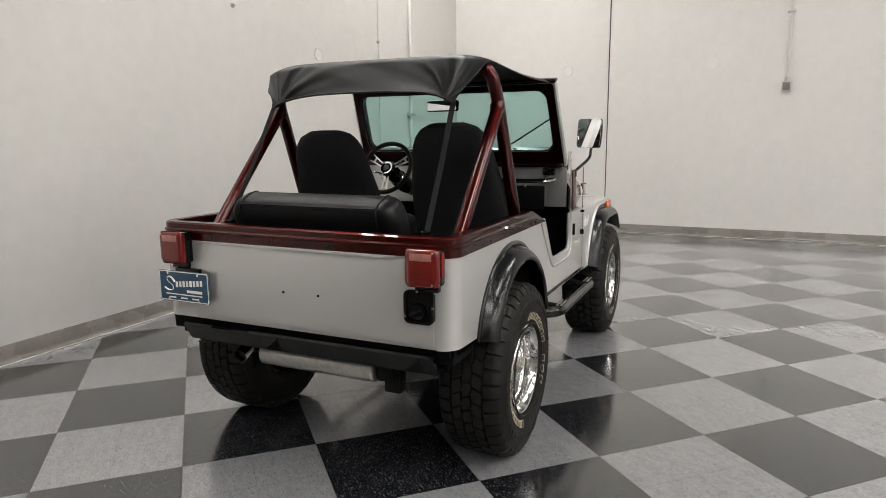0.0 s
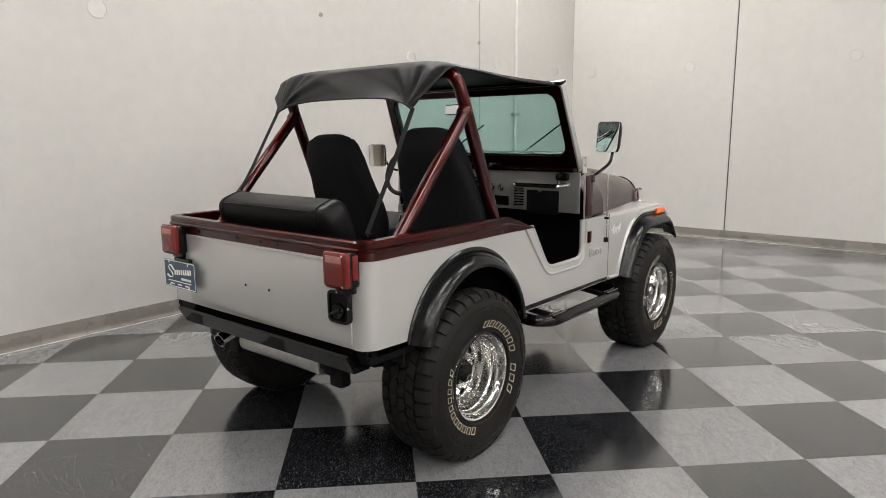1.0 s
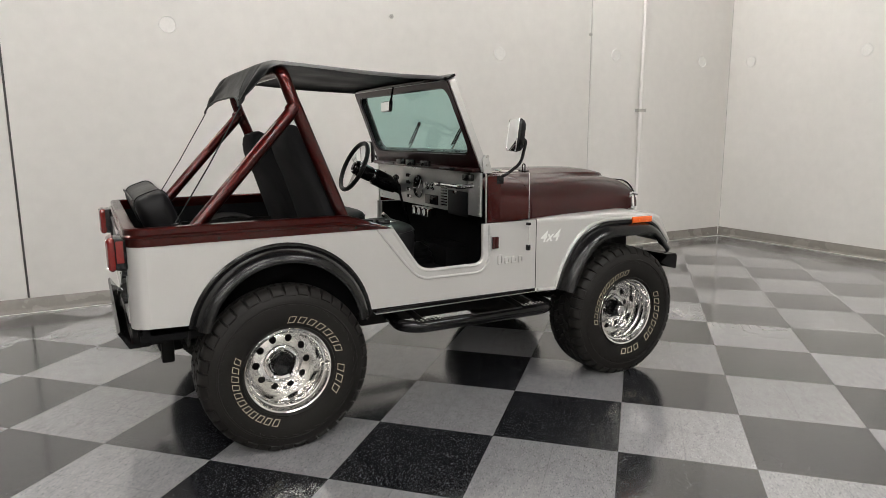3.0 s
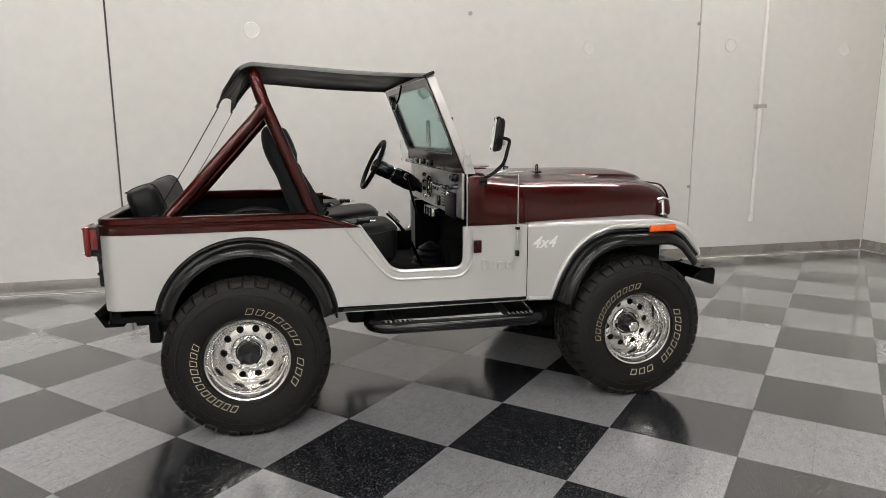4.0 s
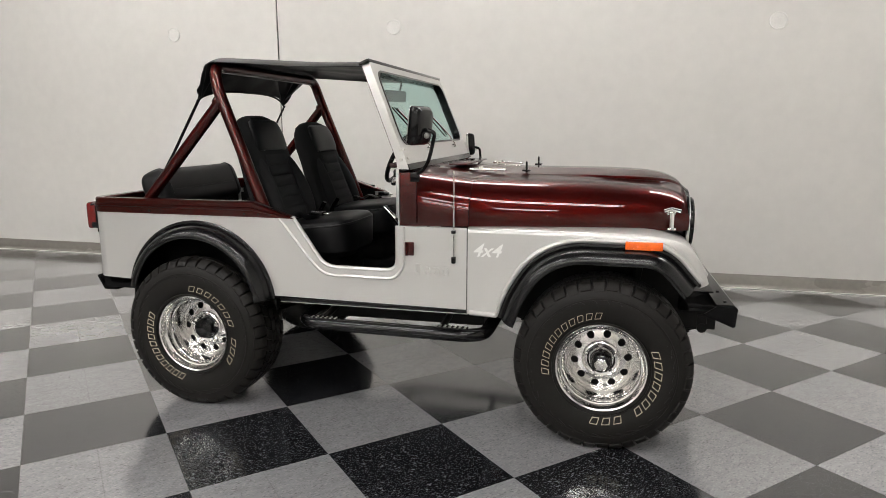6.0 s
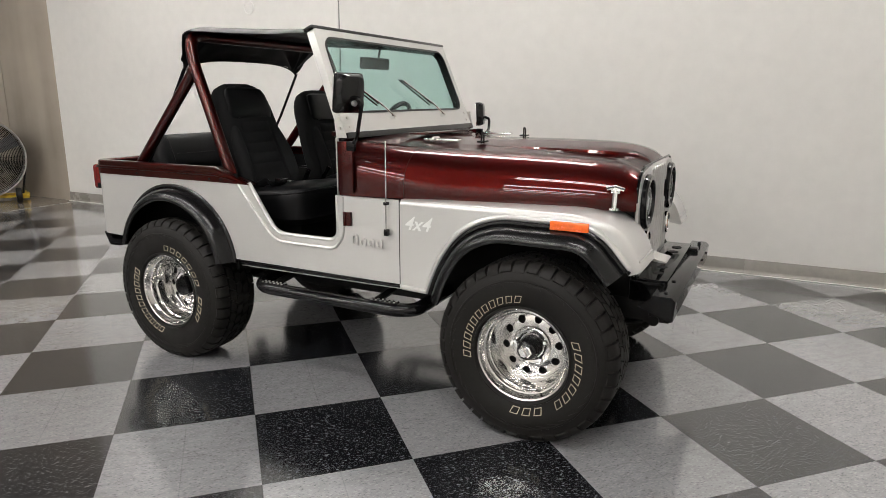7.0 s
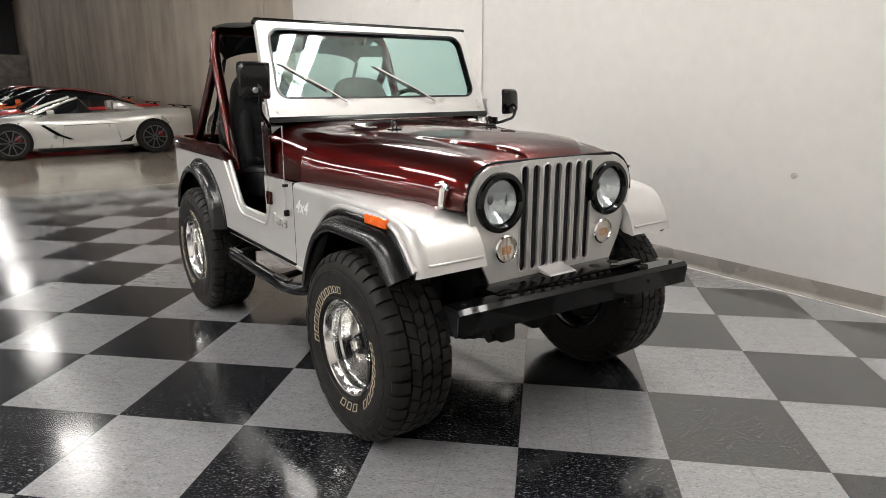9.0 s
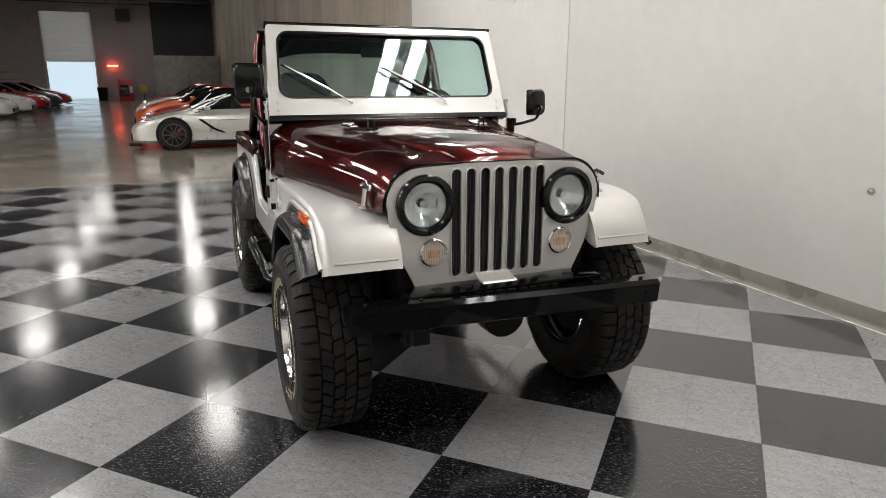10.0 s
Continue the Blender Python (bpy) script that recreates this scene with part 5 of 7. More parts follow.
# ---- outer mirrors, hinges, aerial, door hardware ----
for s in (-1, 1):
    at = pose(0.188, -0.822, 1.490, 0, 7, -14) if s < 0 else pose(0.05, 0.95, 1.362, 0, -3, 16)
    hw, hh = (0.077, 0.088) if s < 0 else (0.066, 0.080)
    mir = part("side_mirror", box(-0.012, 0.012, -hw, hw, -hh, hh, 0.014, m=at), M_BLACK, jeep, "black rectangular side mirror on a bent arm")
    part("mirror_back", loft([oval(x, 0, 0, hw * w, hh * w, ((0, 1, 0), (0, 0, 1)), 5.0, 32) for x, w in ((0.008, 0.985), (0.022, 0.95), (0.032, 0.84), (0.036, 0.60), (0.0365, 0.25))], m=at), M_BLACK, mir)
    part("mirror_rim", ring_plate(rounded(-hw, hw, -hh, hh, 0.020, 5), rounded(0.006 - hw, hw - 0.006, 0.006 - hh, hh - 0.006, 0.014, 5), 0.0, 0.004, m=at @ pose(-0.0165, 0, 0, 0, 0, -90)), M_CHROME, mir)
    part("mirror_glass", box(-0.0145, -0.0125, 0.005 - hw, hw - 0.005, 0.005 - hh, hh - 0.005, 0.0, m=at), M_MIRROR, mir)
    part("swivel", lathe([(0.0, 0.0), (0.012, 0.0), (0.014, -0.008), (0.010, -0.016), (0.0, -0.018)], sides=14, m=at @ pose(0.036, 0, -hh * 0.45, 0, 0, 90)), M_STEEL, mir)
    c = at.translation
    arm = [c + Vector((0.04, 0, -0.02)), c + Vector((0.075, 0, -0.03))] + ([c + Vector((0.045, 0.005, -0.15)), (0.19, s * 0.765, 1.285), (0.15, s * 0.745, 1.262)] if s < 0 else [c + Vector((0.09, -0.04, -0.10)), (0.17, s * 0.78, 1.24), (0.13, s * 0.745, 1.23)])
    part("mirror_arm", tube(round_path(arm, 0.03, 4), 0.009, sides=10), M_BLACK, mir)
    part("arm_foot", box(0.12, 0.165, s * 0.738, s * 0.756, 1.225, 1.272, 0.005), M_BLACK, mir)
    bm = box(0.105, 0.135, s * SIDE, s * (SIDE + 0.014), 0.868, 0.935, 0.004)
    tube([(0.10, s * (SIDE + 0.012), 0.868), (0.10, s * (SIDE + 0.012), 0.935)], 0.008, bm, 8)
    part("door_hinge", bm, M_MAROON, jeep, "maroon door hinge half")
    bm = box(0.065, 0.15, s * 0.742, s * 0.752, 1.03, 1.27, 0.003)
    part("cowl_plate", bm, M_MAROON, jeep)
    part("door_post_trim", box(0.054, 0.061, s * 0.738, s * 0.748, 1.01, 1.285, 0.002), M_STEEL, jeep)
aer = part("aerial", tube([(0.335, -0.76, 0.86), (0.335, -0.755, 1.28)], 0.0035, sides=6), M_CHROME, jeep, "thin chrome aerial mast")
part("aerial_base", box(0.325, 0.345, -0.768, -0.744, 0.84, 0.872, 0.004), M_BLACK, aer)
part("aerial_clip", box(0.325, 0.345, -0.768, -0.742, 0.985, 1.0, 0.003), M_BLACK, aer)
# seam between cowl side and fender
part("body_seam", box(0.396, 0.4005, -SIDE - 0.0005, -SIDE + 0.01, 0.61, 1.012), M_CHASSIS, jeep)

# side script 4x4 and the embossed maker's mark (plain shapes)
for s in (-1, 1):
    bm = text_mesh("4x4", 0.090, 0.0012, 0.001)
    bmesh.ops.transform(bm, matrix=Matrix(((1, 0.38, 0, 0), (0, 1, 0, 0), (0, 0, 1, 0), (0, 0, 0, 1))), verts=bm.verts)
    part("badge", joined(None, bm, pose(0.50 if s < 0 else 0.52, s * (SIDE + 0.002), 0.905, 90, 0, 0 if s < 0 else 180)), M_WHITE, jeep, "white slanted 4x4 script")
    bm = None
    for k in range(4):
        x = 0.135 + 0.046 * k
        h = 0.058 if k == 0 else 0.042
        o = rounded(x, x + 0.034, 0.772, 0.772 + h, 0.010, 3)
        i = rounded(x + 0.009, x + 0.025, 0.781, 0.772 + h - 0.009, 0.006, 3)
        bm = ring_plate(o, i, s * SIDE, s * (SIDE + 0.009), bm)
    part("embossed_mark", bm, M_SILVER, jeep, "embossed plain maker's mark")


# ---- wheels ----
def tyre_mesh():
    """All-terrain tyre: five rows of close-set blocks, shoulder lugs, a saw-toothed scuff band on the side wall."""
    half = [(0.200, 0.118), (0.212, 0.132), (0.235, 0.142), (0.27, 0.150), (0.305, 0.153), (0.335, 0.150), (0.360, 0.143), (0.376, 0.133), (0.386, 0.118), (0.392, 0.06)]
    prof = [(r, -y) for r, y in half] + [(0.393, 0.0)] + half[::-1]
    bm = lathe(prof, sides=96)
    n = 40
    step = 2 * math.pi / n

    def crown(y, top):
        return (0.409 if top else 0.388) - 0.35 * y * y

    def block(outline):
        """A block of tread: corners (angle, y) in order, sunk sides and a slightly smaller top."""
        ca, cy = sum(p[0] for p in outline) / len(outline), sum(p[1] for p in outline) / len(outline)
        low = [bm.verts.new((crown(y, False) * math.cos(a), y, crown(y, False) * math.sin(a))) for a, y in outline]
        tops = []
        for a, y in outline:
            a, y = a + (ca - a) * 0.07, y + (cy - y) * 0.07
            tops.append(bm.verts.new((crown(y, True) * math.cos(a), y, crown(y, True) * math.sin(a))))
        bm.faces.new(tops)
        for i in range(len(outline)):
            j = (i + 1) % len(outline)
            bm.faces.new((low[i], low[j], tops[j], tops[i]))

    g = step * 0.05
    for i in range(n):
        a = i * step
        # hexagonal blocks in the middle
        block([(a + g, -0.017), (a + step * 0.5, -0.023), (a + step - g, -0.017), (a + step - g + 0.03, 0.017), (a + step * 0.5 + 0.03, 0.023), (a + g + 0.03, 0.017)])
        for sg in (-1, 1):
            # slanted blocks between the middle and the shoulder
            b = a + step * (0.35 if sg < 0 else 0.75)
            block([(b + g, sg * 0.027), (b + step - g, sg * 0.022), (b + step - g + 0.055, sg * 0.066), (b + g + 0.055, sg * 0.070)])
            # shoulder lugs reach down the side wall, long and short by turns
            b = a + step * (0.15 if sg < 0 else 0.6)
            w = step * 0.90
            down = 0.020 if i % 2 else 0.012
            rows = [(crown(0.076, True), sg * 0.076), (crown(0.10, True), sg * 0.104), (0.400, sg * 0.120), (0.386, sg * 0.135), (0.386 - down, sg * 0.1415)]
            base = [(0.386, sg * 0.074), (0.386, sg * 0.10), (0.384, sg * 0.114), (0.375, sg * 0.128), (0.375 - down, sg * 0.136)]
            vs = [[bm.verts.new((r * math.cos(b + da), y, r * math.sin(b + da))) for r, y in ln] for ln, da in ((base, 0.0), (rows, 0.008), (rows, w - 0.008), (base, w))]
            for p, q in zip(vs, vs[1:]):
                for k in range(4):
                    bm.faces.new((p[k], p[k + 1], q[k + 1], q[k]))
            bm.faces.new((vs[0][0], vs[1][0], vs[2][0], vs[3][0]))
            bm.faces.new((vs[0][4], vs[1][4], vs[2][4], vs[3][4]))
    for sg in (-1, 1):
        # fine ribs round the side wall, zigzag bars above them and saw teeth below
        for r in (0.330, 0.2165):
            lathe([(r + 0.006, sg * 0.1485), (r + 0.004, sg * 0.1525), (r - 0.002, sg * 0.1535), (r - 0.005, sg * 0.1495)], bm, 96)
        for i in range(36):
            a = 2 * math.pi * i / 36
            up = i % 2
            quad = [(0.342 + 0.008 * up, a), (0.342 + 0.008 * (1 - up), a + 0.155), (0.350 + 0.008 * (1 - up), a + 0.155), (0.350 + 0.008 * up, a)]
            tri = [(0.312, a), (0.326, a + 0.04), (0.326, a + 0.15)]
            for shape in (quad, tri):
                lo = [bm.verts.new((r * math.cos(t), sg * (0.1545 - 9.0 * (r - 0.305) ** 2 - 0.006), r * math.sin(t))) for r, t in shape]
                hi = [bm.verts.new((r * math.cos(t), sg * (0.1562 - 9.0 * (r - 0.305) ** 2), r * math.sin(t))) for r, t in shape]
                bm.faces.new(hi)
                for k in range(len(shape)):
                    j = (k + 1) % len(shape)
                    bm.faces.new((lo[k], lo[j], hi[j], hi[k]))
    return bm


def rim_mesh():
    bm = lathe([(0.203, -0.118), (0.209, -0.124), (0.211, -0.132), (0.206, -0.137), (0.199, -0.134), (0.195, -0.122), (0.190, -0.112), (0.186, -0.106), (0.180, -0.104), (0.178, -0.098), (0.178, -0.076), (0.174, -0.072), (0.171, -0.066), (0.171, -0.040), (0.168, -0.034), (0.166, -0.010), (0.163, 0.008), (0.158, 0.018)], sides=64)
    lathe([(0.203, 0.118), (0.210, 0.132), (0.20, 0.134), (0.19, 0.11), (0.178, 0.06), (0.176, -0.03)], bm, 48)
    # disc with ten round holes
    n, rm, dr = 10, 0.124, 0.034
    yy = lambda r: 0.018 - 0.016 * math.cos((r - 0.09) / 0.068 * math.pi / 2)
    for i in range(n):
        tm, dt = 2 * math.pi * i / n, math.pi / n
        rings = []
        for lev in (1.0, 0.75, 0.53):
            row = []
            for k in range(16):
                p = 2 * math.pi * k / 16
                c, s = math.cos(p), math.sin(p)
                sq = max(abs(c), abs(s))
                if lev == 1.0:
                    u, v = c / sq, s / sq
                else:
                    u, v = c * lev * 0.034 / (rm * dt), s * lev
                r, th = rm + v * dr, tm + u * dt
                row.append(bm.verts.new((r * math.cos(th), yy(r), r * math.sin(th))))
            rings.append(row)
        inner = [bm.verts.new((v.co.x, v.co.y + 0.014, v.co.z)) for v in rings[-1]]
        rings.append(inner)
        for a, b in zip(rings, rings[1:]):
            for k in range(16):
                j = (k + 1) % 16
                bm.faces.new((a[k], a[j], b[j], b[k]))
    lathe([(0.090, 0.002), (0.086, -0.008), (0.078, -0.012), (0.066, -0.010), (0.058, -0.002), (0.05, -0.002), (0.0, -0.002)], bm, 48)
    return bm


def letter_bars(spans):
    bm = None
    for a0, a1, n in spans:
        for k in range(n):
            a = a0 + (a1 - a0) * (k + 0.5) / n
            hw = abs(a1 - a0) / n * 0.33
            r0, r1 = 0.236, 0.268
            o, i = [], []
            for (da, r) in ((-hw, r0), (0, r0), (hw, r0), (hw, r1), (0, r1), (-hw, r1)):
                sl = (r - r0) / (r1 - r0) * 2.2
                o.append((radians(a + da - sl), r))
                rr = r + (0.0024 if r == r0 else -0.0024)
                i.append((radians(a + da * 0.82 - sl), rr))
            y = lambda r: -(0.1430 + 0.0075 * (r - 0.236) / 0.034)
            rings = [[(r * math.cos(t), y(r) + dy, r * math.sin(t)) for t, r in ln] for ln, dy in ((o, 0.002), (o, -0.0015), (i, -0.0015), (i, 0.002))]
            bm = loft(rings, bm, caps=False)
    return bm


TYRE = finish(tyre_mesh(), "tyre", M_RUBBER, 40)
RIM = finish(rim_mesh(), "rim", M_ALLOY, 35)
RIVETS = None
for k in range(24):
    a = 2 * math.pi * k / 24
    RIVETS = lathe([(0.0, -0.0045), (0.0035, -0.0035), (0.0045, 0.0)], RIVETS, 8, m=pose(0.1735 * math.cos(a), -0.070, 0.1735 * math.sin(a)))
RIVETS = finish(RIVETS, "rivet_ring", M_CHROME)
# first word over one arc, two further words over another
LETTERS = [finish(letter_bars([sp]), "lettering", M_LETTER) for sp in ((258, 156, 11), (92, 14, 7), (2, -34, 3))]


def wheel(x, s, turn, front):
    m = pose(x, s * 0.69, 0.398, 0, 0, 0 if s < 0 else 180) @ pose(0, 0, 0, 0, turn, 0)
    drum = lathe([(0.0, 0.035), (0.15, 0.035), (0.158, 0.045), (0.158, 0.09), (0.0, 0.095)], sides=36)
    w = part("wheel", drum, M_CHASSIS, jeep, "polished ten-hole wheel with wide all-terrain tyre", m)
    # each tyre stands a little flattened on its own contact patch
    tyre = TYRE.copy()
    for v in tyre.vertices:
        p = m @ v.co
        if p.z < 0.0:
            v.co = m.inverted() @ Vector((p.x, p.y + math.copysign(0.25 * p.z, m.translation.y - p.y) * (abs(p.y - m.translation.y) > 0.1), 0.0005))
    for nm, me in (("tyre", tyre), ("rim", RIM), ("rivet_ring", RIVETS), *(("lettering", q) for q in LETTERS)):
        ob = new(nm, me)
        ob.parent = w
        if nm == "lettering":
            tagged(ob, "raised cream lettering reduced to plain bars")
    if front:
        bm = lathe([(0.052, 0.0), (0.052, -0.04), (0.046, -0.055), (0.042, -0.078), (0.036, -0.083), (0.0, -0.083)], sides=24)
        part("hub", bm, M_BLACK, w, "black locking hub with bright dial")
        bm = lathe([(0.032, -0.078), (0.032, -0.095), (0.026, -0.100), (0.0, -0.100)], sides=6)
        box(-0.022, 0.022, -0.107, -0.09, -0.006, 0.006, 0.002, bm)
        part("hub_dial", bm, M_ALLOY, w)
    else:
        bm = lathe([(0.056, 0.0), (0.055, -0.035), (0.050, -0.044), (0.02, -0.048), (0.0, -0.048)], sides=28)
        part("hub_cap", bm, M_BLACK, w, "black plastic hub cap")
    for k in range(5):
        a = 2 * math.pi * k / 5 + 0.3
        bm = lathe([(0.012, -0.002), (0.012, -0.022), (0.008, -0.028), (0.0, -0.028)], sides=6, m=pose(0.072 * math.cos(a), 0, 0.072 * math.sin(a)))
        part("lug_nut", bm, M_CHROME, w)
    part("valve_stem", tube([(0.178, -0.105, 0.0), (0.165, -0.125, 0.0)], 0.004, sides=6), M_BLACK, w)


wheel(AX_R, -1, 0, False)
wheel(AX_F, -1, 65, True)
wheel(AX_R, 1, 20, False)
wheel(AX_F, 1, 140, True)

# ---- chassis, bumpers, steps, exhaust ----
for s in (-1, 1):
    bm = box(-1.66, 1.58, s * 0.36, s * 0.43, 0.50, 0.60, 0.008)
    part("frame_rail", bm, M_CHASSIS, jeep)
    sills = box(-0.60, 0.50, s * 0.70, s * (SIDE - 0.002), 0.590, 0.609, 0.003)
    part("rocker", sills, M_BLACK, jeep, "black rocker strip")
    part("sill_seam", box(-0.60, 0.40, s * 0.70, s * (SIDE - 0.004), 0.5845, 0.589, 0.001), M_STEEL, jeep, "thin bright seam under the rocker")
    run = [(-0.43, s * 0.45, 0.52), (-0.47, s * 0.74, 0.508), (-0.39, s * 0.805, 0.504), (0.40, s * 0.805, 0.498), (0.49, s * 0.76, 0.498), (0.51, s * 0.45, 0.52)]
    st = part("step_bar", tube(round_path(run, 0.09, 6), 0.032, sides=16), M_BLACK, jeep, "black tubular side step")
    for x in (-0.33, 0.34):
        pad = part("step_pad", box(x - 0.075, x + 0.075, s * 0.800 - 0.022, s * 0.800 + 0.022, 0.530, 0.536, 0.003), M_FLARE, st)
        # glints at the perforations, put in as raised rings of bright steel
        bm = None
        for k in range(6):
            for q in (-0.011, 0.011):
                bm = lathe([(0.0055, 0.536), (0.0055, 0.5395), (0.0035, 0.5395), (0.003, 0.536)], bm, 10, m=pose(x - 0.062 + 0.025 * k, s * 0.800 + q, 0) @ pose(0, 0, 0, 90, 0, 0))
        part("grip_ring", bm, M_STEEL, pad, "small steel rings standing in for glints at the pad's holes")
    for x in (-0.35, 0.28):
        part("step_bracket", tube([(x, s * 0.42, 0.56), (x, s * 0.80, 0.515)], 0.018, sides=8), M_CHASSIS, st)
    for ax in (AX_R, AX_F):
        bm = None
        for k in range(4):
            h = 0.48 - 0.06 * k
            rings = []
            for q in range(13):
                u = h * (q / 6 - 1)
                z = 0.435 - 0.008 * k + 0.33 * u * u
                rings.append([(ax + u, s * 0.395 + w, z + d) for w, d in ((-0.03, -0.0035), (0.03, -0.0035), (0.03, 0.0035), (-0.03, 0.0035))])
            bm = loft(rings, bm)
        part("leaf_spring", bm, M_CHASSIS, jeep)
        part("shock", tube([(ax + 0.10, s * 0.44, 0.42), (ax + 0.16, s * 0.46, 0.85)], 0.028, sides=10), M_CHASSIS, jeep)
    part("inner_arch", box(-1.48, -0.66, s * 0.455, s * 0.465, 0.60, 0.98), M_CHASSIS, jeep)
    bm = plate([(x, z) for x, z in arc(ARCH_R[0], ARCH_R[1], 0.44, 0, 180, 20)] + [(x, z) for x, z in arc(ARCH_R[0], ARCH_R[1], 0.43, 180, 0, 20)], s * 0.46, s * (SIDE - 0.02))
    part("arch_liner", bm, M_CHASSIS, jeep)
for ax in (AX_R, AX_F):
    bm = tube([(ax, -0.60, 0.405), (ax, 0.60, 0.405)], 0.04, sides=12)
    yo = -0.08 if ax < 0 else 0.18
    tube([(ax - 0.13, yo, 0.405), (ax - 0.08, yo, 0.405), (ax + 0.06, yo, 0.405), (ax + 0.12, yo, 0.405)], 0.11, bm, 14)
    part("axle", bm, M_CHASSIS, jeep)
part("tie_rod", tube([(AX_F - 0.14, -0.55, 0.40), (AX_F - 0.14, 0.55, 0.40)], 0.014, sides=8), M_CHASSIS, jeep)
part("steering_damper", tube([(AX_F + 0.16, -0.10, 0.44), (AX_F + 0.16, 0.40, 0.44)], 0.026, sides=10), M_STEEL, jeep)
part("drag_link", tube([(AX_F + 0.14, 0.45, 0.42), (AX_F + 0.22, -0.45, 0.47)], 0.013, sides=8), M_CHASSIS, jeep)
part("skid_plate", box(-0.55, 0.42, -0.35, 0.35, 0.40, 0.52, 0.04), M_CHASSIS, jeep)
part("engine_sump", box(0.50, 1.20, -0.22, 0.22, 0.50, 0.98, 0.05), M_CHASSIS, jeep)
part("fuel_tank", box(-1.42, -1.20, -0.34, 0.34, 0.47, 0.60, 0.03), M_CHASSIS, jeep)
part("drive_shaft", tube([(-0.3, -0.05, 0.45), (AX_R + 0.1, -0.08, 0.41)], 0.03, sides=10), M_CHASSIS, jeep)

# rear cross member and exhaust
bm = plate([(-1.745, 0.572), (-1.788, 0.648), (-1.776, 0.656), (-1.735, 0.592), (-1.66, 0.592), (-1.66, 0.572)], -0.68, 0.58)
box(-1.728, -1.66, -0.66, 0.64, 0.592, 0.667, 0.0, bm)
part("rear_crossmember", bm, M_BUMPER, jeep, "black angled rear cross member")
for s in (-1, 1):
    part("shackle", box(-1.60, -1.54, s * 0.395 - 0.04, s * 0.395 + 0.04, 0.40, 0.56, 0.012), M_CHASSIS, jeep)
muf = part("muffler", loft([oval(-1.55, y - 0.03, 0.488, k * 0.085, k * 0.058, ((1, 0, 0), (0, 0, 1)), 2.4, 24) for y, k in ((-0.285, 0.9), (-0.275, 1.0), (0.315, 1.0), (0.325, 0.9))]), M_STEEL, jeep, "dull aluminised muffler lying across the rear")
part("muffler_pipe", tube(round_path([(-1.55, 0.27, 0.488), (-1.56, 0.345, 0.50), (-1.60, 0.355, 0.52), (-1.69, 0.325, 0.515)], 0.06, 5), 0.026, sides=12), M_CHASSIS, muf)
part("tail_tip", lathe([(0.034, 0.0), (0.034, 0.07), (0.031, 0.07), (0.030, 0.01)], sides=20, m=Matrix.Translation((-1.655, 0.335, 0.525)) @ Vector((-0.95, -0.15, -0.28)).to_track_quat("Y", "Z").to_matrix().to_4x4()), M_CHROME, muf, "chrome tail pipe tip")
part("muffler_cap", box(-1.61, -1.49, -0.405, -0.317, 0.445, 0.53, 0.025), M_CHASSIS, muf)

# front bumper with cross plate
bm = plate([(1.555, 0.712), (1.63, 0.712), (1.648, 0.695), (1.642, 0.612), (1.632, 0.607), (1.632, 0.69), (1.622, 0.70), (1.555, 0.70)], -0.68, 0.69, r=0.003)
for s in (-1, 1):
    plate([(1.50, 0.66), (1.555, 0.70), (1.632, 0.70), (1.632, 0.607)], s * 0.674, s * 0.68, bm)
BTILT = pose(-0.018, 0, 0.655, -1.5, 0, 0) @ pose(0, 0, -0.69)
bp = part("front_bumper", joined(None, bm, BTILT), M_BUMPER, jeep, "black painted steel channel bumper")
for y in (-0.62, -0.40, 0.40, 0.62):
    part("bumper_bolt", lathe([(0, 0.006), (0.008, 0.006), (0.009, 0.0)], sides=10, m=BTILT @ pose(1.60, y, 0.712, 90, 0, 0)), M_CHASSIS, bp)
    part("bumper_bolt", lathe([(0, 0.004), (0.006, 0.004), (0.007, 0.0)], sides=10, m=BTILT @ pose(1.645, y, 0.66, 0, 0, -90)), M_BLACK, bp)
bm = box(1.43, 1.56, -0.43, 0.43, 0.682, 0.694, 0.004)
for s in (-1, 1):
    box(1.40, 1.60, s * 0.36, s * 0.43, 0.575, 0.682, 0.006, bm)
part("gravel_pan", bm, M_BUMPER, jeep)
for y in (-0.30, -0.18, 0.18, 0.30):
    part("pan_hole", lathe([(0, 0.0015), (0.024, 0.0015), (0.026, 0.0)], sides=18, m=pose(1.50, y, 0.694, 90, 0, 0)), M_CHASSIS, jeep)
bm = None
for k in range(9):
    y = -0.20 + 0.05 * k
    bm = box(1.545, 1.565, y - 0.016, y + 0.016, 0.60, 0.682, 0.004, bm)
part("pan_rib", bm, M_CHASSIS, jeep)
for y in (-0.40, 0.40):
    part("spring_hanger", box(1.49, 1.54, y - 0.04, y + 0.04, 0.515, 0.58, 0.015), M_CHASSIS, jeep)
    part("spring_eye", tube([(1.515, y - 0.045, 0.51), (1.515, y + 0.045, 0.51)], 0.024, sides=12), M_CHASSIS, jeep)

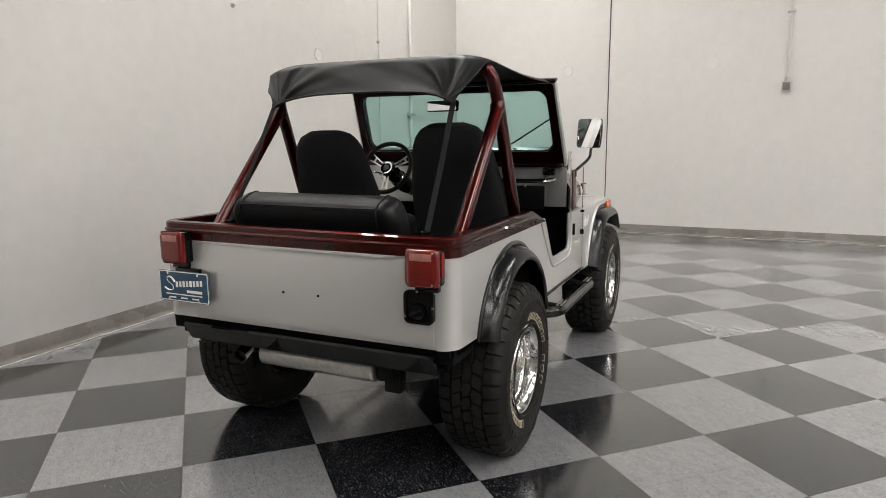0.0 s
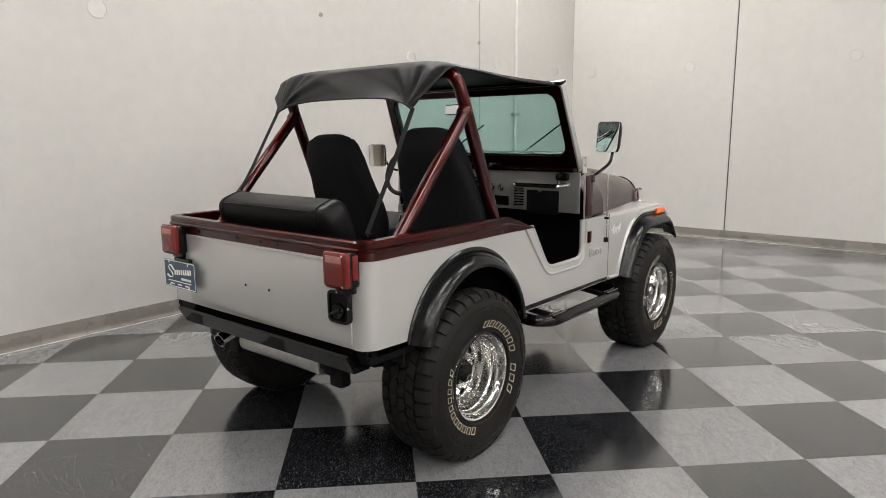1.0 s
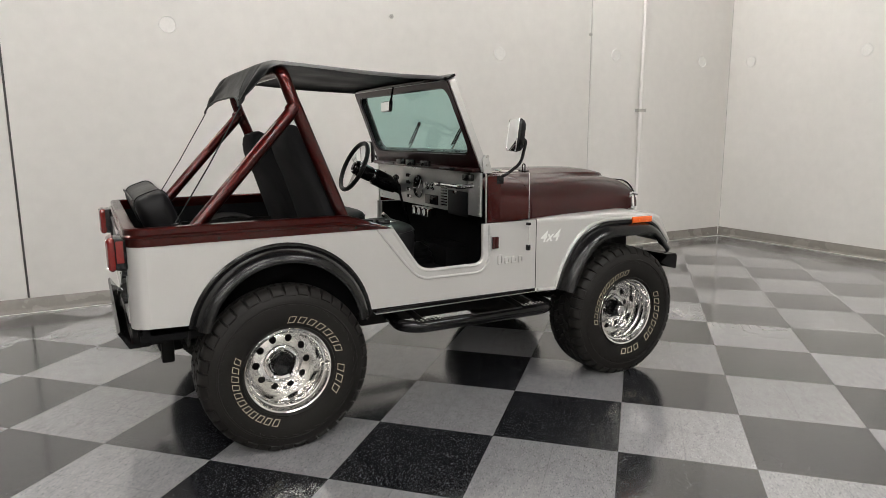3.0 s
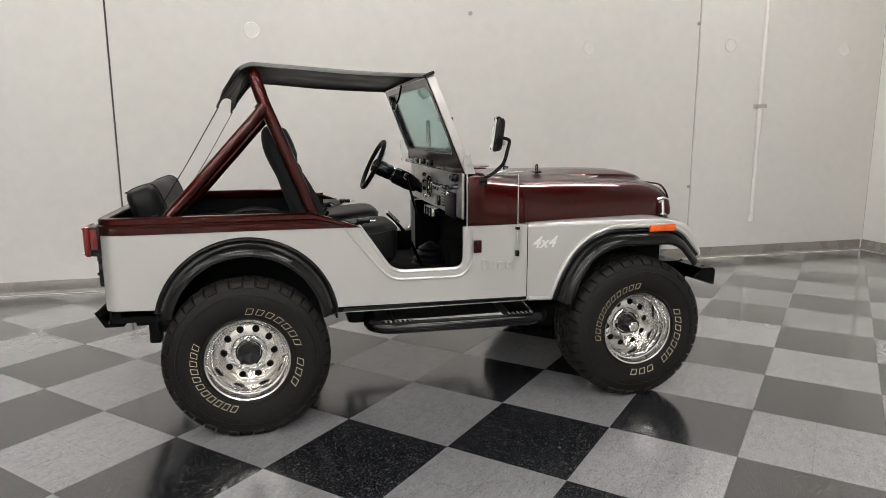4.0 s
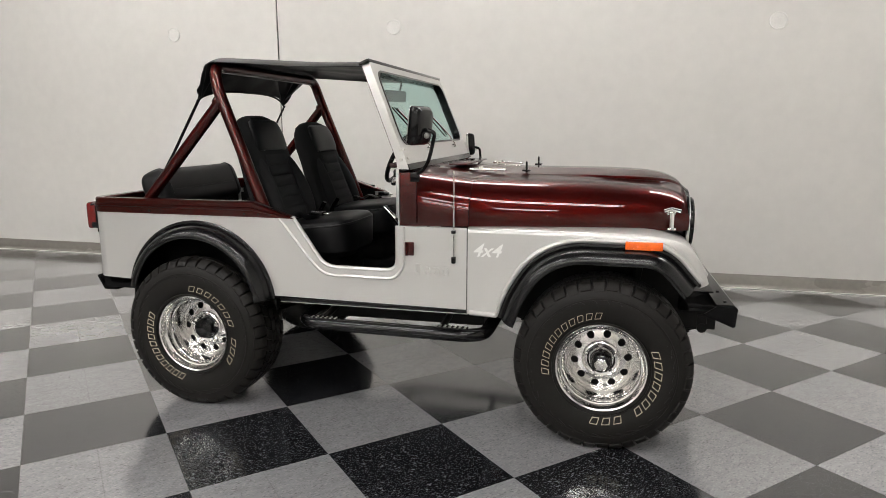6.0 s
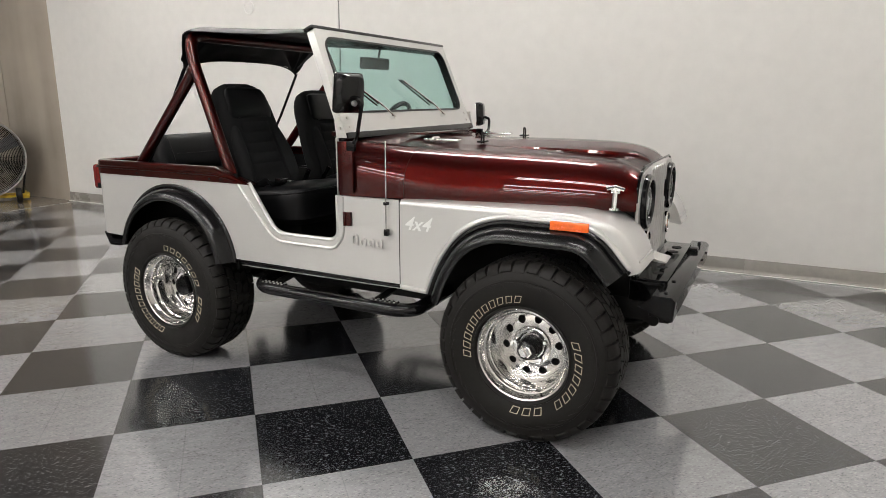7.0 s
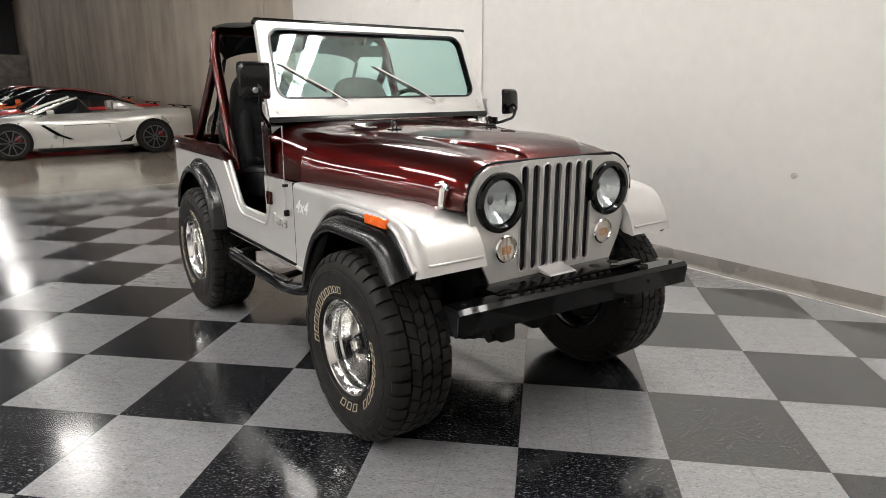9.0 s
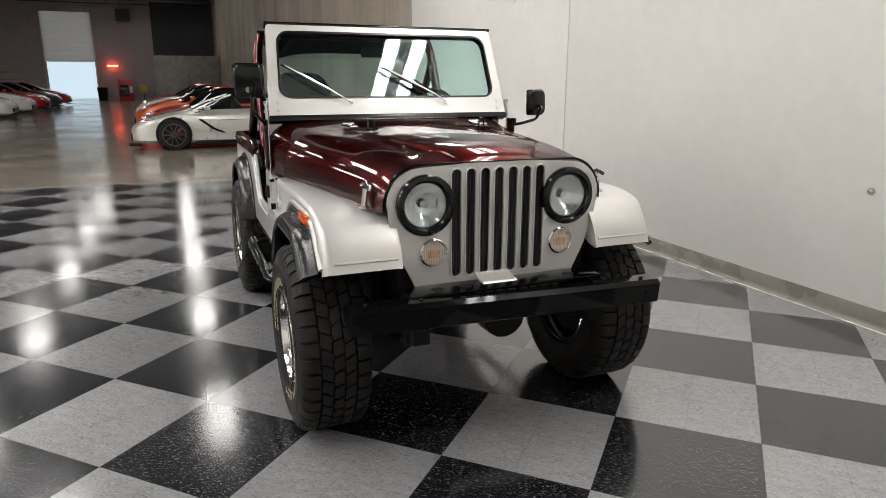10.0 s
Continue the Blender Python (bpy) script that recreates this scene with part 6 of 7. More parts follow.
# ---- tail lamps, plate, filler ----
for s in (-1, 1):
    y0, y1 = (-0.568, -0.708) if s < 0 else (0.548, 0.684)
    tlm = part("tail_lamp", box(-1.772, -1.722, y0 + s * 0.002, y1 - s * 0.002, 0.928, 1.070, 0.012), M_BLACK, jeep, "boxy red tail lamp in a black housing")
    part("red_lens", box(-1.800, -1.764, y0, y1, 0.925, 1.073, 0.024, seg=4), M_RED, tlm)
    part("reverse_lens", box(-1.8015, -1.796, y0 + s * 0.024, y1 - s * 0.024, 1.028, 1.056, 0.002), M_PINK, tlm, "clear reversing lens")
    part("side_lens", box(-1.765, -1.735, y1 - s * 0.006, y1 + s * 0.003, 0.962, 1.058, 0.003), M_RED, tlm)
    for k in range(9):
        z = 0.942 + 0.009 * k
        part("lens_rib", box(-1.8008, -1.799, y0 + s * 0.022, y1 - s * 0.022, z, z + 0.0022), M_RED, tlm)
    for z in (0.940, 1.060):
        part("lens_screw", lathe([(0, -0.003), (0.005, -0.003), (0.005, 0)], sides=8, m=pose(-1.7995, (y0 + y1) / 2 + s * 0.05, z, 0, 0, -90)), M_CHROME, tlm)
    part("lamp_bracket", box(-1.75, -1.72, y0 + s * 0.02, y1 - s * 0.02, 0.90, 0.935, 0.006), M_BLACK, tlm)

pl = part("licence_plate", box(-1.760, -1.757, 0.443, 0.741, 0.742, 0.886, 0.0), M_BLUE, jeep, "dark blue dealer plate with white script shapes")
part("plate_border", ring_plate(rounded(-0.148, 0.148, -0.070, 0.070, 0.008, 3), rounded(-0.143, 0.143, -0.065, 0.065, 0.006, 3), 0.0, 0.002, m=pose(-1.7605, 0.592, 0.814, 0, 0, -90)), M_WHITE, pl)
# script reduced to a swash and plain bars
sw_pts = [(-0.05, 0.02), (-0.075, 0.045), (-0.10, 0.04), (-0.095, 0.02), (-0.065, 0.005), (-0.06, -0.015), (-0.09, -0.022), (-0.115, -0.008)]
bm = tube(round_path([(x, 0, z) for x, z in sw_pts], 0.015, 4), 0.0045, sides=6, flat=0.4)
for k in range(8):
    x = -0.045 + 0.021 * k
    box(x, x + 0.012, -0.001, 0.001, -0.004 + 0.002 * k, 0.022 + 0.002 * k, 0.0, bm)
box(0.02, 0.11, -0.001, 0.001, -0.026, -0.014, bm=bm)
box(-0.11, 0.11, -0.001, 0.001, -0.040, -0.035, bm=bm)
for k in range(3):
    box(-0.09 + 0.07 * k, -0.05 + 0.07 * k, -0.001, 0.001, -0.056, -0.050, bm=bm)
part("plate_script", joined(None, bm, pose(-1.762, 0.592, 0.814, 0, 0, -90)), M_WHITE, pl)
for y in (0.502, 0.682):
    for z in (0.874, 0.754):
        part("plate_screw", lathe([(0, -0.004), (0.006, -0.004), (0.006, 0)], sides=8, m=pose(-1.760, y, z, 0, 0, -90)), M_CHROME, pl)
part("plate_bracket", box(-1.757, -1.731, 0.50, 0.64, 0.78, 0.90, 0.004), M_BLACK, pl)

fl = part("fuel_filler", ring_plate(rounded(-0.064, 0.064, -0.067, 0.067, 0.025, 4), rounded(-0.052, 0.052, -0.055, 0.055, 0.02, 4), -0.004, 0.014, m=pose(-1.737, -0.603, 0.837, 0, 0, 90)), M_BLACK, jeep, "recessed black fuel filler cup")
part("filler_cup", box(-1.740, -1.735, -0.66, -0.546, 0.777, 0.897, 0.0), M_CHASSIS, fl)
bm = lathe([(0.0, 0.022), (0.030, 0.020), (0.034, 0.010), (0.034, 0.0)], sides=24, m=pose(-1.738, -0.60, 0.82, 0, 0, 90))
box(-0.030, 0.030, 0.018, 0.032, -0.006, 0.006, 0.003, bm, m=pose(-1.738, -0.60, 0.82, 0, 0, 90) @ pose(0, 0, 0, 0, 25, 0))
part("filler_cap", bm, M_BLACK, fl)
for y, z in ((-0.663, 0.84), (-0.545, 0.80), (-0.60, 0.90)):
    part("filler_screw", lathe([(0, -0.003), (0.005, -0.003), (0.005, 0)], sides=8, m=pose(-1.751, y, z, 0, 0, -90)), M_CHROME, fl)


# ---- drum fan against the bare wall ----
def drum_fan(m):
    f = empty("drum_fan", m, "large drum fan with wire guard on a yellow wheeled base", "fan")
    R, D = 0.54, 0.30
    bm = lathe([(R, -D / 2), (R + 0.012, -D / 2 - 0.012), (R + 0.022, -D / 2), (R + 0.012, D / 2), (R, D / 2 + 0.01), (R - 0.006, D / 2), (R - 0.006, -D / 2)], sides=56)
    part("drum", bm, M_WIRE, f, "galvanised round drum", pose(0, 0, 0.645))
    for k in range(27):
        r = 0.04 + 0.0188 * k
        ring = [(r * math.cos(2 * math.pi * i / 40), -D / 2 - 0.03 + 0.05 * (r / R) ** 2, r * math.sin(2 * math.pi * i / 40)) for i in range(41)]
        part("guard_ring", tube(ring, 0.0030, sides=4), M_CHASSIS, f, m=pose(0, 0, 0.645))
    for k in range(14):
        a = 2 * math.pi * k / 14
        ln = [(r * math.cos(a), -D / 2 - 0.03 + 0.05 * (r / R) ** 2, r * math.sin(a)) for r in (0.05, 0.3, R)]
        part("guard_spoke", tube(ln, 0.0025, sides=4), M_CHASSIS, f, m=pose(0, 0, 0.645))
    for a in (212, 28):
        ca = radians(a)
        rings = [[Vector((r * math.cos(ca) - w * math.sin(ca), t * w * 0.5, r * math.sin(ca) + w * math.cos(ca))) + Vector((0, dy, 0)) for w, dy in ((-wd, 0.0), (wd, 0.0), (wd, 0.006), (-wd, 0.006))] for r, wd, t in ((0.05, 0.045, 1.0), (0.3, 0.07, 0.8), (0.51, 0.09, 0.6))]
        # blades are one metal; the darker colour paints the shade on the second
        part("blade", loft(rings), M_WIRE if a == 212 else M_DECK, f, m=pose(0, -0.10, 0.645))
    for k in range(25):
        r = 0.06 + 0.0192 * k
        part("rear_ring", tube([(r * math.cos(2 * math.pi * i / 36), D / 2, r * math.sin(2 * math.pi * i / 36)) for i in range(37)], 0.0058, sides=4), M_CHASSIS, f, m=pose(0, 0, 0.645))
    for s in (-1, 1):
        part("side_arm", tube([(s * 0.46, 0, 0.1), (s * (R + 0.02), 0, 0.645)], 0.014, sides=8), M_CHASSIS, f)
    part("motor", lathe([(0, -0.14), (0.06, -0.14), (0.075, -0.10), (0.075, 0.12), (0, 0.12)], sides=24), M_WIRE, f, m=pose(0, 0, 0.645))
    for s in (-1, 1):
        bm = box(s * 0.44, s * 0.52, -0.30, 0.30, 0.07, 0.11, 0.008)
        part("base_rail", bm, M_YELLOW, f, "yellow painted steel base")
        part("wheel", lathe([(0.03, -0.035), (0.10, -0.035), (0.11, -0.02), (0.11, 0.02), (0.10, 0.035), (0.03, 0.035)], sides=24, m=pose(s * 0.40, -0.25, 0.11, 0, 0, 90)), M_RUBBER, f)
    part("base_bar", box(-0.5, 0.5, -0.05, 0.05, 0.06, 0.10, 0.008), M_YELLOW, f)
    part("base_plate", box(-0.55, 0.55, 0.22, 0.30, 0.03, 0.09, 0.008), M_YELLOW, f)
    return f


drum_fan(ROOM @ pose(-8.04, 1.97, 0.0, 0, 0, 62))


# ---- parked cars far back ----
def car(m, paint, label, roof="coupe", length=4.45, width=1.88, height=1.24, group="cars parked in the hall", second=None, crown=1.0):
    """A low sports car or coupe; its nose points along +x."""
    c = empty("car", m, label, "car", group)
    L, W, H = length / 2, width / 2, height
    # lower body: stations of x, half width, bottom, shoulder and deck height
    st = [(-1.0, 0.72, 0.40, 0.62, 0.84), (-0.985, 0.86, 0.28, 0.66, 0.93), (-0.90, 0.95, 0.20, 0.74, 0.945), (-0.70, 1.0, 0.17, 0.76, 0.935), (-0.58, 1.0, 0.16, 0.75, 0.925), (-0.42, 0.99, 0.16, 0.70, 0.90), (-0.30, 0.955, 0.15, 0.66, 0.885), (-0.05, 0.935, 0.15, 0.64, 0.875), (0.18, 0.935, 0.15, 0.64, 0.87), (0.34, 0.965, 0.15, 0.67, 0.86), (0.48, 1.0, 0.15, 0.72, 0.845), (0.62, 1.0, 0.15, 0.70, 0.80), (0.74, 0.985, 0.15, 0.63, 0.735), (0.85, 0.93, 0.15, 0.54, 0.655), (0.93, 0.84, 0.16, 0.46, 0.575), (0.98, 0.70, 0.18, 0.40, 0.50), (1.0, 0.52, 0.22, 0.36, 0.44)]
    k = H / 1.24
    rings = []
    for u, w, zb, zs, zd in st:
        x, w = u * L, w * W
        half = [(w * 0.90, zb), (w * 0.985, zb + 0.06), (w * 0.97, zb + (zs - zb) * 0.45), (w, zs), (w * 0.97, zs + (zd - zs) * 0.5), (w * 0.86, zd), (w * 0.5, zd + 0.015), (0.0, zd + 0.02)]
        rings.append([(x, -y, z * k) for y, z in half] + [(x, y, z * k) for y, z in half[::-1][1:]])
    part("body", loft(rings), paint, c)
    if roof == "coupe":
        cab = [(-0.80, 0.60, 0.93), (-0.52, 0.66, 1.08), (-0.22, 0.66, 1.20), (-0.02, 0.66, 1.23), (0.12, 0.68, 1.17), (0.28, 0.74, 1.02), (0.42, 0.80, 0.86)]
    else:
        cab = [(-0.30, 0.55, 0.86), (-0.22, 0.58, 0.90), (-0.10, 0.60, 0.90), (-0.01, 0.60, 1.16), (0.03, 0.60, 1.18), (0.20, 0.68, 1.06), (0.40, 0.78, 0.87)]
    rings = []
    for u, w, zt in cab:
        x, w, zt = u * L, w * W, zt * k * (crown if zt > 1.0 else 1.0)
        zb = 0.80 * k
        half = [(w * 1.18, zb), (w * 1.08, zb + (zt - zb) * 0.45), (w * 0.95, zb + (zt - zb) * 0.85), (w * 0.75, zt), (0, zt + 0.01)]
        rings.append([(x, -y, z) for y, z in half] + [(x, y, z) for y, z in half[::-1][1:]])
    part("glasshouse", loft(rings), M_GLAZING, c, "dark glazed cabin")
    if roof == "coupe":
        rr = [[(u * L, y * W * 0.60, z * k * (crown if zt > 1.0 else 1.0)) for y, z in ((-1, zt - 0.02), (-0.8, zt + 0.012), (0, zt + 0.025), (0.8, zt + 0.012), (1, zt - 0.02), (0, zt - 0.03))] for u, zt in ((-0.86, 0.925), (-0.70, 0.99), (-0.50, 1.085), (-0.24, 1.195), (-0.02, 1.235), (0.10, 1.19), (0.14, 1.14))]
        part("roof", loft(rr), second or paint, c)
    else:
        for s in (-1, 1):
            part("head_fairing", loft([oval(u * L, s * 0.36, z * k, 0.16 * q, 0.10 * q, ((0, 1, 0), (0, 0, 1)), 2.2, 14) for u, z, q in ((-0.60, 0.90, 0.4), (-0.46, 0.95, 0.9), (-0.34, 1.01, 1.1), (-0.29, 1.01, 0.9))]), paint, c)
            part("windscreen_pillar", tube([(0.40 * L, s * 0.86 * W, 0.87 * k), (0.20 * L, s * 0.74 * W, 1.05 * k), (0.02 * L, s * 0.62 * W, 1.19 * k)], 0.022, sides=6), paint, c)
    for s in (-1, 1):
        for u, r in ((-0.60, 0.345), (0.60, 0.335)):
            w = part("wheel", lathe([(0.24, -0.12), (r - 0.02, -0.12), (r, -0.09), (r, 0.09), (r - 0.02, 0.12), (0.24, 0.12)], sides=32, close=True, m=pose(u * L, s * (W - 0.10), r)), M_RUBBER, c)
            part("rim_well", lathe([(0.23, -0.117), (0.0, -0.117)], sides=32, m=pose(u * L, s * (W - 0.11), r, 0, 0, 0 if s < 0 else 180)), M_CHASSIS, w)
            bm = lathe([(0.255, -0.118), (0.250, -0.136), (0.232, -0.136), (0.228, -0.116)], sides=32)
            for j in range(10):
                a = 2 * math.pi * j / 10
                tube([(0.02 * math.cos(a), -0.125, 0.02 * math.sin(a)), (0.24 * math.cos(a), -0.128, 0.24 * math.sin(a))], 0.013, bm, 6)
            part("rim", joined(None, bm, pose(u * L, s * (W - 0.11), r, 0, 0, 0 if s < 0 else 180)), M_DARKRIM, w, "dark spoked rim")
            part("caliper", box(-0.06, 0.06, -0.124, -0.110, 0.10, 0.19, 0.004, m=pose(u * L, s * (W - 0.11), r, 0, 0, 0 if s < 0 else 180) @ pose(0, 0, 0, 0, 60, 0)), M_RED, w, "red brake caliper")
            bm = plate([(u * L + (r + 0.045) * math.cos(radians(a)), r + 0.01 + (r + 0.045) * math.sin(radians(a))) for a in range(-30, 211, 15)], s * (W - 0.03), s * (W + 0.004))
            part("wheel_arch", bm, M_CHASSIS, c)
        part("headlight", box(0.80 * L, 0.90 * L, s * 0.66 * W, s * 0.88 * W, 0.60 * k, 0.66 * k, 0.012), M_CHROME, c)
        part("tail_light", box(-1.005 * L, -0.97 * L, s * 0.35 * W, s * 0.68 * W, 0.66 * k, 0.76 * k, 0.012), M_RED, c)
        part("side_mirror", box(0.24 * L, 0.30 * L, s * (W - 0.12), s * (W + 0.10), 0.86 * k, 0.96 * k, 0.03), paint, c)
        bm = plate([(0.36 * L, 0.66 * k), (0.33 * L, 0.67 * k), (0.20 * L, 0.46 * k), (0.10 * L, 0.36 * k), (0.14 * L, 0.36 * k), (0.24 * L, 0.45 * k)], s * (W * 0.92), s * (W * 0.968 + 0.003))
        part("side_vent", bm, M_BLACK, c)
        bm = plate([(-0.42 * L, 0.42 * k), (-0.36 * L, 0.34 * k), (-0.28 * L, 0.27 * k), (-0.38 * L, 0.27 * k)], s * (W * 0.94), s * (W * 0.995))
        part("rear_vent", bm, M_BLACK, c)
        part("door_seam", tube([(0.20 * L, s * W * 0.925, 0.24 * k), (0.17 * L, s * W * 0.935, 0.64 * k), (-0.26 * L, s * W * 0.95, 0.66 * k), (-0.30 * L, s * W * 0.945, 0.28 * k)], 0.004, sides=4), M_BLACK, c)
        part("sill", box(-0.40 * L, 0.40 * L, s * (W - 0.06), s * (W - 0.02), 0.12 * k, 0.20 * k, 0.01), M_BLACK, c)
    part("front_grille", box(0.96 * L, 1.0 * L, -0.62 * W, 0.62 * W, 0.22 * k, 0.38 * k, 0.01), M_BLACK, c)
    part("splitter", box(0.90 * L, 1.02 * L, -0.78 * W, 0.78 * W, 0.10 * k, 0.13 * k, 0.008), M_BLACK, c)
    part("spoiler", box(-1.0 * L, -0.93 * L, -0.80 * W, 0.80 * W, 0.975 * k, 0.995 * k, 0.006), M_BLACK, c)
    for s in (-1, 1):
        part("spoiler_post", box(-0.98 * L, -0.95 * L, s * 0.5 * W - 0.02, s * 0.5 * W + 0.02, 0.90 * k, 0.98 * k), M_BLACK, c)
    return c


P_SILVER = flake_paint("far_silver_paint", (0.50, 0.49, 0.46), 0.3, 0.5, 0.08)
P_RED = flake_paint("far_red_paint", (0.38, 0.012, 0.010), 0.3, 0.2, 0.1)
P_ORANGE = flake_paint("far_orange_paint", (0.62, 0.10, 0.01), 0.3, 0.1, 0.1)
P_WHITE = flake_paint("far_white_paint", (0.70, 0.69, 0.66), 0.3, 0.0, 0.04)
P_DARK = flake_paint("far_dark_paint", (0.03, 0.03, 0.035), 0.3, 0.2, 0.2)
car(ROOM @ pose(-13.05, 0.155, 0, 0, 0, -90), P_SILVER, "silver convertible sports car with black wheels and red calipers", "open")
car(ROOM @ pose(-16.2, 0.22, 0, 0, 0, -91), P_RED, "red coupe with dark windows and a rear spoiler", height=1.26, length=4.5, crown=1.08)
car(ROOM @ pose(-19.3, 0.12, 0, 0, 0, -91), P_ORANGE, "orange coupe with a black hood stripe", height=1.36, length=4.7, second=P_DARK)
car(ROOM @ pose(-22.6, 0.06, 0, 0, 0, -90), P_WHITE, "white and red coupe parked in the hall", height=1.40, length=4.8, second=P_RED)
car(ROOM @ pose(-25.8, 0.0, 0, 0, 0, -90), P_RED, "red coupe parked far back in the hall", height=1.40, length=4.8)
far_row = ((P_WHITE, "white saloon parked in a far row"), (P_WHITE, "white coupe parked in a far row"), (P_RED, "red coupe parked in a far row"), (P_DARK, "dark coupe parked in a far row"), (P_RED, "red saloon parked in a far row"))
for k, (p, lb) in enumerate(far_row):
    car(ROOM @ pose(-28.6 - 3.9 * k, -9.5 + 0.05 * k, 0, 0, 0, 90), p, lb, height=1.42, length=4.8, group="far row of cars")

# ---- far end: roller door, daylight, small clutter ----
rd = empty("roller_door", ROOM, "raised sectional door of pale panels", "door", kind="structure")
for k in range(6):
    z0 = DOOR[2] + 0.02 + 0.625 * k
    part("door_section", box(HALL_X + 0.02, HALL_X + 0.07, DOOR[0] - 0.05, DOOR[1] + 0.05, z0, z0 + 0.618, 0.01), M_DOORPANEL, rd)
for y in (DOOR[0] - 0.12, DOOR[1] + 0.05):
    part("track", box(HALL_X + 0.0, HALL_X + 0.10, y, y + 0.07, 0, 6.75, 0.005), M_STEEL, rd)
thing("backdrop", box(HALL_X - 7.5, HALL_X - 7.4, -16.0, 0.0, -0.2, 9.0), M_DAY, ROOM, "bright daylight outside the open door", "backdrop", kind="structure")
sd = empty("side_door", ROOM, "pale sectional door, shut, in the far wall", "door", kind="structure")
for k in range(5):
    part("door_section", box(HALL_X + 0.003, HALL_X + 0.05, -14.9, -11.5, 0.02 + 0.53 * k, 0.53 + 0.53 * k, 0.01), M_DOORPANEL, sd)
thing("mezzanine", box(HALL_X + 3.0, HALL_X + 6.0, -2.0, WALL_Y - 0.02, 0.0, 3.35, 0.02), M_BASE, ROOM, "low office block of brown board at the far end", "partition", kind="structure")
# the open recess above the block: its darkness is a dark-coloured sheet
thing("mezzanine_back", box(HALL_X + 0.05, HALL_X + 0.15, -2.0, WALL_Y - 0.02, 3.35, HALL_Z - 0.01), M_DECK, ROOM, "dark sheet standing in for the shaded recess above the office block", "partition", kind="structure")
ac = empty("unit_heater", ROOM, "dark unit heater hung on the far wall", "heater")
part("casing", box(HALL_X + 0.1, HALL_X + 0.9, -4.5, -3.5, 6.15, 7.0, 0.03), M_DECK, ac)
for k in range(6):
    part("louvre", box(HALL_X + 0.9, HALL_X + 0.93, -4.4, -3.6, 6.25 + 0.12 * k, 6.28 + 0.12 * k), M_FLARE, ac)
for s in (-4.3, -3.7):
    part("hanger", tube([(HALL_X + 0.5, s, 7.0), (HALL_X + 0.5, s, HALL_Z)], 0.02, sides=6), M_STEEL, ac)
thing("red_sign", box(HALL_X + 0.25, HALL_X + 0.45, -5.5, -4.75, 2.62, 2.74, 0.02), M_REDGLOW, ROOM, "small red lit sign on the far wall", "sign")
vm = empty("vending_machine", ROOM, "tall dark red vending machine by the far wall", "machine")
part("cabinet", box(HALL_X + 0.1, HALL_X + 1.0, -4.85, -3.75, 0.0, 1.65, 0.04), P_RED, vm)
part("front_panel", box(HALL_X + 1.0, HALL_X + 1.03, -4.75, -4.1, 0.3, 1.2, 0.01), M_BLACK, vm)
part("lit_panel", box(HALL_X + 1.0, HALL_X + 1.03, -4.06, -3.8, 0.6, 1.1, 0.01), M_WHITE, vm)
bn = empty("waste_bin", ROOM, "dark waste bin by the far wall", "bin")
part("bin_body", lathe([(0, 0), (0.32, 0), (0.38, 1.0), (0.36, 1.02), (0, 1.0)], sides=20, m=pose(HALL_X + 1.2, -6.0, 0, 90, 0, 0)), M_CHASSIS, bn)
bx = empty("notice_board", ROOM, "small yellow board on a stand", "board")
part("board", box(HALL_X + 1.0, HALL_X + 1.05, -3.3, -2.75, 0.6, 1.2, 0.01), M_YELLOW, bx)
part("stand", box(HALL_X + 1.0, HALL_X + 1.05, -3.05, -3.0, 0.0, 0.6), M_CHASSIS, bx)

# ---- floor tiles ----
TILE = 0.6096


def clip(poly, nx, ny, d):
    """Keep the part of a polygon where nx*x + ny*y <= d."""
    out = []
    for (ax, ay), (bx_, by_) in zip(poly, poly[1:] + poly[:1]):
        a, b = nx * ax + ny * ay - d, nx * bx_ + ny * by_ - d
        if a <= 0:
            out.append((ax, ay))
        if (a < 0 < b) or (b < 0 < a):
            t = a / (a - b)
            out.append((ax + (bx_ - ax) * t, ay + (by_ - ay) * t))
    return out


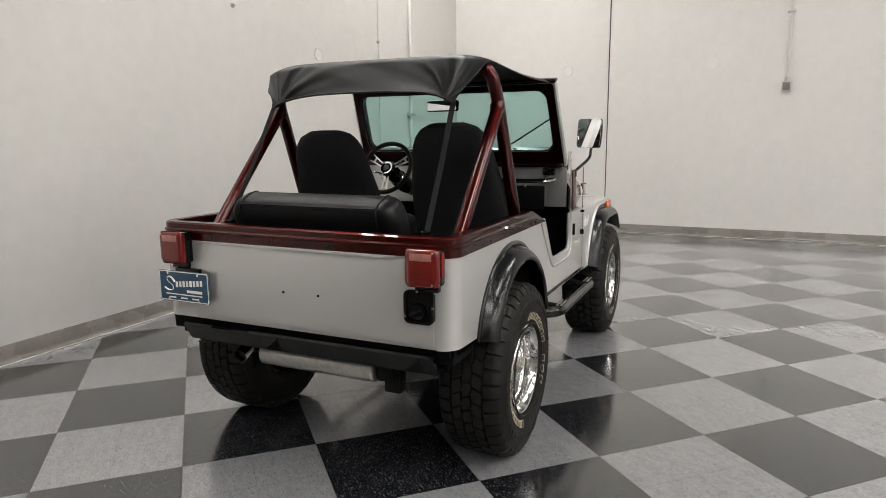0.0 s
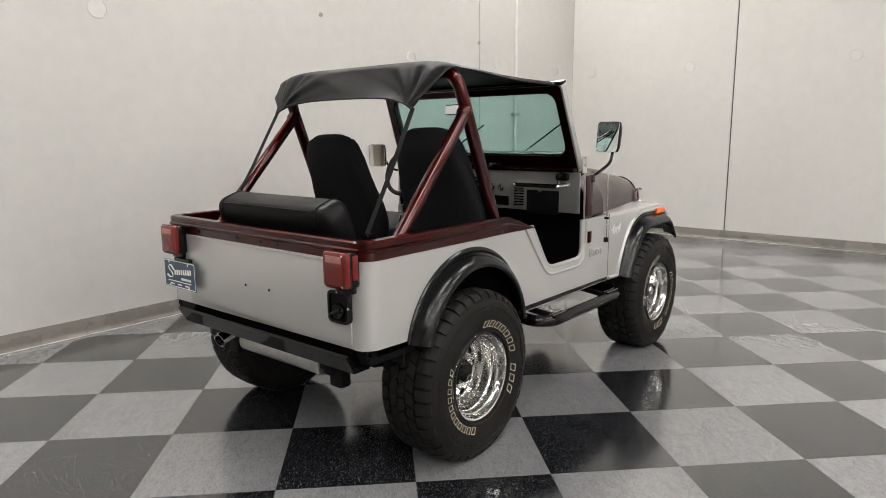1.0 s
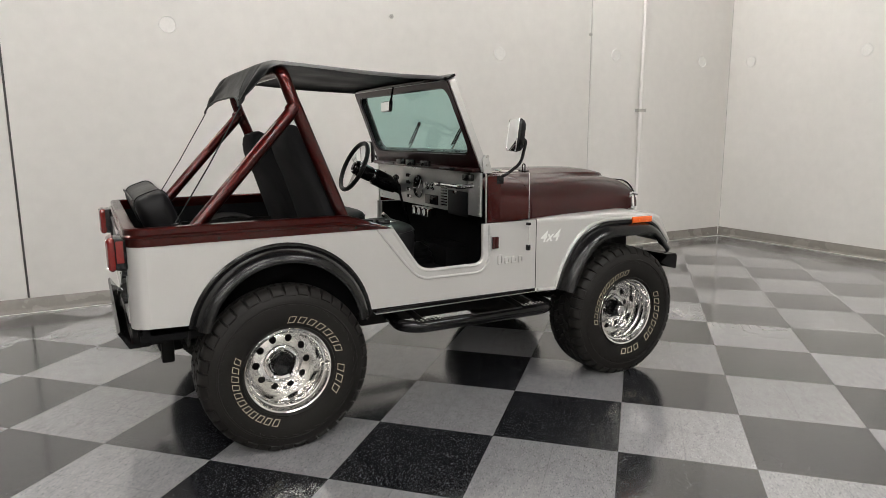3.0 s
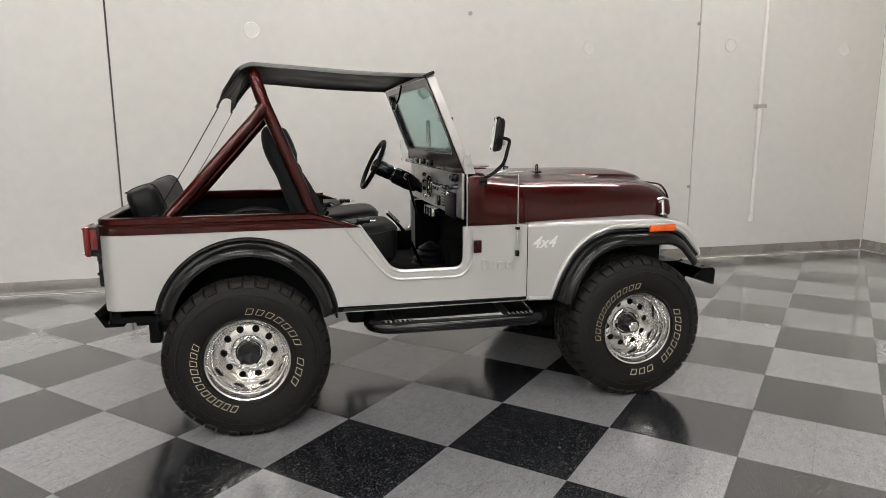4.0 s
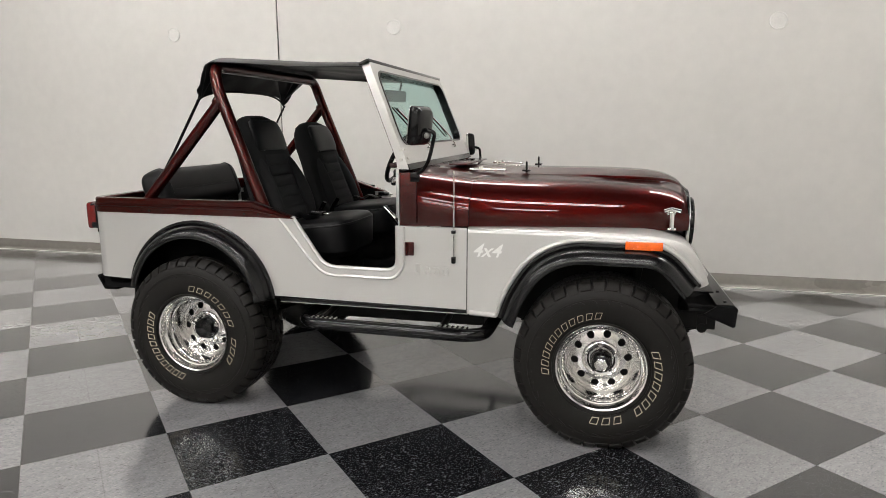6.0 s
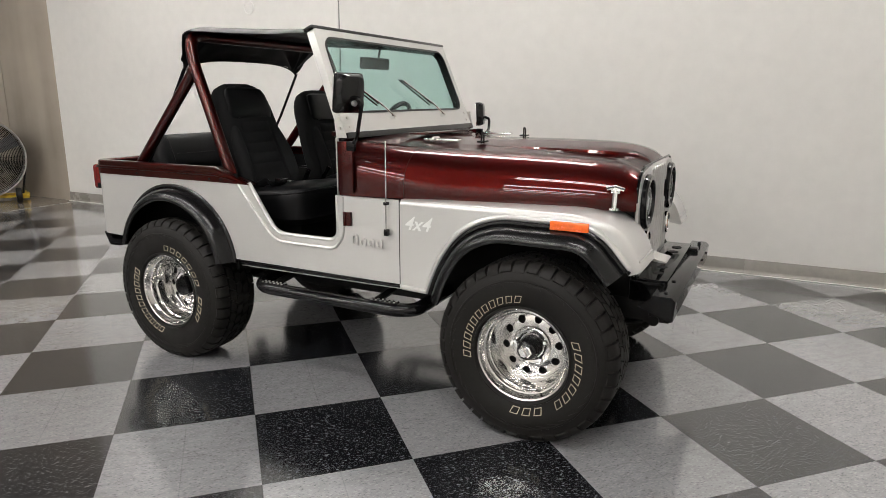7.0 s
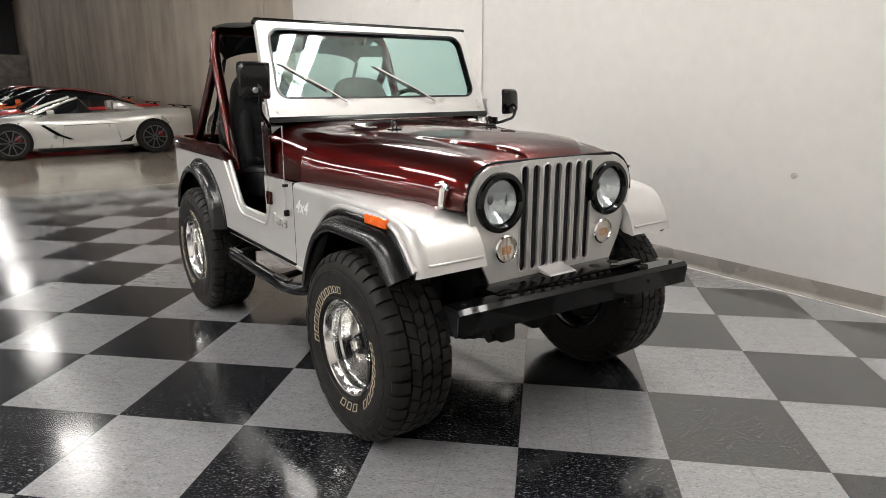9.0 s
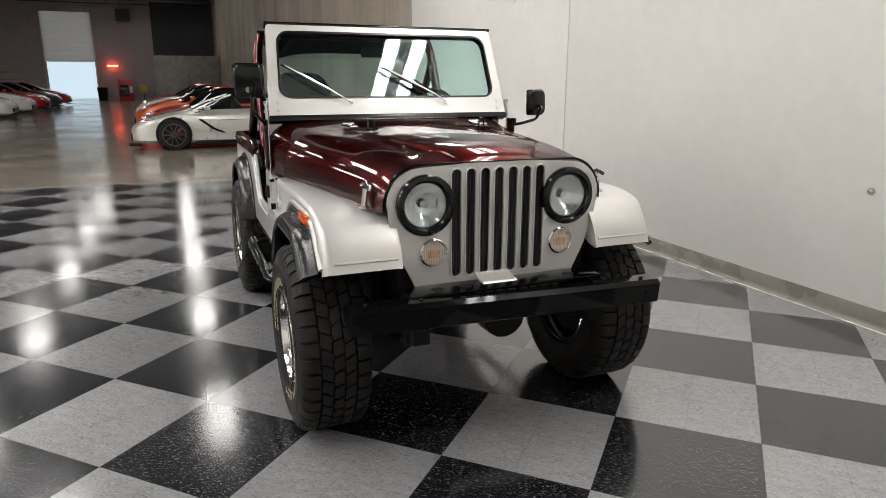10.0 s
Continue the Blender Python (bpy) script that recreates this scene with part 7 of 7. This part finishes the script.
def tile_bm(poly, bm):
    cx, cy = sum(p[0] for p in poly) / len(poly), sum(p[1] for p in poly) / len(poly)
    top = [bm.verts.new((x + (cx - x) * 0.003, y + (cy - y) * 0.003, 0.0)) for x, y in poly]
    low = [bm.verts.new((x + (cx - x) * 0.0012, y + (cy - y) * 0.0012, -0.0035)) for x, y in poly]
    bm.faces.new(top)
    for i in range(len(poly)):
        j = (i + 1) % len(poly)
        bm.faces.new((top[i], low[i], low[j], top[j]))


h = TILE / 2
sq = [(-h, -h), (h, -h), (h, h), (-h, h)]
TILE_MESH = []
for mt in (M_LIGHT_TILE, M_DARK_TILE):
    b = bmesh.new()
    tile_bm(sq, b)
    TILE_MESH.append(finish(b, "tile", mt))
inv = ROOM.inverted()
rest = [bmesh.new(), bmesh.new()]
whole = []
for i in range(-26, 20):
    for j in range(-24, 20):
        corners = [(i * TILE, j * TILE), ((i + 1) * TILE, j * TILE), ((i + 1) * TILE, (j + 1) * TILE), (i * TILE, (j + 1) * TILE)]
        loc = [tuple((inv @ Vector((x, y, 0)))[:2]) for x, y in corners]
        kept = loc
        for nx, ny, d in ((1, 0, WALL_X), (-1, 0, -(EDGE_X + 0.012)), (0, 1, WALL_Y if max(q[0] for q in loc) < STEP_X + 0.2 else STEP_Y), (0, -1, -HALL_Y)):
            kept = clip(kept, nx, ny, d) if kept else kept
        if len(kept) < 3:
            continue
        if len(kept) == 4 and all(math.hypot(a[0] - b2[0], a[1] - b2[1]) < 1e-6 for a, b2 in zip(kept, loc)):
            c = inv @ Vector(((i + 0.5) * TILE, (j + 0.5) * TILE, 0))
            whole.append((math.hypot(c.x - 0.5, c.y + 1.2), i, j, kept))
        else:
            tile_bm(kept, rest[(i + j) % 2])
whole.sort()
for rank, (d, i, j, kept) in enumerate(whole):
    if rank < 300:
        ob = new("tile", TILE_MESH[(i + j) % 2])
        ob.parent = tile_floor
        ob.matrix_basis = inv @ Matrix.Translation(((i + 0.5) * TILE, (j + 0.5) * TILE, 0))
    else:
        tile_bm(kept, rest[(i + j) % 2])
for b, mt in zip(rest, (M_LIGHT_TILE, M_DARK_TILE)):
    tagged(part("tile_field", b, mt, tile_floor), kind="stuff")
